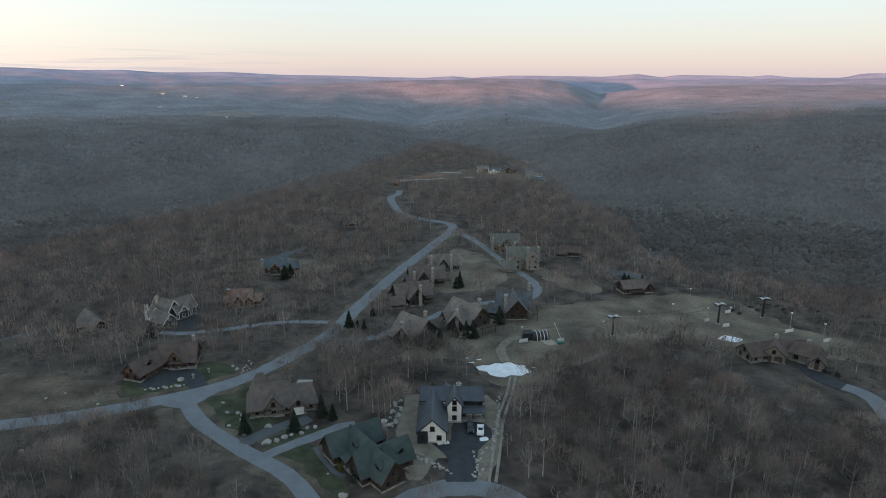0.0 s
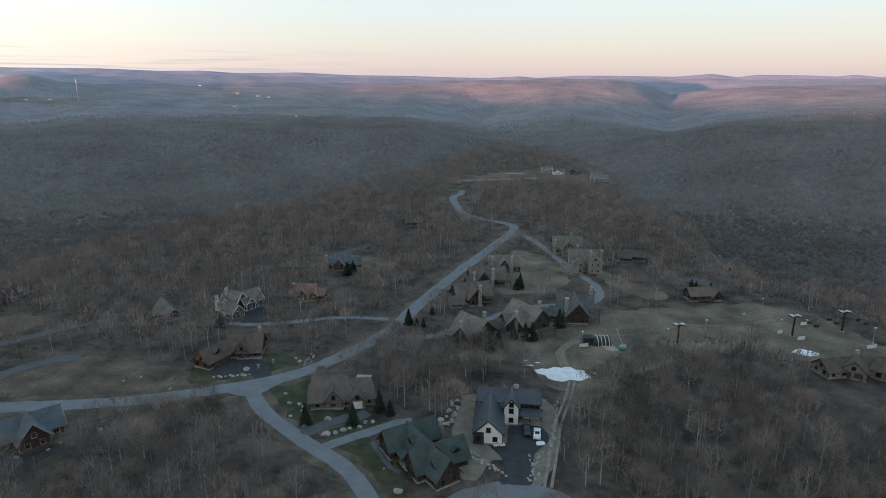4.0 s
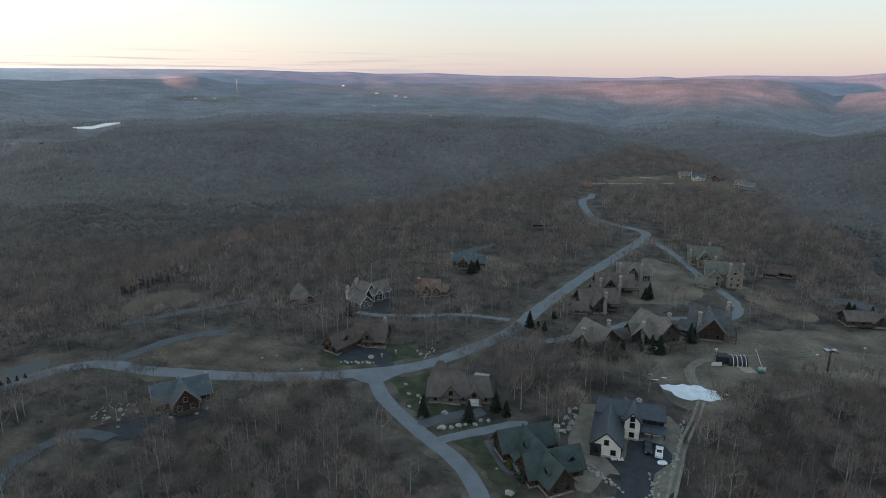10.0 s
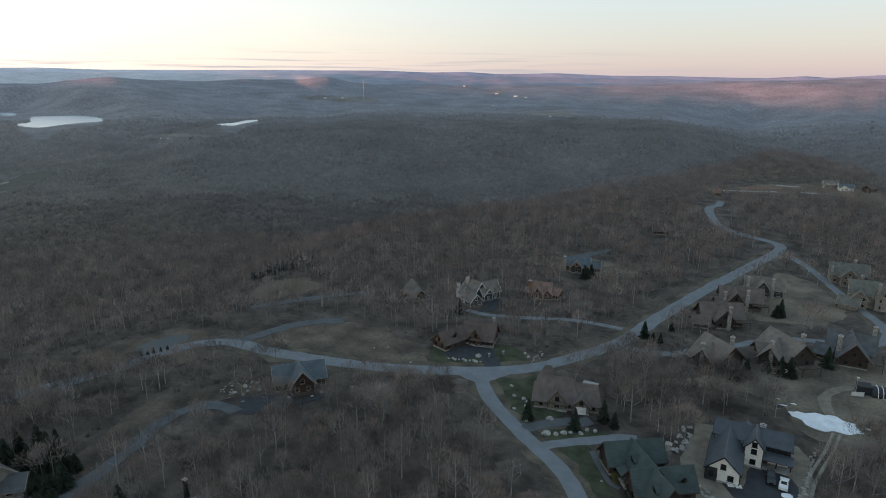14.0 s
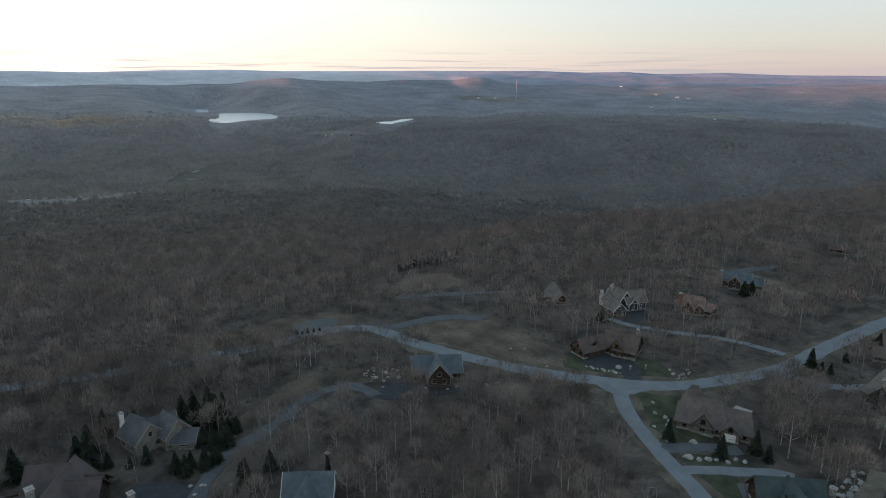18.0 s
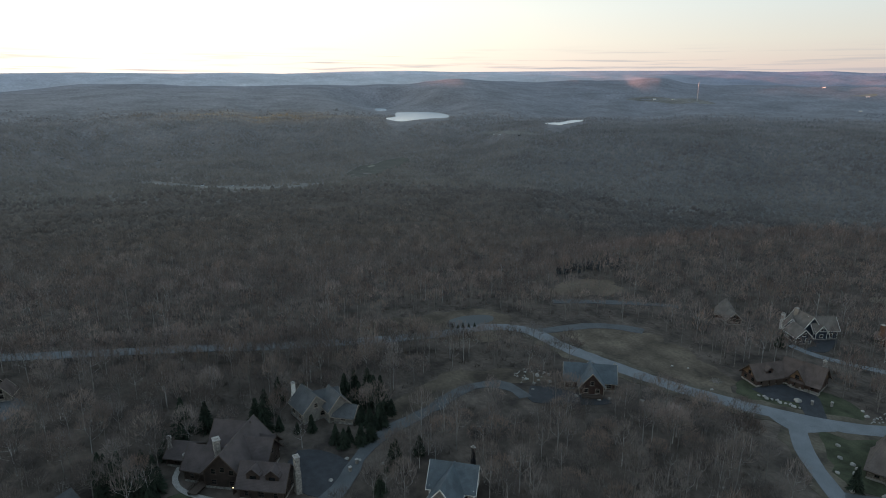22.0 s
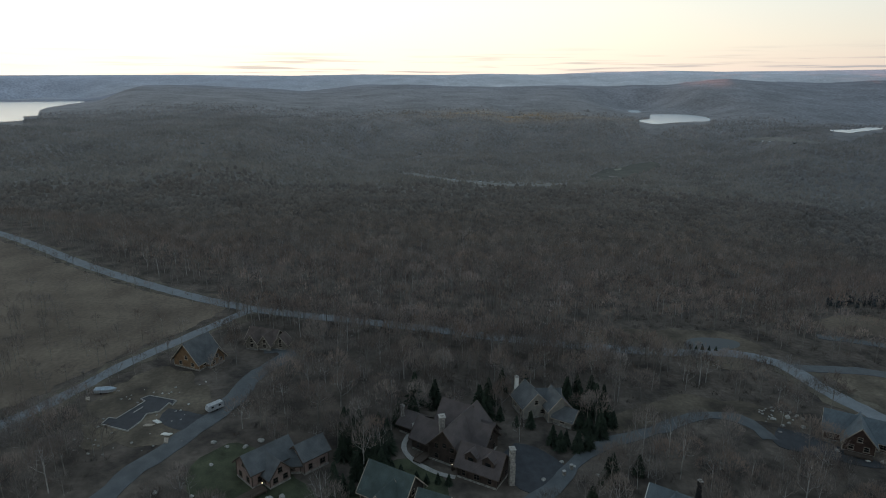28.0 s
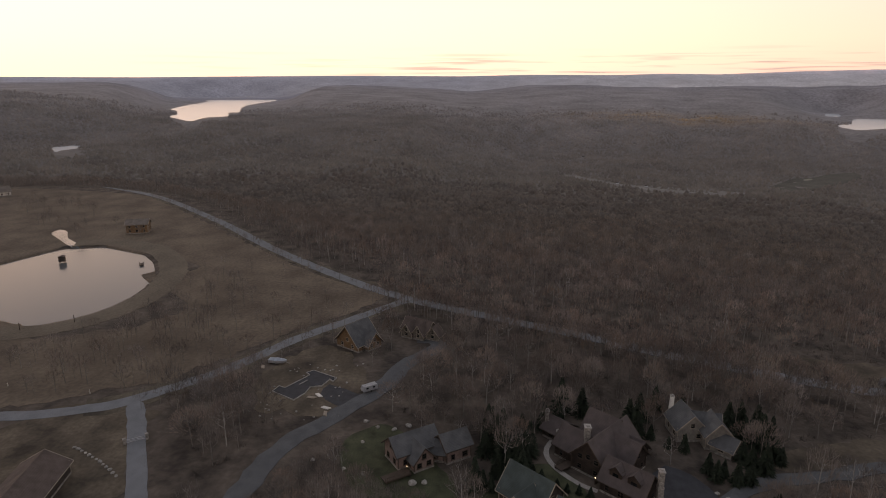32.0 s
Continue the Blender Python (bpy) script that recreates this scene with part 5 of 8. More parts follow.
house("tan stone manor with brown roof behind the first", [(24.6, 328.6, 43, 329.6, 10, 6.2, 10.6), (33.6, 331, 34.0, 318.6, 7, 6.0, 9.8)], "roof_moss", "stone_side", "trim_tan", chimneys=[(36.8, 333, 13.4, 1.5, "stone"), (26.4, 324, 9, 1.3, "stone")], size=0.88, over=1.0, eave=0.9)
house("brown house with a low roof below the run", [(112, 345, 127, 347, 8.5, 3.4, 6.6)], "roof_grey", "tan_side", "trim_tan", chimneys=[(122, 350, 8.4, 1.2, "stone")])
house("dark brown house with a low brown roof", [(77.6, 257.6, 90.2, 260.4, 6.6, 2.9, 5.4), (88.6, 261.6, 90.4, 255.4, 4.4, 2.6, 4.8)], "roof_taupe", "brown_side", "trim_brown", decks=[(84.6, 255.6, -77, 6, 2.2, 1.2)])
house("brown house among the trees with a low roof", [(62, 319, 74, 317, 6.6, 2.9, 5.4), (60, 316, 66, 315, 4.6, 2.4, 4.0)], "roof_brown", "brown_side", "trim_brown")
M["rubble"] = material("pale_rubble_stone", (0.205, 0.182, 0.158), 0.9, 0.4, 1.8, 5.0, 0.7)
house("stone and timber house with reddish roofs beside a ski run",
      [(100.0, 189.4, 111.8, 192.6, 7.0, 2.8, 5.6), (112.4, 193.0, 108.7, 186.4, 7.4, 3.0, 6.2), (112.0, 194.0, 122.8, 193.6, 6.0, 3.0, 5.2), (117.2, 192.0, 124.4, 184.4, 6.4, 3.4, 6.2, 1.6),
       (123.2, 187.0, 119.6, 180.4, 4.6, 2.6, 4.9)], "roof_brown", "rubble", "trim_brown",
      chimneys=[(113.2, 194.0, 6.8, 1.2, "stone"), (121.4, 189.0, 7.0, 1.3, "stone")], garages=[(107.65, 187.8, -121, 2.4), (110.35, 186.3, -121, 2.4)], doors=[(119.9, 181.0, -119)], gable_wall="rubble")
house("pale new house on the far knoll", [(35, 634, 46, 636, 8, 4.6, 6.8)], "roof_tan", "tan_side", "trim_white")
house("pale new house with a blue-grey metal roof", [(46, 627, 58, 628, 9, 3.4, 5.6), (50, 628, 51, 621, 6, 3.2, 5.0)], "roof_blue", "white_side", "trim_white")
house("tan house on the knoll with a blue tarpaulin beside it", [(82, 588, 94, 586, 8, 4, 6.4), (80, 592, 84, 590, 6, 4.6, 7.6)], "roof_tan", "tan_side", "trim_white")
house("low house with a blue-grey roof on the knoll", [(84, 573, 95, 571, 7, 2.8, 4.6)], "roof_blue", "tan_side", "trim_tan")
house("honey-coloured hut where the road vanishes", [(-45, 546, -39, 545, 5, 3.6, 6.4)], "roof_red", "honey", "trim_tan")
house("dark red house on the far knoll", [(66, 622, 72, 630, 7, 4, 6.4)], "roof_brown", "redlog", "trim_brown")
house("low dark house among the trees", [(-64, 385, -54, 387, 6.4, 2.8, 5)], "roof_brown", "redlog", "trim_tan")

# the western houses
house("rambling dark brown timber lodge with many roofs",
      [(-141.1, 33.7, -127.8, 22.2, 9.0, 4.4, 9.2), (-144.8, 25.1, -138.6, 32.2, 8.0, 4.8, 9.0), (-139.3, 18.0, -132.6, 24.6, 7.4, 3.8, 7.6), (-135.4, 28.6, -129.6, 35.2, 7.4, 4.2, 8.2), (-126.0, 26.4, -118.6, 35.4, 6.8, 3.7, 7.6),
       (-147.6, 15.2, -143.0, 20.2, 6.8, 2.7, 4.8), (-137.6, 32.6, -134.0, 37.0, 6.2, 3.2, 6.2)],
      "roof_lodge", "log", "trim_brown", chimneys=[(-146.3, 14.6, 6.4, 1.3, "stone"), (-133.5, 23.0, 10.0, 2.0, "stone"), (-118.2, 36.6, 9.2, 1.6, "stone"), (-139.9, 16.8, 4.4, 1.0, "stone")],
      dormers=[(4, -1, 0.3, 3.0), (4, -1, 0.74, 3.0)], doors=[(-125.2, 24.4, 222)], gable_wall="log", lamps=[(-124.6, 24.0, 2.2)], decks=[(-130.6, 19.0, 222, 6, 2.2, 0.8)], over=0.8)
house("tan stucco house with grey gabled roofs among conifers",
      [(-154.6, 49.6, -144.2, 50.8, 8.6, 4.6, 8.8), (-149.4, 56.8, -140.6, 57.2, 7.4, 4.8, 8.8), (-150, 50, -148.4, 60, 6.6, 4.0, 7.8), (-143.6, 56.6, -138.4, 62.0, 6.8, 2.9, 5.2)],
      "roof_grey", "tan_side", "trim_tan", chimneys=[(-154.8, 47.0, 10.0, 1.5, "trim_white")], windows=True, size=0.87)
house("rose-brown gabled house with grey roofs and a dark deck",
      [(-128.2, -25.4, -136.6, -14.0, 7.8, 4.8, 8.0), (-131.2, -19.4, -125.8, -15.2, 6.0, 3.6, 7.0), (-131.4, -12.4, -136.6, -5.0, 6.6, 4.8, 7.6), (-133, -16, -132.6, -10, 5, 3.2, 5.6)],
      "roof_grey", "pink_side", "trim_brown", decks=[(-123.6, -23.4, 36, 7.5, 3.0, 0.9)], gable_wall="pink_side", lamps=[(-124.8, -20.0, 2.0)], doors=[(-127.6, -20.6, 36)], size=0.9)
house("house with a steep teal-grey roof beside a flagged yard", [(-121.0, 4.4, -113.0, 13.8, 8.6, 3.6, 8.4), (-114.6, 9.4, -109.6, 5.0, 6.0, 3.4, 7.2), (-112.0, 14.2, -107.6, 20.6, 7.0, 3.2, 6.4)], "roof_green", "brown_side", "trim_tan", lamps=[(-112.6, 13.6, 2.4)])
house("red log house with slate-blue roofs and a glazed gable", [(-126.0, 123.4, -115.4, 135.4, 7.6, 3.4, 7.0), (-121.8, 130.4, -114.6, 124.4, 6.8, 3.4, 7.4)], "roof_blue", "redlog", "trim_tan", chimneys=[(-116.2, 135.2, 6.9, 0.9, "trim_white")], gable_wall="redlog", decks=[(-114.8, 124.6, -40, 6, 2, 0.6)])
house("tan house with a pale slate-blue roof", [(-104.0, 62.6, -96.0, 70.6, 7.4, 3.4, 7.4), (-100.6, 67.0, -93.8, 58.8, 6.2, 3.4, 7.2)], "roof_blue", "tan_side", "trim_white", chimneys=[(-101.6, 72.8, 8.6, 1.0, "black_steel")])
house("honey log house with a steep grey roof", [(-201.8, -44.4, -192.2, -50.6, 10.5, 3.0, 8.8), (-197.6, -45.6, -193.4, -40.0, 6.0, 2.8, 6.4)], "roof_grey", "honey", "trim_tan", gable_wall="honey", over=1.0)
house("grey house with white-edged gables in the wood", [(-212.6, -33, -206.4, -21.4, 7.2, 3.0, 6.4), (-209.8, -29.2, -203.6, -32.0, 4.6, 3.0, 6.2), (-208.0, -24.2, -202.0, -27.2, 4.6, 3.0, 6.2), (-207, -19.6, -201.6, -21.4, 5.0, 2.8, 5.8)], "roof_brown", "stone_side", "trim_tan", gable_wall="stone_side", size=0.92)
house("long brown barn with a pale-edged roof", [(-117.6, -103.4, -99.0, -99.6, 10.5, 3.4, 6.4)], "roof_brown", "brown_side", "trim_tan", windows=False)
house("site cabin with lit windows by the pond", [(-347.5, -224.5, -351.5, -211.5, 8.0, 6.0, 8.4)], "roof_tan", "honey", "trim_tan")
house("pale farmhouse at the far edge of the field", [(-460, -392, -448, -400, 8, 4, 7.4)], "roof_tan", "white_side", "trim_tan")

# ---- far fields, farms and the radio mast on the plain ----
M["pale_field"] = material("pale_stubble", (0.22, 0.21, 0.17), 0.95, 0.2, 0.02, 0.2, 0.2)
M["far_field"] = material("far_dry_field", (0.170, 0.162, 0.150), 0.95, 0.25, 0.012, 0.1, 0.2)
M["green_turf"] = material("golf_turf", (0.087, 0.084, 0.071), 0.95, 0.2, 0.03, 0.3, 0.2)
patch("far_green", [(-1025, 436), (-1106, 519), (-1172, 628), (-1118, 627), (-1061, 562), (-981, 461)], M["green_turf"], "green turf of a golf hole below the woods", "grass", lift=0.3)
patch("far_bunker", [(-1087, 518), (-1096, 520), (-1116, 540), (-1106, 540)], M["pale_field"], "pale sand bunker on the turf", "sand", lift=0.5, ragged=0.5)
patch("far_strip", [(-1164, 124), (-1033, 194), (-990, 237), (-954, 301), (-972, 376), (-948, 371), (-927, 297), (-955, 228), (-989, 186), (-1123, 115)], M["far_field"], "bare strip of ground along a valley road", "field", lift=0.3)
patch("far_pasture", [(-1356, 979), (-1125, 971), (-1170, 1006), (-1362, 1005)], M["far_field"], "dull pasture round a farm", "field", lift=0.3)
patch("far_upland", [(-1781, 2003), (-1444, 2084), (-1565, 2157), (-1742, 2080)], M["far_field"], "brown upland field on the plain", "field", lift=0.3)
patch("far_meadow", [(-805, 2018), (-569, 1800), (-659, 2187), (-766, 2133)], M["far_field"], "dull brown meadow on the plain", "field", lift=0.3)
patch("far_stubble", [(-1211, 2584), (-1134, 2613), (-1163, 2672)], M["pale_field"], "pale stubble field far off", "field", lift=0.3)
patch("bank_west", [(-195, 176), (-199, 189), (-199, 200), (-194, 210), (-186, 213), (-178, 207), (-176, 196), (-183, 182)], M["field"], "bare brown bank below dark trees", "ground", lift=0.05)


def far_house(x, y, turn, w, d, h, wall, roof, label):
    """A small gabled building far away."""
    t = thing("farmhouse", x, y, gz(x, y), turn, label, "house", "far houses on the plain")
    v = [(-w / 2, -d / 2, -2), (w / 2, -d / 2, -2), (w / 2, -d / 2, h), (-w / 2, -d / 2, h), (-w / 2, d / 2, -2), (w / 2, d / 2, -2), (w / 2, d / 2, h), (-w / 2, d / 2, h), (-w / 2, 0, h * 1.6), (w / 2, 0, h * 1.6)]
    part("wall", mesh_of("wall", v, [(0, 1, 2, 3), (5, 4, 7, 6), (1, 5, 6, 9, 2), (4, 0, 3, 8, 7)], M[wall]), t)
    for s in (-1, 1):
        cs = [(-w / 2 - 0.5, 0, h * 1.6 + 0.1), (w / 2 + 0.5, 0, h * 1.6 + 0.1), (w / 2 + 0.5, s * (d / 2 + 0.5), h - 0.2), (-w / 2 - 0.5, s * (d / 2 + 0.5), h - 0.2)]
        part("roof", mesh_of("roof", *slab(cs if s > 0 else cs[::-1], 0.3), M[roof]), t)
    for k in range(max(2, int(w / 4))):
        u = -w / 2 + w * (k + 0.5) / max(2, int(w / 4))
        part("window", mesh_of("window", *boxes([(u - 0.6, -d / 2 - 0.06, 1.0, u + 0.6, -d / 2 + 0.02, 2.4)]), M["pane"]), t)
    rr = hypot(x, y)
    for back in (0, 25, 55, 90):
        OPEN_DISCS.append((x * (1 - back / rr), y * (1 - back / rr), max(w, d) / 2 + 4 + back * 0.08))


for x, y, w, wall, roof in ((-1415, 2805, 26, "white_side", "steel"), (-1143, 2585, 30, "trim_white", "steel"), (-1042, 2560, 34, "white_side", "steel"), (-988, 2540, 24, "trim_white", "steel"), (-1000, 2229, 20, "white_side", "steel"),
                            (-622, 1802, 20, "trim_white", "concrete"), (-594, 1776, 12, "tan_side", "roof_grey"), (-93, 1552, 13, "white_side", "concrete"), (-1564, -21, 14, "honey", "roof_red"), (-1456, 18, 16, "tan_side", "roof_grey"),
                            (-1533, 327, 14, "tan_side", "roof_grey"), (-1392, 188, 14, "stone_side", "roof_grey"), (-1294, 977, 14, "white_side", "steel"), (-1264, 971, 10, "white_side", "steel"), (-1171, 958, 16, "brown_side", "roof_grey"), (-1681, 2060, 26, "white_side", "steel"), (-1626, 2104, 24, "white_side", "steel"),
                            (-1225, -245, 14, "tan_side", "roof_grey"), (-1023, 196, 9, "white_side", "steel"), (-985, 233, 8, "white_side", "steel")):
    far_house(x, y, degrees(atan2(y, x)) + 90 + 15 * sin(x), w * 0.42, w * 0.25, w * 0.11, wall, roof, "pale farmhouse among far bare woods" if wall in ("white_side", "trim_white") else "tan house among far bare woods")
far_house(89, 1372, -10, 20, 12, 3.4, "tan_side", "roof_grey", "long grey-roofed building on the valley floor")

mast = thing("radio_mast", -1528, 2117, gz(-1528, 2117), 0, "tall thin lattice radio mast on the plain", "radio mast")
part("mast_leg", mesh_of("mast_leg", *joined(*[tube((1.2 * cos(a), 1.2 * sin(a), -1), (0.5 * cos(a), 0.5 * sin(a), 76), 0.32, 0.22, 5) for a in (0, 2.1, 4.2)]), M["steel"]), mast)
for k in range(14):
    z = 2 + k * 5.2
    part("brace", mesh_of("brace", *joined(*[tube((1.1 * cos(a), 1.1 * sin(a), z), (1.1 * cos(a + 2.1), 1.1 * sin(a + 2.1), z + 5), 0.12, 0.12, 4) for a in (0, 2.1, 4.2)]), M["steel"]), mast)

# ---- woods ----
rng = np.random.default_rng(7)
OPEN_DISCS += [(94, 160, 11), (101, 168, 13), (110, 172, 14), (112, 150, 9), (118, 160, 10), (10, 168, 8), (21, 172, 8), (19, 165, 6), (102, 199, 8), (-5, 128, 8), (-2, 119, 7), (4, 117, 6), (-10, 136, 6), (-24, 562, 13), (-6, 572, 13), (-30, 575, 12), (14, 582, 14), (34, 610, 14), (52, 620, 14), (80, 545, 12), (-42, 526, 8)]


def open_ground(x, y):
    """Where no tree stands: roads, yards, lawns, runs, water."""
    o = np.zeros(x.shape, bool)
    for c, w in OPEN_LINES:
        lo, hi = c.min(0) - w, c.max(0) + w
        k = np.where((x > lo[0]) & (x < hi[0]) & (y > lo[1]) & (y < hi[1]) & ~o)[0]
        if len(k):
            d = np.full(len(k), 1e9)
            for p in c:
                d = np.minimum(d, np.hypot(x[k] - p[0], y[k] - p[1]))
            o[k[d < w]] = True
    for p in OPEN_POLYS:
        lo, hi = p.min(0), p.max(0)
        k = np.where((x > lo[0]) & (x < hi[0]) & (y > lo[1]) & (y < hi[1]) & ~o)[0]
        if len(k):
            o[k[in_poly(x[k], y[k], p)]] = True
    for cx, cy, r in OPEN_DISCS:
        o |= np.hypot(x - cx, y - cy) < r
    r = np.hypot(x, y)
    for lz, p in LAKES:
        lo, hi = p.min(0) - 250, p.max(0) + 250
        k = np.where((x > lo[0]) & (x < hi[0]) & (y > lo[1]) & (y < hi[1]) & ~o)[0]
        for near in (0, 60, 120, 180):           # open banks on the near side
            m = 1 + near / r[k]
            o[k] |= in_poly(x[k] * m, y[k] * m, p)
    return o


def scatter(r0, r1, gap, a0=-43, a1=138):
    """Jittered places in a sector of the land."""
    n = int(2.4 * 0.5 * radians(a1 - a0) * (r1 * r1 - r0 * r0) / gap ** 2)
    r = np.sqrt(rng.uniform(r0 * r0, r1 * r1, n))
    a = np.radians(rng.uniform(a0, a1, n))
    x, y = -r * np.sin(a), r * np.cos(a)
    # keep apart by a coarse grid: one tree to a cell
    cell = np.floor(x / gap + 0.4 * np.sin(y / gap)).astype(np.int64) * 100003 + np.floor(y / gap).astype(np.int64)
    _, k = np.unique(cell, return_index=True)
    x, y = x[k], y[k]
    k = ~open_ground(x, y)
    return x[k], y[k]


def rod(p, q, r0, r1, n):
    v, f = tube(p, q, r0, r1, n)
    t = []
    for i in range(n):
        j = (i + 1) % n
        t += [(i, j, n + j), (i, n + j, n + i)]
    return np.array(v), np.array(t)


def pile(pieces):
    v, t, k = [], [], 0
    for a, b in pieces:
        v.append(a)
        t.append(b + k)
        k += len(a)
    return np.concatenate(v), np.concatenate(t)


def sprays(base, tip, width):
    """Thin triangles from base to tip, in arrays."""
    d = tip - base
    s = np.cross(d, rng.normal(size=d.shape))
    s /= np.linalg.norm(s, axis=1)[:, None] + 1e-9
    w = np.asarray(width)[:, None] if np.ndim(width) else width
    v = np.stack([base - s * w, base + s * w, tip], 1).reshape(-1, 3)
    return v, np.arange(len(v)).reshape(-1, 3)


def bare_tree(height, limbs, twigs, tw, sides=5, spread=0.26, forks=2, reach=1.0, plain=False, puff=0.3):
    """A leafless broad-leaved tree, its limbs rising to a rounded crown: (trunk and limbs), (twigs)."""
    wood, lines = [], []
    bend = rng.normal(0, 0.4, 2)
    r0 = 0.009 * height + 0.02
    at = lambda t: np.array([bend[0] * t * t, bend[1] * t * t, height * t])
    cuts = (0, 0.3, 0.6, 0.9)
    if plain:
        wood.append(rod(at(0), at(0.9), r0, 0.04, 3))
    for i in range(0 if plain else 3):
        wood.append(rod(at(cuts[i]), at(cuts[i + 1]), r0 * (1 - 0.3 * i), r0 * (0.7 - 0.3 * i) + 0.015, sides))
    R, mid, half = spread * height * 1.2, 0.62 * height, 0.34 * height
    shell = lambda a, e, k: np.array([cos(a) * cos(e) * R * k, sin(a) * cos(e) * R * k, mid + sin(e) * half * k]) + (bend[0] * 0.6, bend[1] * 0.6, 0)
    for i in range(limbs):
        t = 0.30 + 0.38 * (i + rng.uniform(0, 1)) / limbs
        a = i * 2.4 + rng.uniform(-0.5, 0.5)
        p, q = at(t), shell(a, rng.uniform(0.0, 1.15), rng.uniform(0.75, 1.0))
        m = p + (q - p) * 0.45 + np.array([cos(a), sin(a), -0.3]) * 0.06 * height
        if plain:
            wood.append(rod(p, q, r0 * 0.5, 0.015, 3))
        else:
            wood.append(rod(p, m, r0 * 0.38 * (1.2 - t), r0 * 0.2, 3))
            wood.append(rod(m, q, r0 * 0.2, 0.012, 3))
        lines.append((m, q))
        for j in range(forks):
            e = shell(a + rng.uniform(0.35, 0.8) * (1 if j else -1), rng.uniform(0.0, 1.2), rng.uniform(0.8, 1.05))
            wood.append(rod(m, e, 0.035, 0.01, 3))
            lines.append((m, e))
    lines.append((at(0.6), at(0.95)))
    k = rng.integers(0, len(lines), twigs)
    P, Q = np.array([l[0] for l in lines])[k], np.array([l[1] for l in lines])[k]
    base = P + (Q - P) * rng.uniform(0.25, 1.0, (twigs, 1)) + rng.normal(0, 0.012 * height, (twigs, 3))
    n = int(twigs * puff)                                   # fine outer twigs that round the crown off
    a, e, k = rng.uniform(0, 2 * pi, n), np.arcsin(rng.uniform(-0.25, 1.0, n)), rng.uniform(0.6, 1.0, n)
    base[:n] = np.column_stack([np.cos(a) * np.cos(e) * R * k, np.sin(a) * np.cos(e) * R * k, mid + np.sin(e) * half * k])
    d = base - (0, 0, mid - 0.25 * height)
    d = d / (np.linalg.norm(d, axis=1)[:, None] + 1e-6) + rng.normal(0, 0.42, (twigs, 3)) + (0, 0, 0.5)
    tip = base + d / np.linalg.norm(d, axis=1)[:, None] * rng.uniform(0.6, 1.7, (twigs, 1)) * height / 13 * reach
    return pile(wood), sprays(base, tip, tw)


def grove(name, x, y, models, hmin, hmax, label, mats, sink=0.2, vary=1.0, hue=(1, 1, 1), smooth=False):
    """Joins many trees of a few models into one mesh of stems and one of twigs, each tree sized, turned and tinted by chance."""
    n = len(x)
    hue = np.broadcast_to(np.asarray(hue, float), (n, 3))
    z = ground_z(x, y) - sink
    kind = rng.integers(0, len(models), n)
    sc = rng.uniform(hmin, hmax, n)
    turn = rng.uniform(0, 2 * pi, n)
    wide = rng.uniform(0.8, 1.25, n)
    big = fbm(x, y, 60 + 0.15 * np.hypot(x, y).mean(), 3)
    tone = np.clip(1 + vary * 0.16 * rng.normal(size=n) + 0.22 * big, 0.45, 2.0)
    warm = np.clip(min(vary, 1.0) * rng.normal(0, 0.04, n) + min(vary, 1.0) * 0.08 * (rng.uniform(size=n) > 0.96) + 0.04 * fbm(x + 900, y, 140, 3), -0.2, 0.4)
    for which, (nm, mat) in enumerate(mats):
        V, T, C, k = [], [], [], 0
        for m, model in enumerate(models):
            v, t = model[which]
            i = np.where(kind == m)[0]
            if not len(i) or not len(t):
                continue
            c, s = np.cos(turn[i])[:, None], np.sin(turn[i])[:, None]
            X = (v[None, :, 0] * c - v[None, :, 1] * s) * (sc[i] * wide[i])[:, None] + x[i][:, None]
            Y = (v[None, :, 0] * s + v[None, :, 1] * c) * (sc[i] * wide[i])[:, None] + y[i][:, None]
            Z = v[None, :, 2] * sc[i][:, None] + z[i][:, None]
            V.append(np.stack([X, Y, Z], -1).reshape(-1, 3))
            T.append((t[None] + (np.arange(len(i)) * len(v))[:, None, None]).reshape(-1, 3) + k)
            tt = np.stack([hue[i, 0] * tone[i] * (1 + warm[i]), hue[i, 1] * tone[i], hue[i, 2] * tone[i] * (1 - warm[i] * 0.8), np.ones(len(i))], -1)
            C.append(np.repeat(tt, len(v), axis=0))
            k += len(i) * len(v)
        me = big_mesh(nm, np.concatenate(V), np.concatenate(T), mat, np.concatenate(C), smooth)
        tagged(new(nm if which else name, me), label if not which else "tangle of " + label, "trees", kind="stuff")


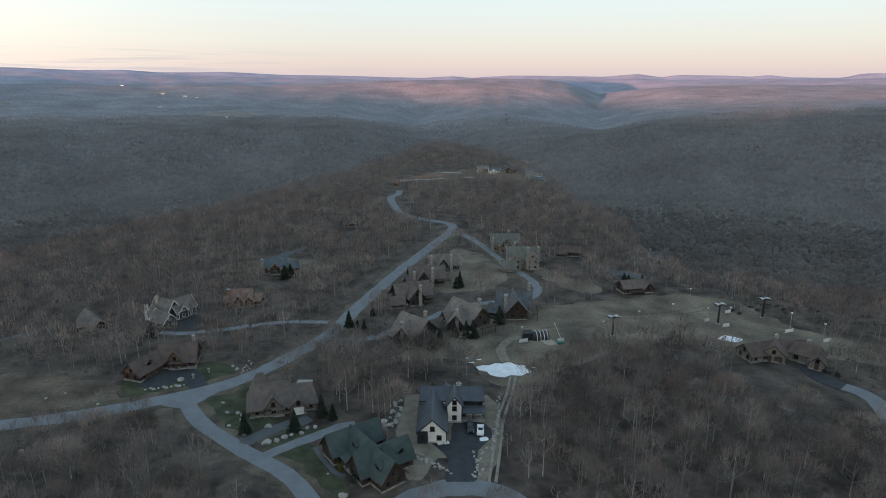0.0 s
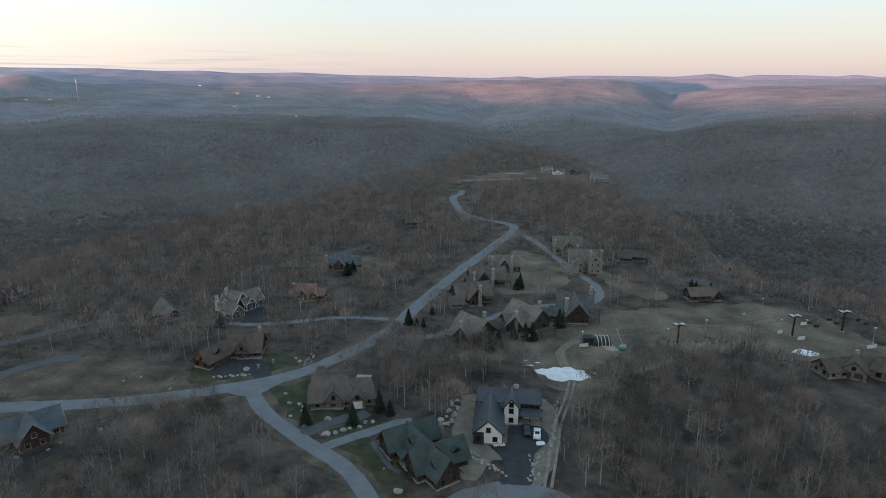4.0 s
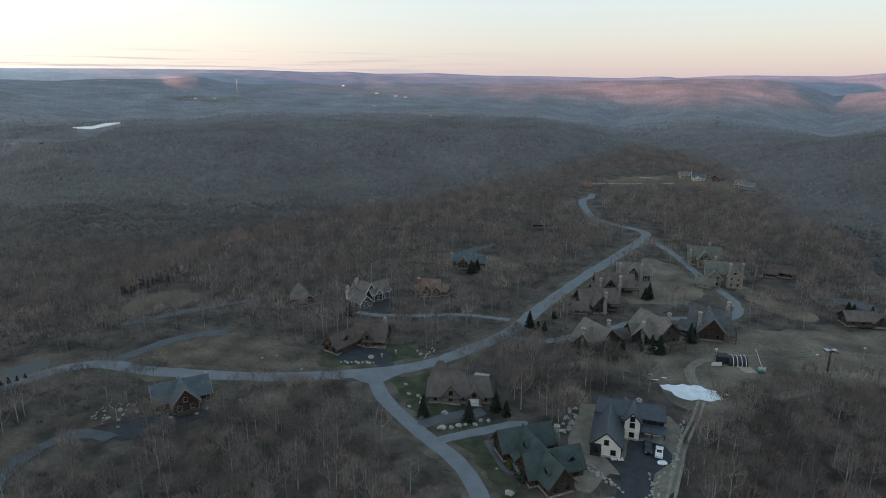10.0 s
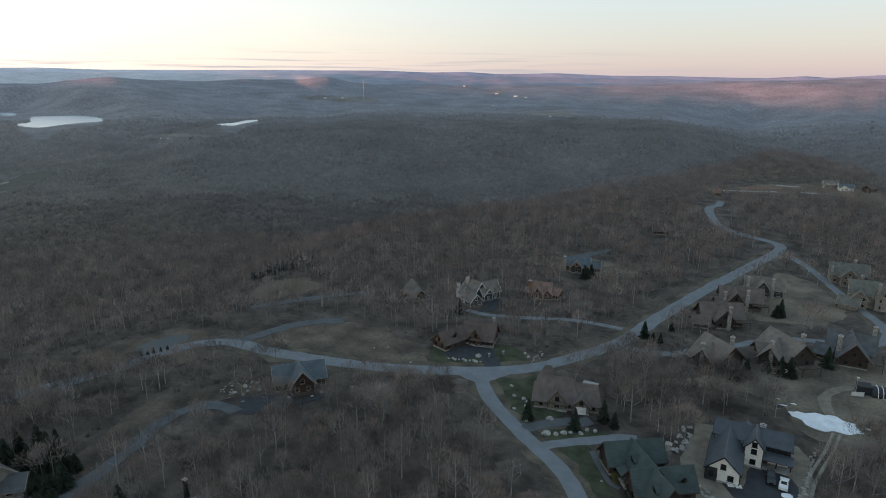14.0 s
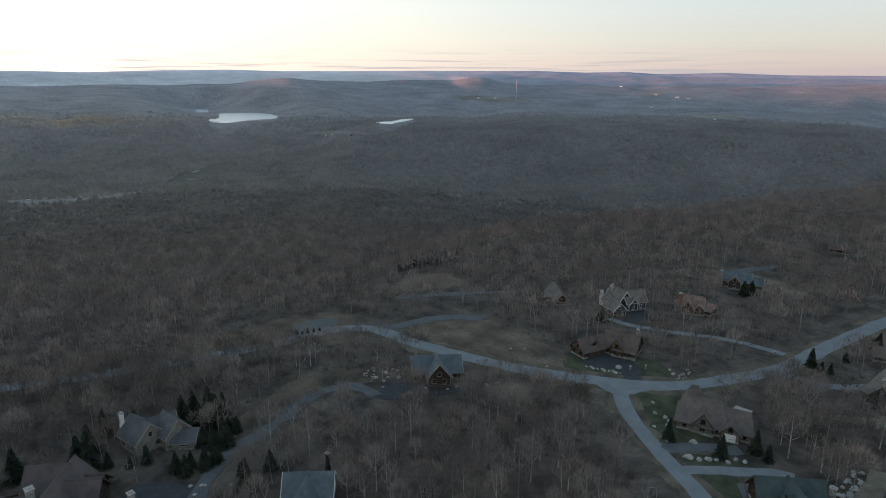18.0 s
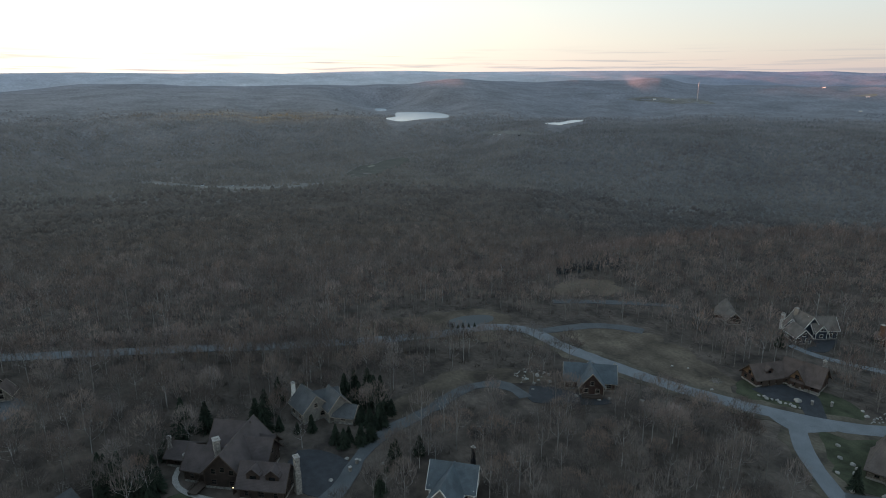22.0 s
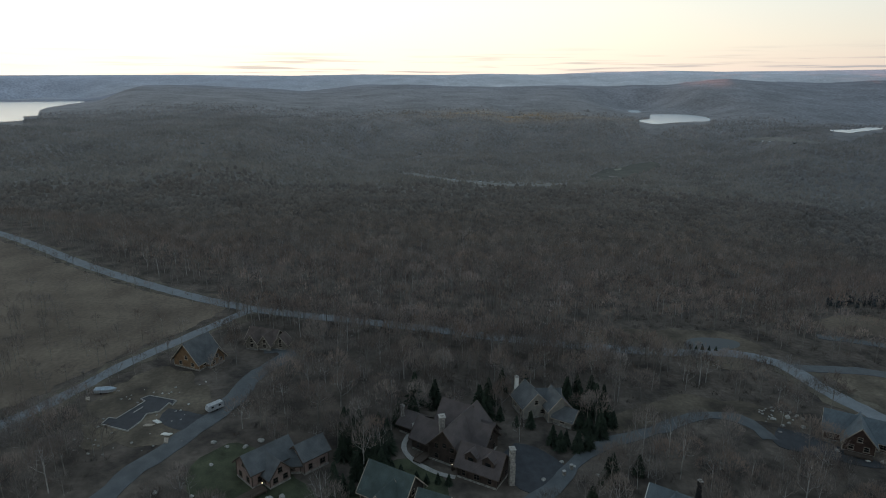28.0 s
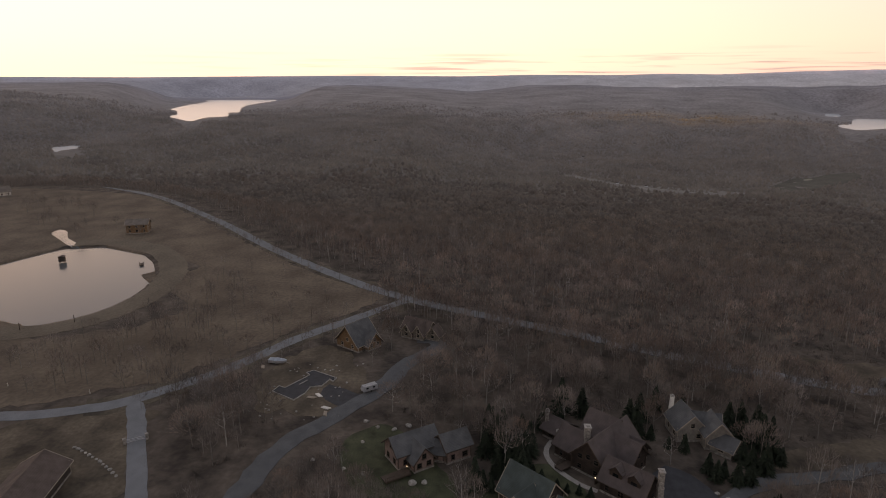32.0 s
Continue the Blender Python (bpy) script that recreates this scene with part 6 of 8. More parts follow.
NEAR = [bare_tree(13, 7, 620, 0.050, 4, 0.28, puff=0.72), bare_tree(14, 6, 480, 0.048, 4, 0.22, puff=0.55), bare_tree(12, 7, 660, 0.050, 4, 0.32, puff=0.75), bare_tree(15, 6, 460, 0.048, 4, 0.20, puff=0.5),
        bare_tree(10, 7, 620, 0.050, 4, 0.36, puff=0.75), bare_tree(13, 6, 300, 0.048, 4, 0.25, puff=0.4)]
def crown_mound(height, width, rings, sides, fuzz, low=0.35):
    """A far tree crown: an uneven, lumpy dome with a few sprays breaking its outline, on a short stem."""
    v, t = [(0, 0, height)], []
    for k in range(1, rings + 1):
        f = k / rings
        for i in range(sides):
            a = 2 * pi * (i + 0.5 * (k % 2)) / sides
            r = width / 2 * sin(f * pi * 0.52) * rng.uniform(0.85, 1.12)
            v.append((cos(a) * r, sin(a) * r, height * (low + (1 - low) * cos(f * pi * 0.52)) * rng.uniform(0.94, 1.05)))
    for i in range(sides):
        t.append((0, 1 + i, 1 + (i + 1) % sides))
        for k in range(rings - 1):
            p, q = 1 + k * sides, 1 + (k + 1) * sides
            j = (i + 1) % sides
            t += [(p + i, q + i, q + j), (p + i, q + j, p + j)]
    dome = (np.array(v), np.array(t))
    parts_ = [dome]
    if fuzz:
        w = np.sqrt(rng.uniform(0, 1, (fuzz, 1)))
        b = (np.array(v)[:1] * (1 - w) + np.array(v)[rng.integers(1, len(v), fuzz)] * w) * (0.97, 0.97, 0.95)
        d = b * (0.7, 0.7, 0) / (width / 2) + rng.normal(0, 0.3, (fuzz, 3)) + (0, 0, 0.8)
        parts_.append(sprays(b, b + d * (0.8 + 0.12 * width), 0.10 + 0.014 * width))
    stem = sprays(np.array([[0, 0, 0.0]]), np.array([[0.1, 0, height * 0.8]]), 0.2)
    return stem, pile(parts_)


MID = [bare_tree(13, 4, 118, 0.098, 3, 0.27, 0, 1.2, True, 0.72), bare_tree(14, 4, 106, 0.098, 3, 0.22, 0, 1.2, True, 0.72), bare_tree(11, 4, 118, 0.098, 3, 0.32, 0, 1.2, True, 0.72), bare_tree(13, 4, 60, 0.095, 3, 0.22, 0, 1.2, True, 0.5)]
CREST = [bare_tree(13, 2, 44, 0.17, 3, 0.28, 0, 1.2, True, 0.85), bare_tree(12, 2, 44, 0.17, 3, 0.32, 0, 1.2, True, 0.85), bare_tree(14, 3, 36, 0.16, 3, 0.24, 0, 1.2, True, 0.8)]
FAR = [crown_mound(9, 6.8, 2, 5, 10, 0.42), crown_mound(10, 6.2, 2, 5, 10, 0.4), crown_mound(8.4, 7.4, 2, 5, 10, 0.45), crown_mound(10, 5.6, 2, 5, 9, 0.4)]
# the farthest crowns show as soft caps alone
VFAR = [crown_mound(h, w, 1, 5, 0, 0.35)[1:] for h, w in ((8, 8.4), (9, 7.6), (7.4, 9.0), (9.4, 7.0))]

# the nearest trees, each a thing of its own
nx, ny = scatter(108, 200, 5.1)
keep = rng.uniform(size=len(nx)) < np.where(nx < -125 - 0 * ny, 0.75, 1.0)
nx, ny = nx[keep], ny[keep]
order = np.argsort(np.hypot(nx, ny))
single, rest = order[:290], order[290:]
PROTO = []
for i, (wood, twigs) in enumerate(NEAR):
    pale = i in (3, 5)
    tn = np.ones((len(twigs[0]), 4))
    tn[:, :3] = ((1.35, 1.18, 1.08), (1.5, 1.42, 1.36), (0.8, 0.75, 0.72), (1.8, 1.62, 1.52), (2.1, 1.62, 1.38), (1.1, 1.05, 1.0))[i]
    PROTO.append((big_mesh("trunk", *wood, M["birch" if pale else "bark"]), big_mesh("crown", *twigs, M["fine_twig"], tn), pale))
for j, i in enumerate(single):
    tr, cr, pale = PROTO[int(rng.integers(0, len(PROTO)))]
    s = rng.uniform(0.55, 1.0)
    x, y = float(nx[i]), float(ny[i])
    t = new("bare_tree")
    t.matrix_world = pose(x, y, gz(x, y) - 0.2, 0, 0, rng.uniform(0, 360)) @ Matrix.Diagonal((s, s, s * rng.uniform(0.9, 1.12), 1))
    tagged(t, "pale-barked leafless birch on leaf litter" if pale else "grey-brown leafless tree on leaf litter", "tree", "bare trees of the near wood")
    part("trunk", tr, t)
    part("crown", cr, t)
white = rng.uniform(size=len(rest)) < 0.3
grove("near_wood", nx[rest][~white], ny[rest][~white], NEAR, 0.64, 1.06, "leafless grey-brown trees of the near wood", [("near_wood", M["bark"]), ("near_wood_twigs", M["fine_twig"])], vary=2.2, hue=(1.42, 1.26, 1.18))
grove("near_birches", nx[rest][white], ny[rest][white], NEAR, 0.6, 1.0, "pale-stemmed birches of the near wood", [("near_birches", M["birch"]), ("near_birch_twigs", M["fine_twig"])], vary=1.5, hue=(1.5, 1.3, 1.2))
def wood_haze_hue(x, y):
    """Brown on the ridge, greyer down in the valleys, with haze painted into the colour out on the plain."""
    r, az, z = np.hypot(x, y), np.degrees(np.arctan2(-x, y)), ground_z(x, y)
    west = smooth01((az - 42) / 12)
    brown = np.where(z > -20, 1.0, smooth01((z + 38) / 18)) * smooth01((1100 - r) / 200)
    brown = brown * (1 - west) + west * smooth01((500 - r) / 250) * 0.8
    return land_haze_hue(x, y) * (1 - brown[:, None]) + np.array([1.36, 1.20, 1.14])[None] * brown[:, None]


def fade(x, y, r0, r1, out):
    """Thins places from one distance to another, so that two kinds of wood mingle."""
    f = smooth01((np.hypot(x, y) - r0) / (r1 - r0))
    k = rng.uniform(size=len(x)) < (1 - f if out else f)
    return x[k], y[k]


mx, my = fade(*scatter(200, 560, 5.3), 420, 560, True)
# a close row of trees on the near side of the western road
row = line[wooded][::1]
rr = np.linalg.norm(row, axis=1)[:, None]
row = np.concatenate([row * (1 - d / rr) + rng.normal(0, 0.9, row.shape) for d in (5.5, 8.5, 12)])
mx, my = np.concatenate([mx, row[:, 0]]), np.concatenate([my, row[:, 1]])
pale = rng.uniform(size=len(mx)) < 0.12
grove("ridge_wood", mx[~pale], my[~pale], MID, 0.62, 0.98, "leafless brown trees along the ridge", [("ridge_wood", M["bark"]), ("ridge_wood_twigs", M["fine_twig"])], vary=2.0, hue=wood_haze_hue(mx[~pale], my[~pale]) * (1.28, 1.21, 1.18))
grove("birch_wood", mx[pale], my[pale], MID, 0.65, 1.0, "pale-stemmed birches along the ridge", [("birch_wood", M["birch"]), ("birch_wood_twigs", M["fine_twig"])], vary=1.1, hue=wood_haze_hue(mx[pale], my[pale]) * (1.4, 1.33, 1.3))


fx, fy = fade(*fade(*scatter(420, 1000, 6.3), 420, 560, False), 850, 1000, True)
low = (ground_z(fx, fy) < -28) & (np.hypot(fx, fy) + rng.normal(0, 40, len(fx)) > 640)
grove("crest_wood", fx[~low], fy[~low], CREST, 0.62, 0.95, "leafless brown woods on the ridge crest", [("crest_wood", M["bark"]), ("crest_wood_twigs", M["fine_twig"])], vary=1.6, hue=wood_haze_hue(fx[~low], fy[~low]) * (1.26, 1.19, 1.16))
grove("slope_wood", fx[low], fy[low], FAR, 0.8, 1.2, "dark leafless woods on the valley slopes", [("slope_wood", M["bark"]), ("slope_wood_twigs", M["fine_twig"])], sink=5.2, vary=0.35, smooth=True, hue=wood_haze_hue(fx[low], fy[low]) * 0.79)
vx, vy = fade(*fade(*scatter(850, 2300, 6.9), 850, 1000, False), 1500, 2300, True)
# these crowns carry the ground's painted haze too
grove("valley_wood", vx, vy, VFAR, 0.75, 1.2, "distant leafless woods across the valley", [("valley_wood", M["twig"])], sink=4.3, vary=0.22, smooth=True, hue=land_haze_hue(vx, vy) * 0.86)


def pine_model(h, n):
    a, z = rng.uniform(0, 2 * pi, n), rng.uniform(0.12, 0.95, n)
    rad = (1 - z) * 0.24 * h + 0.2
    b = np.column_stack([np.zeros(n), np.zeros(n), z * h])
    tip = np.column_stack([np.cos(a) * rad, np.sin(a) * rad, z * h - 0.08 * h * (1 - z)])
    return sprays(np.array([[0, 0, 0.0]]), np.array([[0, 0, h]]), 0.2), sprays(b, tip, 0.09 * h * (1.15 - z))


PINES = [pine_model(11, 46), pine_model(13, 50), pine_model(9, 42)]
x, y = scatter(1900, 2950, 8.0, 15, 28)
k = in_poly(x, y, np.array([(-935, 2094), (-745, 2185), (-703, 2362), (-782, 2346), (-971, 2225)]))
x2, y2 = scatter(280, 350, 4.0, 38, 56)
k2 = in_poly(x2, y2, np.array([(-214, 206), (-198, 226), (-204, 240), (-236, 236), (-228, 212)]))
M["far_pine"] = material("far_evergreens", (0.062, 0.072, 0.078), 0.95, 0.2, 0.02, 0.2, 0.0)
grove("far_pine_belt", x[k], y[k], PINES, 0.4, 0.6, "dark evergreen belt out on the plain", [("far_pine_belt", M["bark"]), ("far_pine_needles", M["far_pine"])], sink=3)
grove("pine_belt", x2[k2], y2[k2], PINES, 0.4, 0.65, "dark evergreens among the bare trees", [("pine_belt", M["bark"]), ("pine_belt_needles", M["far_pine"])])

# young trees dotted over the western field and along its roads
fa, fb = rng.uniform(size=260), rng.uniform(size=260)
px = np.concatenate([-150 - 95 * fa[:120], -155 - 150 * fa[120:180], -250 - 190 * fa[180:]])
py = np.concatenate([-70 - 62 * fb[:120] - 0.35 * 95 * (1 - fa[:120]), -95 - 150 * fb[120:180], -110 - 210 * fa[180:] - 60 * fb[180:]])
wet = np.hypot(((px + 259) * 0.866 + (py + 203) * 0.5) / 84, ((py + 203) * 0.866 - (px + 259) * 0.5) / 62) < 1
road = np.min([np.min(np.hypot(px[:, None] - c[None, :, 0], py[:, None] - c[None, :, 1]), axis=1) for c, w in OPEN_LINES[:12]], axis=0) < 5
px, py = px[~wet & ~road], py[~wet & ~road]
rows = []
for c in (spline([(-246, -37), (-274, -74), (-321, -124), (-389, -188), (-466, -271)], 6.0), spline([(-153, -103), (-174, -85), (-200, -70), (-224, -52), (-245, -36)], 5.0)):
    d = np.gradient(c, axis=0)
    d /= np.linalg.norm(d, axis=1)[:, None]
    side = np.stack([-d[:, 1], d[:, 0]], 1)
    rows += [c + side * q + rng.normal(0, 0.9, c.shape) for q in (-7, 7)]
rows = np.concatenate(rows)
rows = rows[rng.uniform(size=len(rows)) < 0.75]
px, py = np.concatenate([px, rows[:, 0]]), np.concatenate([py, rows[:, 1]])
grove("field_trees", px, py, MID, 0.4, 0.78, "small bare trees dotted over the bare field", [("field_trees", M["bark"]), ("field_trees_twigs", M["fine_twig"])], hue=(1.35, 1.2, 1.12))

# undergrowth: low bare brush over the wooded ground
n = 14
a = rng.uniform(0, 2 * pi, n)
BRUSH = []
for k in range(3):
    b = np.column_stack([rng.normal(0, 0.5, n), rng.normal(0, 0.5, n), np.zeros(n)])
    d = np.column_stack([rng.normal(0, 0.5, n), rng.normal(0, 0.5, n), rng.uniform(0.5, 1.5, n)])
    BRUSH.append((sprays(b[:1], b[:1] + d[:1], 0.05), sprays(b, b + d, 0.07)))
ux, uy = scatter(108, 380, 4.6)
grove("undergrowth", ux, uy, BRUSH, 0.6, 1.5, "low bare brush on the wood's floor", [("undergrowth", M["bark"]), ("undergrowth_twigs", M["fine_twig"])], hue=(0.72, 0.66, 0.62), sink=0.05)

# ---- conifers ----


def conifer_model(height, n):
    trunk = rod((0, 0, 0), (0, 0, height * 0.95), 0.16, 0.03, 5)
    z = rng.uniform(0.05, 0.97, n) ** 0.85
    a = rng.uniform(0, 2 * pi, n)
    ln = height * 0.39 * (1 - z) * rng.uniform(0.75, 1.15, n) + 0.15
    base = np.column_stack([np.cos(a) * 0.1, np.sin(a) * 0.1, z * height])
    tip = base + np.column_stack([np.cos(a) * ln, np.sin(a) * ln, -0.28 * ln + rng.normal(0, 0.1, n)])
    leaf = sprays(base, tip, 0.25 + 0.20 * (1 - z) * height / 8)
    return trunk, leaf


CON = []
for h in (7.0, 8.5, 6.0):
    tk, lf = conifer_model(h, 560)
    CON.append((big_mesh("trunk", *tk, M["bark"]), big_mesh("foliage", *lf, M["needle"])))


def conifer(x, y, s):
    tk, lf = CON[int(rng.integers(0, 3))]
    t = new("conifer")
    t.matrix_world = pose(x, y, gz(x, y) - 0.1, 0, 0, rng.uniform(0, 360)) @ Matrix.Diagonal((s, s, s * rng.uniform(0.9, 1.15), 1))
    tagged(t, "dark green conifer with branches to the ground", "tree", "conifers round the houses")
    part("trunk", tk, t)
    part("foliage", lf, t)


CONIFERS = [(-51.8, 143.5, .7), (-39.1, 144.8, .75), (-33.4, 152.5, .7), (-30, 150.6, .75), (-74.1, 275, 1.1), (-72, 278, 1.2), (-35.3, 216.5, .8), (-32, 215.4, .6), (-29.4, 214.8, .6), (-27.7, 228.5, .7),
            (6.1, 262.6, 1), (7.6, 264, .8), (8.4, 206.6, .9), (-3.7, 196, 1.0), (21.6, 220.6, .9), (4.4, 208, .9), (-105.4, 206.6, .9), (81.6, 264.6, .8), (84.0, 266.0, .9), (91.0, 268.0, .7), (-1, 200, .8), (11, 207, .9)]
for c in CONIFERS:
    conifer(*c)
CONIFERS2 = [(-156.9, 64.7, .9), (-153.8, 66.5, 1), (-148.9, 68.6, 1.1), (-143.6, 70, 1), (-139.6, 69, .9), (-137.3, 61, .9), (-134.6, 62.2, 1), (-129.2, 52.4, .7), (-131, 54.6, .7), (-161.5, 46, .8), (-157, 40.6, .9), (-145.6, 41.2, .7), (-141.8, 44.7, .6), (-140.6, 48.3, .6), (-116.4, 60.4, .8),
             (-131, 4.7, 1), (-128.7, 6.4, 1), (-131.4, 8.4, .9), (-134.2, -1.3, 1.1), (-135.6, 9.6, 1), (-136.2, 5.6, 1), (-122.6, 15, .4), (-114.6, 58.4, .9), (-116.4, 67, .8), (-132.8, 64.6, 1.1), (-128, 56.6, 1), (-128.4, 59.6, .9), (-136, 66, 1), (-132, 51.4, .8), (-146.6, 64.8, 1.2), (-143, 67.6, 1.1), (-150.6, 62, 1), (-154, 40, 1), (-151, 36.6, 1.2),
             (-147, 37.6, 1), (-155.6, 24.8, 1.2), (-158, 19.4, 1.2), (-151, 18, 1.1), (-148, 14, 1.1), (-144, 8, 1.2), (-141, 3, 1.2), (-138, 0, 1.1), (-134, 6.6, 1.1), (-131, 2, 1), (-128, 5.6, .9), (-126, 1.6, 1)]
for c in CONIFERS2:
    conifer(*c)
for k in range(26):                                         # the dark belt between the gabled house and the lodge
    conifer(-121 - 26 * (k * 0.618 % 1) + rng.uniform(-1, 1), -4 + 13 * (k * 0.381 % 1) + 2.5 * (k * 0.618 % 1) + rng.uniform(-1, 1), rng.uniform(0.7, 1.15))
for k in range(9):
    conifer(-124 + 2.3 * (k % 3) - 0.6 * k, -3.4 + 1.9 * k, 0.55 + 0.06 * (k * 5 % 4))
for c in ((-123.6, 15.4, .35), (-121.6, 17.4, .4), (-121.2, 20, .4), (-120.2, 22.4, .4), (-157, 52, 1.1), (-137, 70, .9), (-108, 52, 0.9), (-180.4, 118.6, .3), (-179.1, 120.2, .28), (-178.4, 122, .32), (-177.5, 124.1, .3), (-176.7, 126.1, .3), (-184, 103, .35)):
    conifer(*c)

# ---- boulders ----


def boulder_mesh(seed):
    bm = bmesh.new()
    bmesh.ops.create_icosphere(bm, subdivisions=2, radius=0.5)
    r = random.Random(seed)
    cuts = [Vector((r.uniform(-1, 1), r.uniform(-1, 1), r.uniform(-0.4, 1))).normalized() for _ in range(7)]
    for v in bm.verts:
        for c in cuts:
            d = v.co.dot(c)
            if d > 0.33:
                v.co -= c * (d - 0.33) * 0.85
        v.co += Vector((r.uniform(-1, 1), r.uniform(-1, 1), r.uniform(-1, 1))) * 0.025
        v.co.z *= 0.75
    me = bpy.data.meshes.new("boulder")
    bm.to_mesh(me)
    me.materials.append(M["boulder"])
    return me


ROCKS = [boulder_mesh(s) for s in range(5)]


def boulder(x, y, s):
    o = new("boulder", ROCKS[int(rng.integers(0, 5))])
    o.matrix_world = pose(x, y, gz(x, y) + 0.16 * s, 0, 0, rng.uniform(0, 360)) @ Matrix.Diagonal((s * rng.uniform(0.9, 1.4), s, s * rng.uniform(0.7, 1), 1))
    tagged(o, "pale grey boulder lying on the ground", "boulder", "landscaping boulders")


for x, y, s in ((-63, 159, 1.4), (-51.9, 142.6, 1.6), (-44.9, 138.8, 2.4), (-42.6, 140, 1.6), (-40.9, 141.6, 1.7), (-39.4, 142.6, 1.3), (-37, 143.4, 1.5), (-46.6, 146.6, 2.0), (-66, 180.8, 1.5), (-68, 183, 1.1),
                (-80.9, 173.2, 2.4), (-57.2, 147, 1.2), (-54.6, 150, 1.6), (-55.4, 152.4, 1.5), (-57, 153.6, 1.4), (-60, 154, 1.4), (-36, 146, 1.4), (-34, 146.6, 1.3), (-22.1, 117.9, 2.2), (-27.0, 126.2, 0.7)):
    boulder(x, y, s)
for k in range(10):
    boulder(-89 + 1.15 * k, 167.0 + 0.32 * k + 0.5 * sin(k * 2.1), 0.9 + 0.5 * (k * 7 % 3) / 2)
for k in range(26):                                         # dry wall west of the white house
    boulder(-14.6 + 3.0 * rng.uniform(), 147 + 14 * k / 26, rng.uniform(0.7, 1.5))
for k in range(24):                                         # stones along the wheel tracks
    boulder(16.6 - 0.16 * k + rng.uniform(-0.6, 0.6), 163 - 1.15 * k, rng.uniform(0.6, 1.2))
for k in range(16):
    boulder(-9.6 + 0.62 * k + rng.uniform(-0.5, 0.5), 135.6 - 0.5 * k + rng.uniform(-0.5, 0.5), rng.uniform(0.6, 1.1))
for k in range(14):
    boulder(10.5 - 0.2 * k + rng.uniform(-1.4, 1.4), 137 - 0.9 * k, rng.uniform(0.5, 1.1))
for x, y, s in ((-147, -33.8, 1.5), (-144.4, -30.2, 1.3), (-124.2, -29.6, 1.5), (-122.2, -15, 1.7), (-121.6, -17.6, 2.2), (-125.6, -34.8, 1.2), (-128.4, -43, 1.2), (-137.2, -32.6, 1.2), (-143.6, -25.6, 1.7), (-146, -22, 1.6), (-132.8, 66, 1.3), (-118.2, 44.4, 1.2),
                (-117.6, 57.4, 1.3), (-124.2, 51, 1.0), (-122, 53.4, 1.0), (-133.4, 119.8, 1.6), (-129.8, 115.4, 1.3), (-133.4, 115, 1.4), (-132, 123.2, 1.3), (-117.2, 120.8, 1.4), (-111, 128, 1.2), (-112, 125, 1.2), (-115.4, 161.6, .9), (-111.6, 164.6, .9), (-98.6, 158.4, .9),
                (-130.6, 118, 1.2), (-128.2, 120.2, 1.4), (-127.2, 112.6, 1.0)):
    boulder(x, y, s)
for k in range(13):                                         # curved row of stones by the barn
    boulder(-128 + 0.6 * k + 0.02 * k * k, -104.4 + 1.45 * k, rng.uniform(0.8, 1.3))
for k in range(46):
    boulder(-146 - 38 * rng.uniform(), -42 - 28 * rng.uniform(), rng.uniform(0.3, 0.9))
for k in range(22):
    boulder(-132 - 8 * rng.uniform(), 112 + 12 * rng.uniform(), rng.uniform(0.4, 0.9))
for k in range(14):
    boulder(-64 + 2.0 * rng.uniform() - 0.5 * k * 0.1, 178 + 0.7 * k, rng.uniform(0.4, 0.9))

for k in range(20):
    boulder(-178 - 7 * rng.uniform(), 98 + 10 * rng.uniform(), rng.uniform(0.5, 1.2))

# ---- cars ----


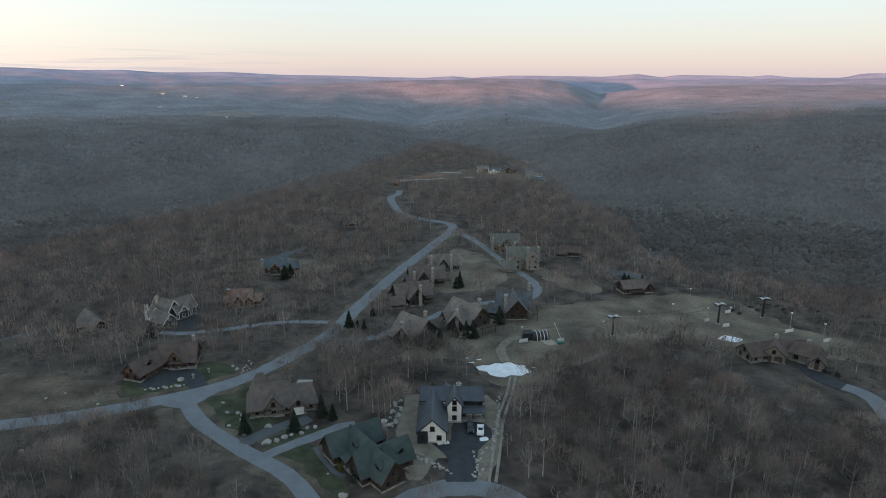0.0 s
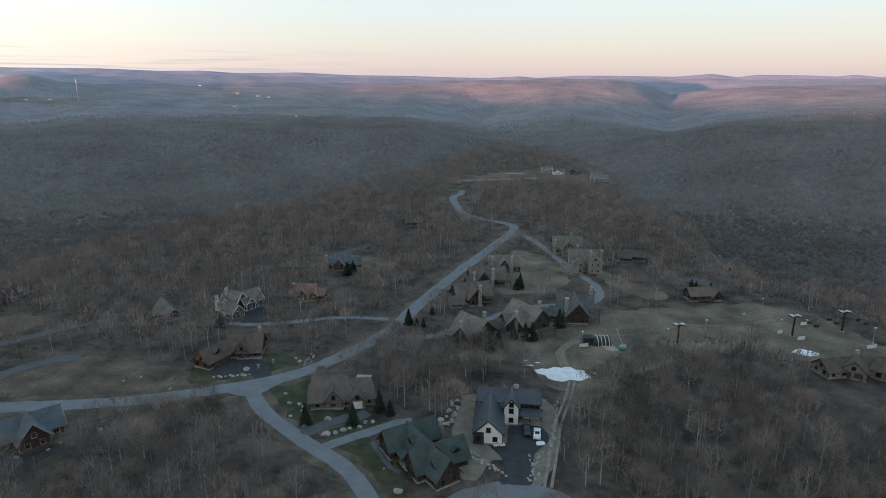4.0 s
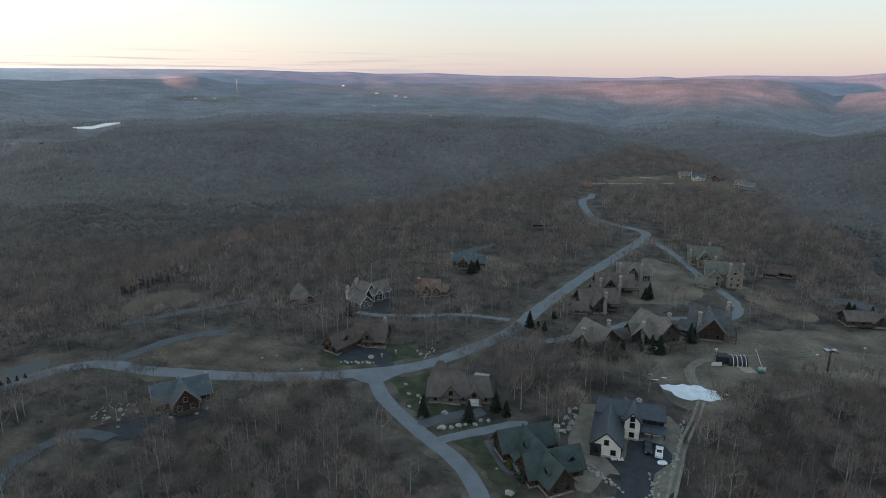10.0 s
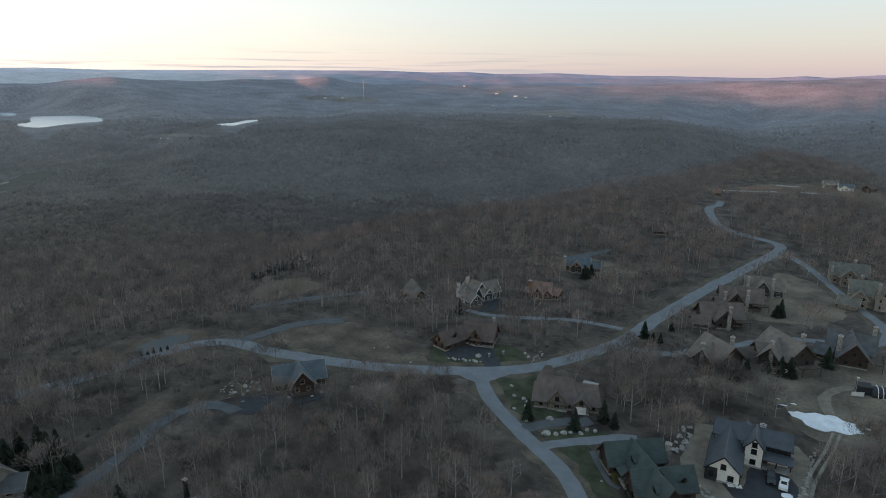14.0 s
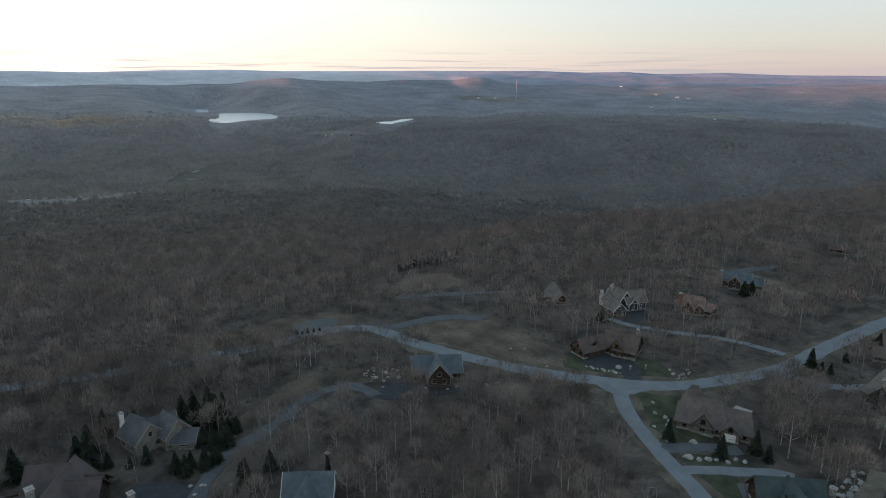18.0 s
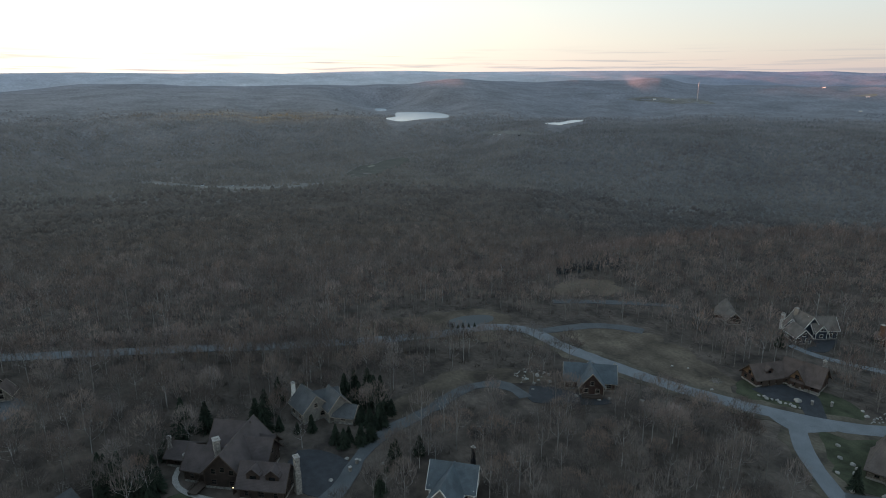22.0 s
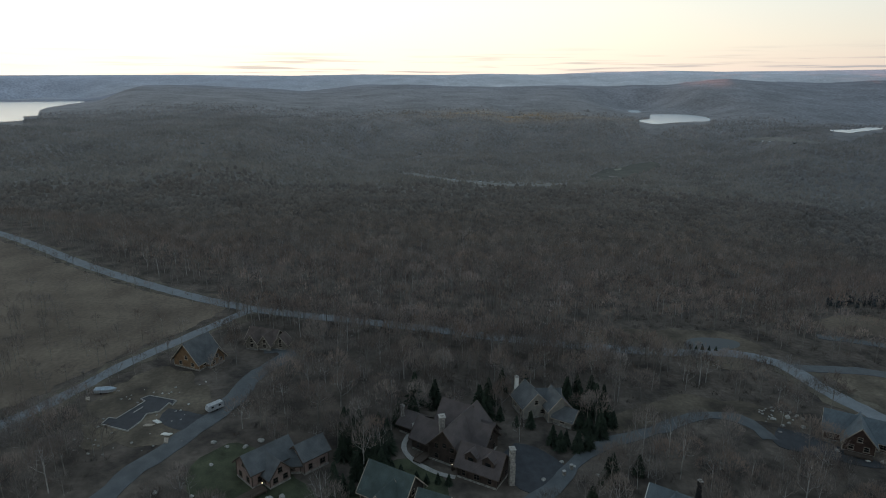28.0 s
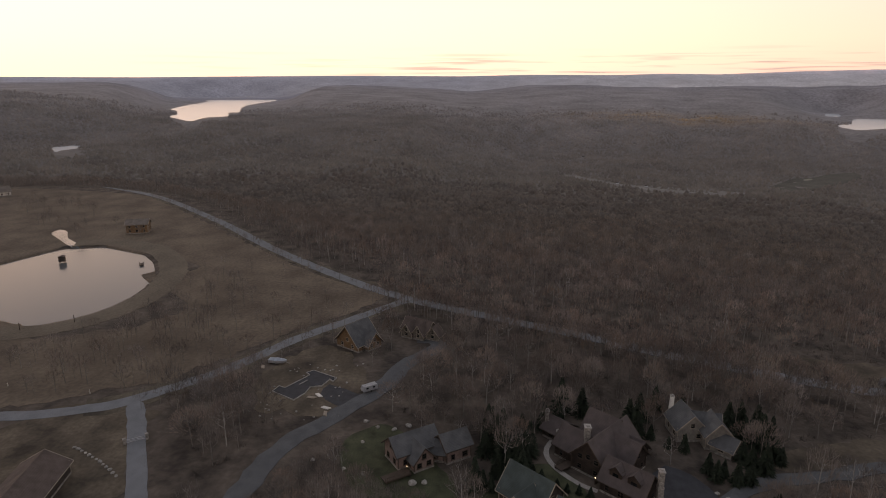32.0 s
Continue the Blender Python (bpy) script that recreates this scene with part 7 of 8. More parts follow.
def car(x, y, turn, paint, label, suv=True):
    t = thing("car", x, y, gz(x, y) + 0.13, turn, label, "car", "parked cars")
    L, W = 4.7, 1.86
    prof = [(-L / 2, 0.35), (-L / 2, 0.85), (-L / 2 + 0.15, 0.98), (-L / 2 + 1.25, 1.05), (-L / 2 + 1.9, 1.62), (L / 2 - 0.6, 1.66), (L / 2 - 0.12, 1.1), (L / 2, 0.9), (L / 2, 0.35)]
    if not suv:
        prof[5], prof[6] = (L / 2 - 2.0, 1.62), (L / 2 - 1.7, 1.08)
    v, f, n = [], [], len(prof)
    for s, k in ((-1, 0.94), (-1, 1.0), (1, 1.0), (1, 0.94)):
        for px, pz in prof:
            inset = (0.0 if pz < 1.1 else 0.16)
            v.append((s * (W / 2 * (1 if k == 1 else 0.93) - inset), px, pz if k == 1 else pz + (0.03 if pz > 0.5 else 0)))
    ring = [1, 0, 3, 2]
    for a, b in ((0, 1), (1, 2), (2, 3)):
        f += [(a * n + i, b * n + i, b * n + (i + 1) % n, a * n + (i + 1) % n) for i in range(n)]
    f += [tuple(range(n))[::-1], tuple(range(3 * n, 4 * n))]
    part("body", mesh_of("body", v, f, paint), t)
    part("windscreen", mesh_of("windscreen", [(-0.62, -L / 2 + 1.30, 1.13), (0.62, -L / 2 + 1.30, 1.13), (0.56, -L / 2 + 1.83, 1.60), (-0.56, -L / 2 + 1.83, 1.60), (-0.6, -L / 2 + 1.4, 1.05), (0.6, -L / 2 + 1.4, 1.05)],
                                 [(0, 1, 2, 3), (0, 4, 5, 1)], M["pane"]), t)
    for s in (-1, 1):
        part("side_window", mesh_of("side_window", *boxes([(s * 0.80 - 0.03, -L / 2 + 1.75, 1.12, s * 0.80 + 0.03, L / 2 - (0.7 if suv else 2.1), 1.50)]), M["pane"]), t)
        part("headlight", mesh_of("headlight", *boxes([(s * 0.68 - 0.2, -L / 2 - 0.03, 0.66, s * 0.68 + 0.2, -L / 2 + 0.1, 0.84)]), M["steel"]), t)
        for e in (-1.45, 1.45):
            w = part("wheel", mesh_of("wheel", *tube((s * 0.74, e, 0.34), (s * 0.96, e, 0.34), 0.34, 0.34, 14), M["rubber"]), t)
            part("rim", mesh_of("rim", *tube((s * 0.95, e, 0.34), (s * 0.975, e, 0.34), 0.21, 0.19, 10), M["steel"]), w)
    return t


car(7.3, 145.4, 4, M["paint_black"], "black sport utility vehicle on an asphalt drive")
car(10.0, 144.4, -4, M["paint_white"], "white pickup with an open bed on a drive", suv=False)
patch("snow_heap", [(9.6, 141.4), (11.2, 141.8), (11.6, 140.6), (10, 140.2)], M["snow"], "small heap of dirty snow", "snow", lift=0.15, rise=0.3, clear=False)
for px, py in ((-0.6, 138.6), (1.0, 138.9)):
    pal = thing("pallet", px, py, 0.2, 20, "pale boards stacked on a pallet", "pallet", "building materials")
    for k in range(5):
        part("board", mesh_of("board", *boxes([(-0.7, -0.6 + 0.26 * k, 0.12, 0.7, -0.38 + 0.26 * k, 0.2 + 0.02 * (k % 2))]), M["trim_white"]), pal)
    for k in range(3):
        part("bearer", mesh_of("bearer", *boxes([(-0.65 + 0.55 * k, -0.6, 0, -0.5 + 0.55 * k, 0.66, 0.12)]), M["trim_tan"]), pal)

# ---- ski lift ----
hut = thing("lift_shelter", 33.2, 206.6, gz(33, 206), 8, "black barrel-roofed lift shelter with white hoops", "shelter")
n = 12
arc = [(2.6 * cos(pi * i / n), 2.7 * sin(pi * i / n)) for i in range(n + 1)]
v = [(-1.2 + 6.0 * e, a, b) for e in (0, 1) for a, b in arc]
part("canopy", mesh_of("canopy", v + [(p[0], p[1] * 0.96, p[2] * 0.96) for p in v], [(i, i + 1, n + 2 + i, n + 1 + i) for i in range(n)] + [(2 * n + 2 + n + 1 + i, 2 * n + 2 + n + 2 + i, 2 * n + 3 + i, 2 * n + 2 + i) for i in range(n)]
                       + [(i, 2 * n + 2 + i, 2 * n + 3 + i, i + 1) for i in range(n)] + [(n + 1 + i, n + 2 + i, 3 * n + 4 + i, 3 * n + 3 + i) for i in range(n)], M["black_steel"]), hut)
for k in range(4):
    hv, hf = sweep([(0.3 + 1.3 * k, a * 1.02, b * 1.02) for a, b in arc], 0.11)
    part("hoop", mesh_of("hoop", hv, hf, M["trim_white"]), hut)
part("booth", mesh_of("booth", *boxes([(-4.6, -1.6, -0.2, -1.2, 1.6, 2.5), (-4.8, -1.8, 2.5, -1.0, 1.8, 2.66)]), M["dark_side"]), hut)
part("ramp", mesh_of("ramp", [(1, -2.4, 0.15), (5.5, -2.2, 0.15), (6.5, -7, 0.25), (2.6, -7.4, 0.25), (1, -2.4, 0.0), (5.5, -2.2, 0), (6.5, -7, 0), (2.6, -7.4, 0)], [(3, 2, 1, 0), (0, 1, 5, 4), (1, 2, 6, 5), (2, 3, 7, 6), (3, 0, 4, 7)], M["trim_tan"]), hut, "weathered wooden unloading ramp")


def lift_tower(x, y, h, turn):
    t = thing("lift_tower", x, y, gz(x, y), turn, "dark steel chairlift tower with a crossarm", "lift tower", "chairlift towers")
    part("mast", mesh_of("mast", *tube((0, 0, -0.5), (0, 0, h), 0.42, 0.3, 12), M["black_steel"]), t)
    part("crossarm", mesh_of("crossarm", *boxes([(-1.8, -0.2, h - 0.1, 1.8, 0.2, h + 0.3)]), M["black_steel"]), t)
    for s in (-1, 1):
        sh = part("sheave_frame", mesh_of("sheave_frame", *boxes([(s * 1.7 - 0.12, -1.5, h + 0.3, s * 1.7 + 0.12, 1.5, h + 0.48)]), M["steel"]), t)
        for k in range(4):
            part("sheave", mesh_of("sheave", *tube((s * 1.7 - 0.16, -1.2 + 0.8 * k, h + 0.2), (s * 1.7 + 0.16, -1.35 + 0.9 * k, h + 0.2), 0.22, 0.22, 10), M["rubber"]), sh)
    part("base_pad", mesh_of("base_pad", *tube((0, 0, -0.6), (0, 0, 0.35), 0.8, 0.7, 12), M["concrete"]), t)
    part("work_platform", mesh_of("work_platform", *boxes([(-1.9, -1.0, h + 0.55, -0.5, 1.0, h + 0.62), (0.5, -1.0, h + 0.55, 1.9, 1.0, h + 0.62), (-0.5, -0.2, h + 0.3, 0.5, 0.2, h + 0.62)]), M["steel"]), t)


for x, y, h in ((61.8, 208.6, 7.2), (105.4, 220.6, 7.6), (125.6, 227, 7.6)):
    lift_tower(x, y, h, 12)


def chair(x, y, z, turn):
    t = thing("lift_chair", x, y, z, turn, "grey chairlift seat hanging from the cable", "lift chair", "chairs on the lift")
    part("hanger", mesh_of("hanger", *tube((0, 0, 0), (0.1, 0, -2.4), 0.05, 0.05, 6), M["steel"]), t)
    part("seat", mesh_of("seat", *boxes([(-1.1, -0.1, -2.9, 1.1, 0.5, -2.8)]), M["black_steel"]), t)
    part("backrest", mesh_of("backrest", *boxes([(-1.1, 0.46, -2.8, 1.1, 0.54, -2.2)]), M["black_steel"]), t)


LINE = [(34, 206.5, 3.6), (61.8, 208.6, 7.6), (105.4, 220.6, 8.0), (125.6, 227, 8.0), (168, 240, 2.0)]
for s in (-1.7, 1.7):
    cv = []
    for (x0, y0, z0), (x1, y1, z1) in zip(LINE, LINE[1:]):
        cv += [(x0 + (x1 - x0) * k / 8 - 0.25 * s, y0 + (y1 - y0) * k / 8 + s, z0 + (z1 - z0) * k / 8 - 6.4 * k / 8 * (1 - k / 8)) for k in range(8)]
    cv.append((LINE[-1][0] - 0.25 * s, LINE[-1][1] + s, LINE[-1][2]))
    tagged(new("lift_cable", mesh_of("lift_cable", *sweep(cv, 0.035, 5), M["black_steel"])), "dark steel haul cable between the lift towers", "cable", "lift cables")
    for k, u in enumerate((0.6, 0.7, 0.8, 0.9)):
        q = u * 4
        i = min(3, int(q))
        w = q - i
        (x0, y0, z0), (x1, y1, z1) = LINE[i], LINE[i + 1]
        chair(x0 + (x1 - x0) * w - 0.25 * s, y0 + (y1 - y0) * w + s, z0 + (z1 - z0) * w - 6.4 * w * (1 - w), 15)


def pole(x, y, h, label="slim snowmaking pole with a lamp", lamp=True, r=0.07, mat="steel"):
    t = thing("pole", x, y, gz(x, y), 0, label, "pole", "poles on the ski run")
    part("shaft", mesh_of("shaft", *tube((0, 0, -0.4), (0, 0, h), r * 1.4, r, 8), M[mat]), t)
    if lamp:
        part("lamp_head", mesh_of("lamp_head", *boxes([(-0.35, -0.22, h, 0.35, 0.22, h + 0.34)]), M["trim_white"]), t)
    return t


def snow_fence(x, y, turn, w, h=1.5):
    t = thing("wind_fence", x, y, gz(x, y), turn, "white mesh safety fence around a hydrant", "fence", "white fences on the ski run")
    for k in range(4):
        u = -w / 2 + w * k / 3
        part("post", mesh_of("post", *tube((u, 0, -0.3), (u, 0, h + 0.1), 0.05, 0.05, 6), M["steel"]), t)
    part("mesh_panel", mesh_of("mesh_panel", *plate([-w / 2, -w / 6, w / 6, w / 2], [0.15, h * 0.5, h], {}, -0.07, -0.045), M["trim_white"]), t)


for x, y, w in ((107.1, 217.4, 3.0), (102, 222.6, 2.2), (114.6, 232, 3.4), (128.2, 212.2, 4.0), (137, 203.6, 3.6), (28.6, 202.6, 3.4), (42, 203, 2.6)):
    snow_fence(x, y, 18, w)
for x, y, h in ((58.6, 209.8, 5), (102.4, 223.6, 5), (111.4, 224, 5.2), (130.7, 216.3, 6), (137.7, 206.9, 5.4), (75.7, 223, 4), (91.7, 231, 4), (28.2, 204, 5.2), (106, 250, 4)):
    pole(x, y, h)
gun = thing("snow_gun", 42.2, 204.4, 0.05, -30, "white snow gun on a slanting boom", "snow gun")
part("boom", mesh_of("boom", *tube((0, 0, 0.8), (-2.4, 0.2, 5.6), 0.09, 0.06, 8), M["trim_white"]), gun)
part("base", mesh_of("base", *joined(boxes([(-0.9, -0.7, 0, 0.9, 0.7, 0.5)]), tube((0, 0, 0.4), (0, 0, 1.1), 0.3, 0.2, 10)), M["steel"]), gun)
part("nozzle", mesh_of("nozzle", *tube((-2.4, 0.2, 5.5), (-2.9, 0.25, 6.1), 0.22, 0.3, 10), M["steel"]), gun)
box = thing("utility_box", 41.4, 201.6, 0.05, 10, "green utility box on the ground", "box")
part("cabinet", mesh_of("cabinet", *boxes([(-1.1, -0.7, 0, 1.1, 0.7, 0.7)]), M["green_box"]), box)
part("lid", mesh_of("lid", *boxes([(-1.18, -0.78, 0.7, 1.18, 0.78, 0.8)]), M["green_box"]), box)
sg = thing("notice_board", 9.6, 206.4, 0.05, 0, "white notice board on two posts", "sign")
part("panel", mesh_of("panel", *boxes([(-0.9, -0.05, 1.2, 0.9, 0.05, 2.6)]), M["trim_white"]), sg)
for s in (-1, 1):
    part("post", mesh_of("post", *boxes([(s * 0.8 - 0.07, 0.05, -0.3, s * 0.8 + 0.07, 0.17, 2.5)]), M["trim_brown"]), sg)

# ---- building plot and camper ----
fnd = thing("house_foundation", -165.6, -57.0, 0.1, 0, "dark poured slab edged by pale concrete walls", "foundation")
OUT = [(-160.9, -65.1), (-164.3, -64.3), (-163.3, -62.1), (-172.2, -57.1), (-173.8, -58.7), (-175.5, -56.8), (-171.1, -48.3), (-168.6, -48.8), (-170.1, -50.1), (-165.5, -51.5), (-164.6, -54.7), (-160.7, -55.1), (-156.3, -57.1)]
OUT = [(a + 165.6, b + 57.0) for a, b in OUT]
k = len(OUT)
part("slab", mesh_of("slab", [(*p, 0.12) for p in OUT] + [(*p, -0.3) for p in OUT], [tuple(range(k))] + [(i, k + i, k + (i + 1) % k, (i + 1) % k) for i in range(k)], M["asphalt"]), fnd)
for (ax, ay), (bx, by) in zip(OUT, OUT[1:] + OUT[:1]):
    ln, an = hypot(bx - ax, by - ay), degrees(atan2(by - ay, bx - ax))
    part("footing_wall", mesh_of("footing_wall", *boxes([(-0.08, -0.1, -0.3, ln + 0.08, 0.1, 0.26)]), M["concrete"]), fnd, at=pose(ax, ay, 0, 0, 0, an))
part("beam", mesh_of("beam", *boxes([(-1.7, -0.14, 0.12, 1.7, 0.14, 0.3)]), M["concrete"]), fnd, at=pose(-1.6, -0.6, 0, 0, 0, 150))
cp = thing("camper_trailer", -164.0, -36.4, 0.2, 128, "white camper trailer parked on gravel", "trailer")
cp.scale = (0.8, 0.8, 0.8)
prof = [(-2.9, 0.5), (-3.1, 1.2), (-2.6, 2.5), (2.7, 2.6), (3.0, 2.0), (2.9, 0.5)]
v = [(a, s * 1.15, b) for s in (-1, 1) for a, b in prof]
part("body", mesh_of("body", v, [(0, 1, 2, 3, 4, 5), (11, 10, 9, 8, 7, 6)] + [(i, i + 6, (i + 1) % 6 + 6, (i + 1) % 6) for i in range(6)], M["camper"]), cp)
for s in (-1, 1):
    for u in (-1.8, 0.9):
        part("window", mesh_of("window", *boxes([(u, s * 1.15 - 0.02, 1.4, u + 0.9, s * 1.15 + 0.02, 2.0)]), M["pane"]), cp)
    part("wheel", mesh_of("wheel", *tube((0.2, s * 0.98, 0.34), (0.2, s * 1.2, 0.34), 0.34, 0.34, 12), M["rubber"]), cp)
part("drawbar", mesh_of("drawbar", *tube((-2.9, 0, 0.55), (-4.1, 0, 0.5), 0.06, 0.06, 6), M["black_steel"]), cp)
ex = thing("boat_on_trailer", -179.7, -70.2, 0.1, 85, "boat under a faded blue cover on a trailer", "boat")
hull = [(-2.8, 0.9, 0.4), (0, 1.1, 0.4), (2.2, 0.7, 0.5), (3.2, 0, 0.9), (2.2, -0.7, 0.5), (0, -1.1, 0.4), (-2.8, -0.9, 0.4)]
part("hull", mesh_of("hull", hull + [(a * 1.04, b * 1.15, 1.4) for a, b, c in hull], [tuple(range(7))[::-1]] + [(i, (i + 1) % 7, (i + 1) % 7 + 7, i + 7) for i in range(7)], M["camper"]), ex)
part("cover", mesh_of("cover", [(a * 1.06, b * 1.18, 1.42) for a, b, c in hull] + [(-1.8, 0, 2.0), (1.4, 0, 1.9)], [(0, 1, 8, 7), (1, 2, 8), (2, 3, 8), (3, 4, 8), (4, 5, 8), (5, 6, 7, 8), (6, 0, 7)], M["paint_blue"]), ex)
for s in (-1, 1):
    part("wheel", mesh_of("wheel", *tube((-0.8, s * 0.85, 0.32), (-0.8, s * 1.05, 0.32), 0.32, 0.32, 12), M["rubber"]), ex)
part("drawbar", mesh_of("drawbar", *tube((3.0, 0, 0.4), (4.2, 0, 0.4), 0.06, 0.06, 6), M["steel"]), ex)
for i, (x, y, a) in enumerate(((-176.6, -74.0, 20), (-153.0, -46.8, 70), (-150.0, -46.0, 10), (-160.0, -50.8, 45), (-158.4, -52.6, 80))):
    lum = thing("lumber_stack", x, y, 0.1, a, "pale stack of boards on bare earth", "lumber", "building materials")
    for k in range(4):
        part("plank", mesh_of("plank", *boxes([(-1.2 + 0.1 * k, -0.5 + 0.26 * k, 0, 1.2 + 0.15 * k, -0.28 + 0.26 * k, 0.22 + 0.03 * (k % 2))]), M["trim_white" if i % 2 else "trim_tan"]), lum)

# ---- gate, pond fittings ----
gate = thing("field_gate", -131.9, -90.4, 0.1, 124, "pale pipe gate across a gravel lane", "gate")
for u in (-2.6, 2.6):
    part("gate_post", mesh_of("gate_post", *boxes([(u - 0.35, -0.35, -0.2, u + 0.35, 0.35, 1.5), (u - 0.42, -0.42, 1.5, u + 0.42, 0.42, 1.62)]), M["stone"]), gate)
for k in range(3):
    part("bar", mesh_of("bar", *tube((-2.3, 0, 0.4 + 0.35 * k), (2.3, 0, 0.4 + 0.35 * k), 0.05, 0.05, 6), M["steel"]), gate)
raft = thing("pump_house", -286, -222, -0.8, 20, "small dark pump house standing in the pond", "pump house")
part("cabin", mesh_of("cabin", *boxes([(-1.3, -1.3, 0.6, 1.3, 1.3, 3.0)]), M["brown_side"]), raft)
part("roof", mesh_of("roof", *joined(slab([(-1.6, -1.6, 3.0), (-1.6, 0, 3.7), (1.6, 0, 3.7), (1.6, -1.6, 3.0)][::-1], 0.12), slab([(-1.6, 1.6, 3.0), (-1.6, 0, 3.7), (1.6, 0, 3.7), (1.6, 1.6, 3.0)], 0.12)), M["roof_brown"]), raft)
for s in (-1, 1):
    for e in (-1, 1):
        part("pile", mesh_of("pile", *tube((s * 1.1, e * 1.1, -3), (s * 1.1, e * 1.1, 0.7), 0.12, 0.12, 8), M["trim_brown"]), raft)
dock = thing("dock", -284.5, -178.5, -0.6, -60, "small wooden dock at the pond's edge", "dock")
for k in range(8):
    part("plank", mesh_of("plank", *boxes([(-1.0, -3 + 0.62 * k, 0.3, 1.0, -2.45 + 0.62 * k, 0.4)]), M["trim_brown"]), dock)
for s in (-1, 1):
    part("post", mesh_of("post", *tube((s * 0.9, -2.8, -2.5), (s * 0.9, -2.8, 0.9), 0.1, 0.1, 8), M["trim_brown"]), dock)
for x, y, h in ((-197.6, -174.6, 3.0), (-207, -159.8, 3.0)):
    pole(x, y, h, "dark post beside the pond", False, 0.12, "trim_brown")
for x, y in ((-156.8, -145.9), (-154.9, -118.4), (-154, -147)):
    pole(x, y, 1.2, "short pale marker post in the field", False, 0.1, "trim_white")
patch("water_inlet", [(-308, -224), (-314, -228), (-322, -240), (-334, -254), (-346, -262), (-350, -270), (-340, -268), (-326, -252), (-314, -238)], M["water"], "narrow stream running into the pond", "stream", lift=0.12, ragged=0.3)

# ---- mailboxes, hydrants, drive markers ----
for x, y in ((-46.6, 218.4), (-77.6, 174.6), (-74.2, 178.6), (-121, 52.2), (-119, 49.6)):
    mb = thing("gate_pillar", x, y, gz(x, y), 15, "short stone pillar beside a drive", "pillar", "drive pillars")
    part("pillar", mesh_of("pillar", *boxes([(-0.3, -0.3, -0.2, 0.3, 0.3, 1.3)]), M["stone"]), mb)
    part("cap", mesh_of("cap", *boxes([(-0.38, -0.38, 1.3, 0.38, 0.38, 1.42)]), M["concrete"]), mb)

# ---- shrubs, picnic table, edging stones, brush pile ----
def shrub(x, y, r, mat, label):
    g = np.random.default_rng(int(abs(x * 31 + y * 17)))
    sh = thing("shrub", x, y, gz(x, y), 0, label, "shrub", "garden shrubs")
    sv, sf = joined(*[tube((0, 0, -0.1), (r * 0.5 * cos(a), r * 0.5 * sin(a), r * 0.8), 0.03, 0.012, 5) for a in (0.3, 1.6, 2.9, 4.1, 5.3)])
    part("stems", mesh_of("stems", sv, sf, M["bark"]), sh)
    v, f = [], []
    for k in range(420):
        d = g.normal(size=3)
        d /= np.linalg.norm(d)
        c = d * r * (0.62 + 0.42 * g.uniform()) * (1 + 0.18 * sin(5 * d[0] + 4 * d[1] + x)) + np.array((0, 0, r * 0.75))
        if c[2] < 0.03:
            continue
        a, b = g.normal(size=3), g.normal(size=3)
        a, b = a / np.linalg.norm(a) * 0.16 * r, b / np.linalg.norm(b) * 0.10 * r
        n = len(v)
        v += [tuple(c - a), tuple(c + b), tuple(c + a), tuple(c - b)]
        f.append((n, n + 1, n + 2, n + 3))
    part("crown", mesh_of("crown", v, f, mat), sh)


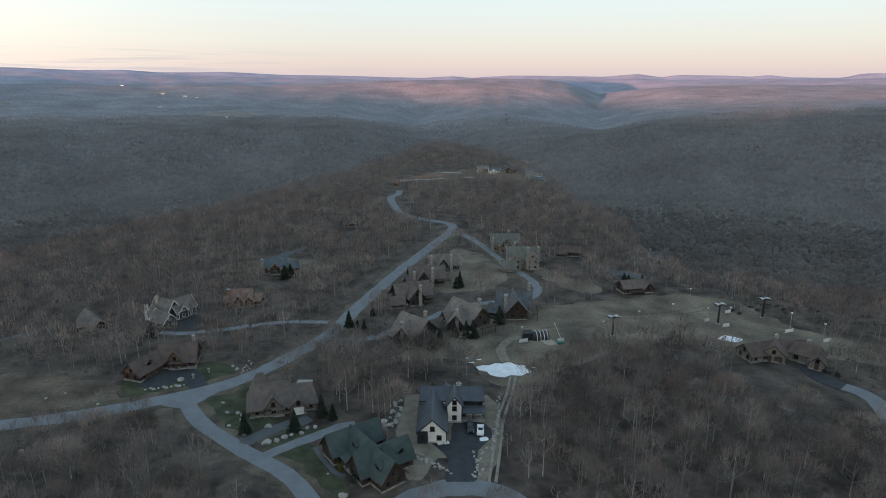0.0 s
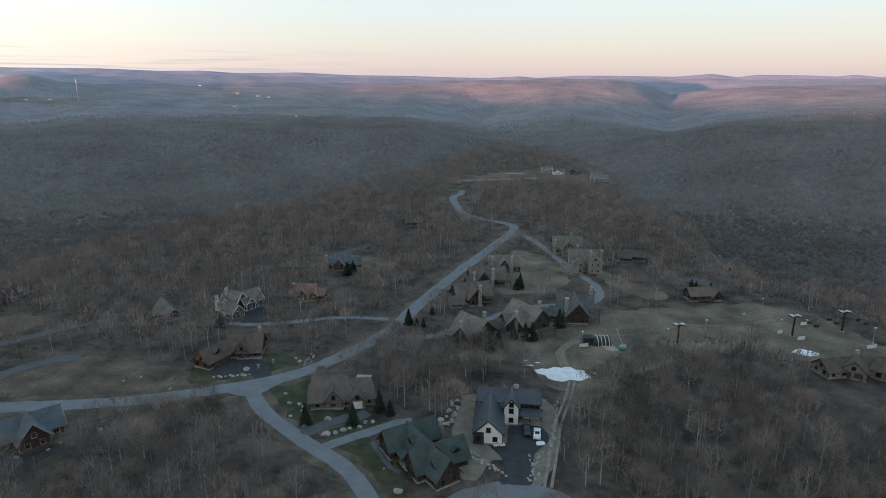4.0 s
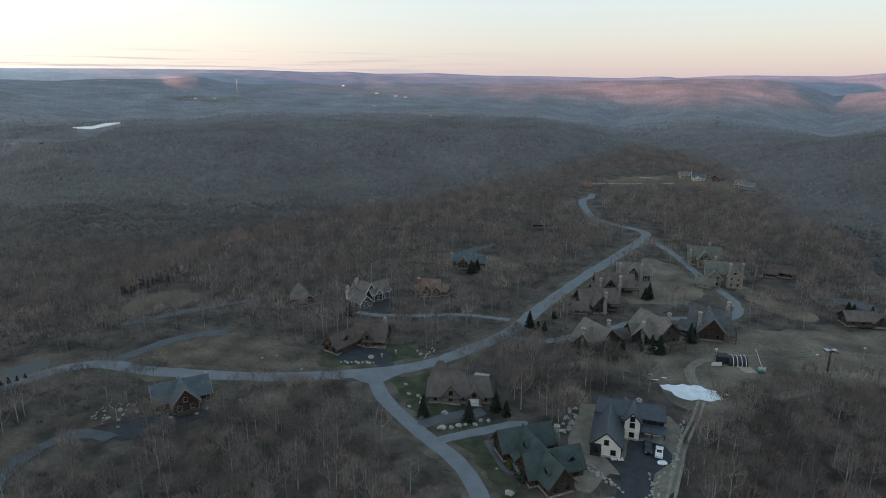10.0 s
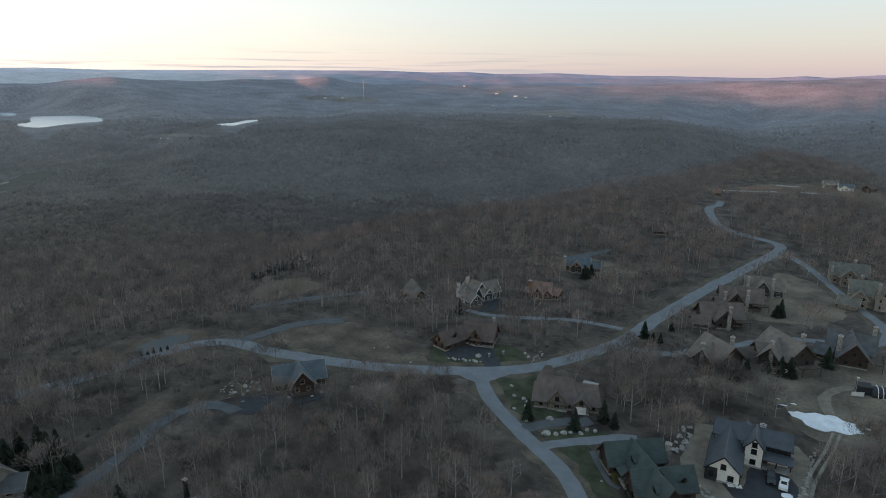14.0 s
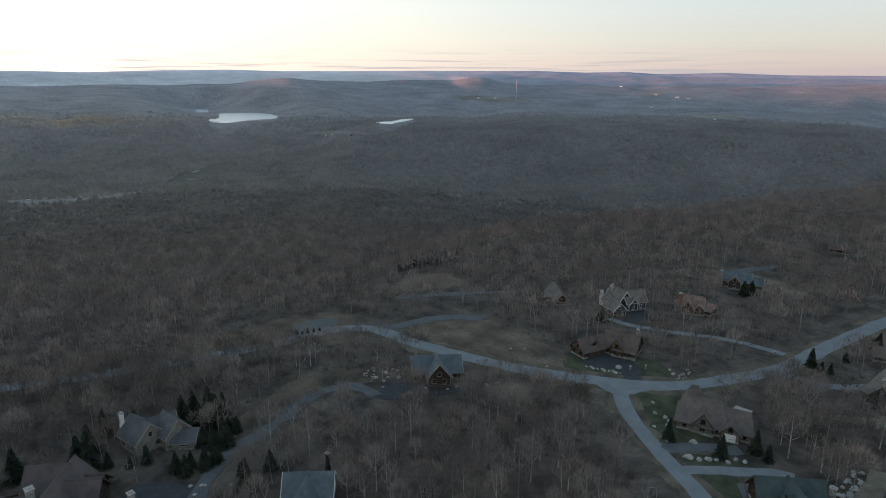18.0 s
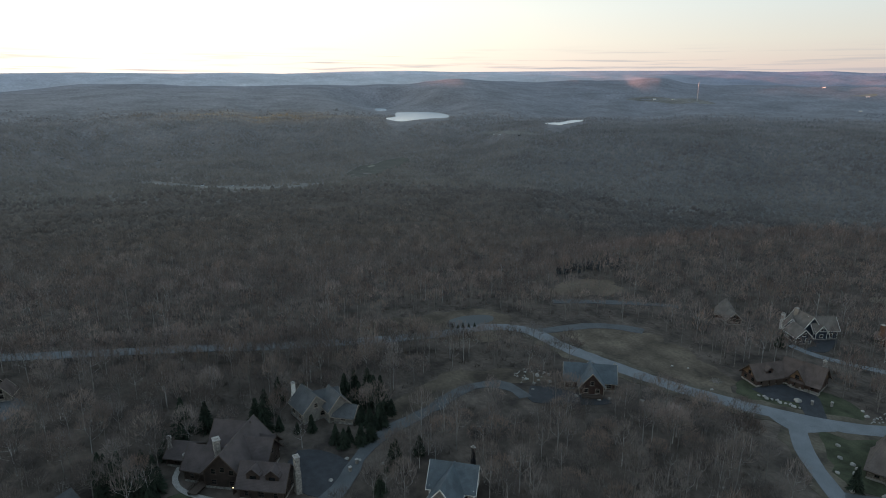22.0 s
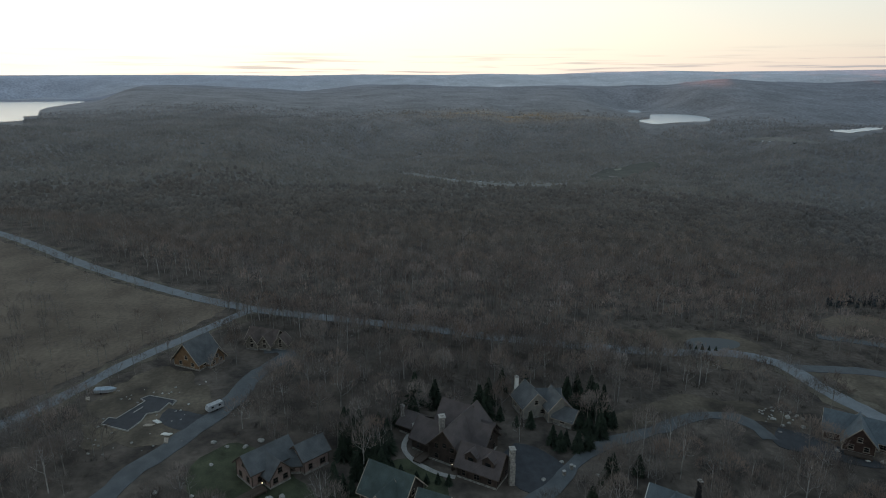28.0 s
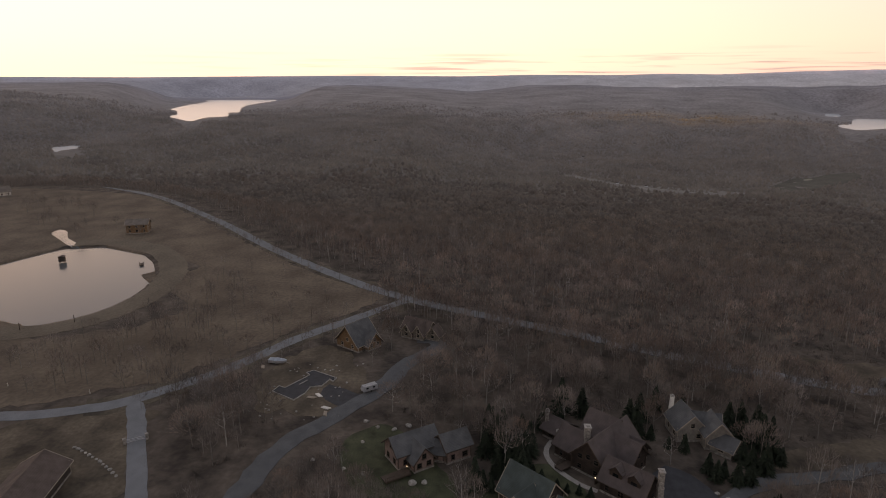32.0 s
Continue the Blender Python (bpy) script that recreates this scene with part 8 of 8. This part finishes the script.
for x, y, r in ((-24.7, 129.6, 0.75), (-24.4, 128.3, 0.7), (-24.2, 127.0, 0.65)):
    shrub(x, y, r, M["golden_leaf"], "low golden-green shrub beside a house wall")
ribbon("path_entrance", [(-32.2, 137.0), (-30.4, 133.8), (-27.8, 130.1), (-25.3, 126.6), (-22.6, 125.4)], 1.3, M["worn_road"], "narrow grey flagged path along a log house", "path", lift=0.16, ragged=0.1, margin=0.5)
for x, y, r in ((121.6, 179.4, 0.7), (122.8, 178.6, 0.5), (124.2, 176.8, 0.8)):
    shrub(x, y, r, M["needle"], "dark evergreen shrub in a gravel bed")
shrub(-20.2, 123.2, 1.3, M["needle"], "dark rounded evergreen shrub by a path")

table = thing("picnic_table", 7.1, 206.3, gz(7.1, 206.3), 25, "weathered wooden picnic table on dry grass", "picnic table")
for k in range(5):
    part("plank", mesh_of("plank", *boxes([(-0.95, -0.38 + 0.155 * k, 0.72, 0.95, -0.24 + 0.155 * k, 0.76)]), M["trim_tan"]), table)
for s in (-1, 1):
    part("bench", mesh_of("bench", *boxes([(-0.95, s * 0.72 - 0.13, 0.42, 0.95, s * 0.72 + 0.13, 0.46)]), M["trim_tan"]), table)
    part("cross_beam", mesh_of("cross_beam", *boxes([(s * 0.65 - 0.03, -0.82, 0.34, s * 0.65 + 0.03, 0.82, 0.42)]), M["trim_brown"]), table)
    for e in (-1, 1):
        part("leg", mesh_of("leg", *tube((s * 0.58, e * 0.62, -0.05), (s * 0.58, e * 0.25, 0.72), 0.05, 0.05, 6), M["trim_brown"]), table)

for a, b, n in (((-8.9, 137.1), (-3.3, 132.4), 9), ((-3.3, 132.4), (2.4, 126.3), 10), ((7.7, 135.9), (8.6, 127.9), 10), ((8.6, 127.9), (6.9, 125.8), 3)):
    for k in range(n):
        u = (k + 0.5) / n
        boulder(a[0] + (b[0] - a[0]) * u + rng.uniform(-0.3, 0.3), a[1] + (b[1] - a[1]) * u + rng.uniform(-0.3, 0.3), rng.uniform(0.5, 0.95))
boulder(-105, 135, 1.5)

pile = thing("brush_pile", -101, 164, gz(-101, 164), 0, "heap of cut grey branches on bare ground", "brush pile")
for k in range(34):
    a, c = rng.uniform(0, pi), (rng.normal() * 0.7, rng.normal() * 0.5)
    h, w = 0.15 + 0.75 * rng.uniform() * max(0.1, 1 - abs(c[0]) / 1.6), rng.uniform(0.7, 1.5)
    part("branch", mesh_of("branch", *tube((c[0] - w * cos(a), c[1] - w * sin(a), 0.05), (c[0] + w * cos(a), c[1] + w * sin(a), h * 1.4), 0.05, 0.02, 5), M["bark"]), pile)
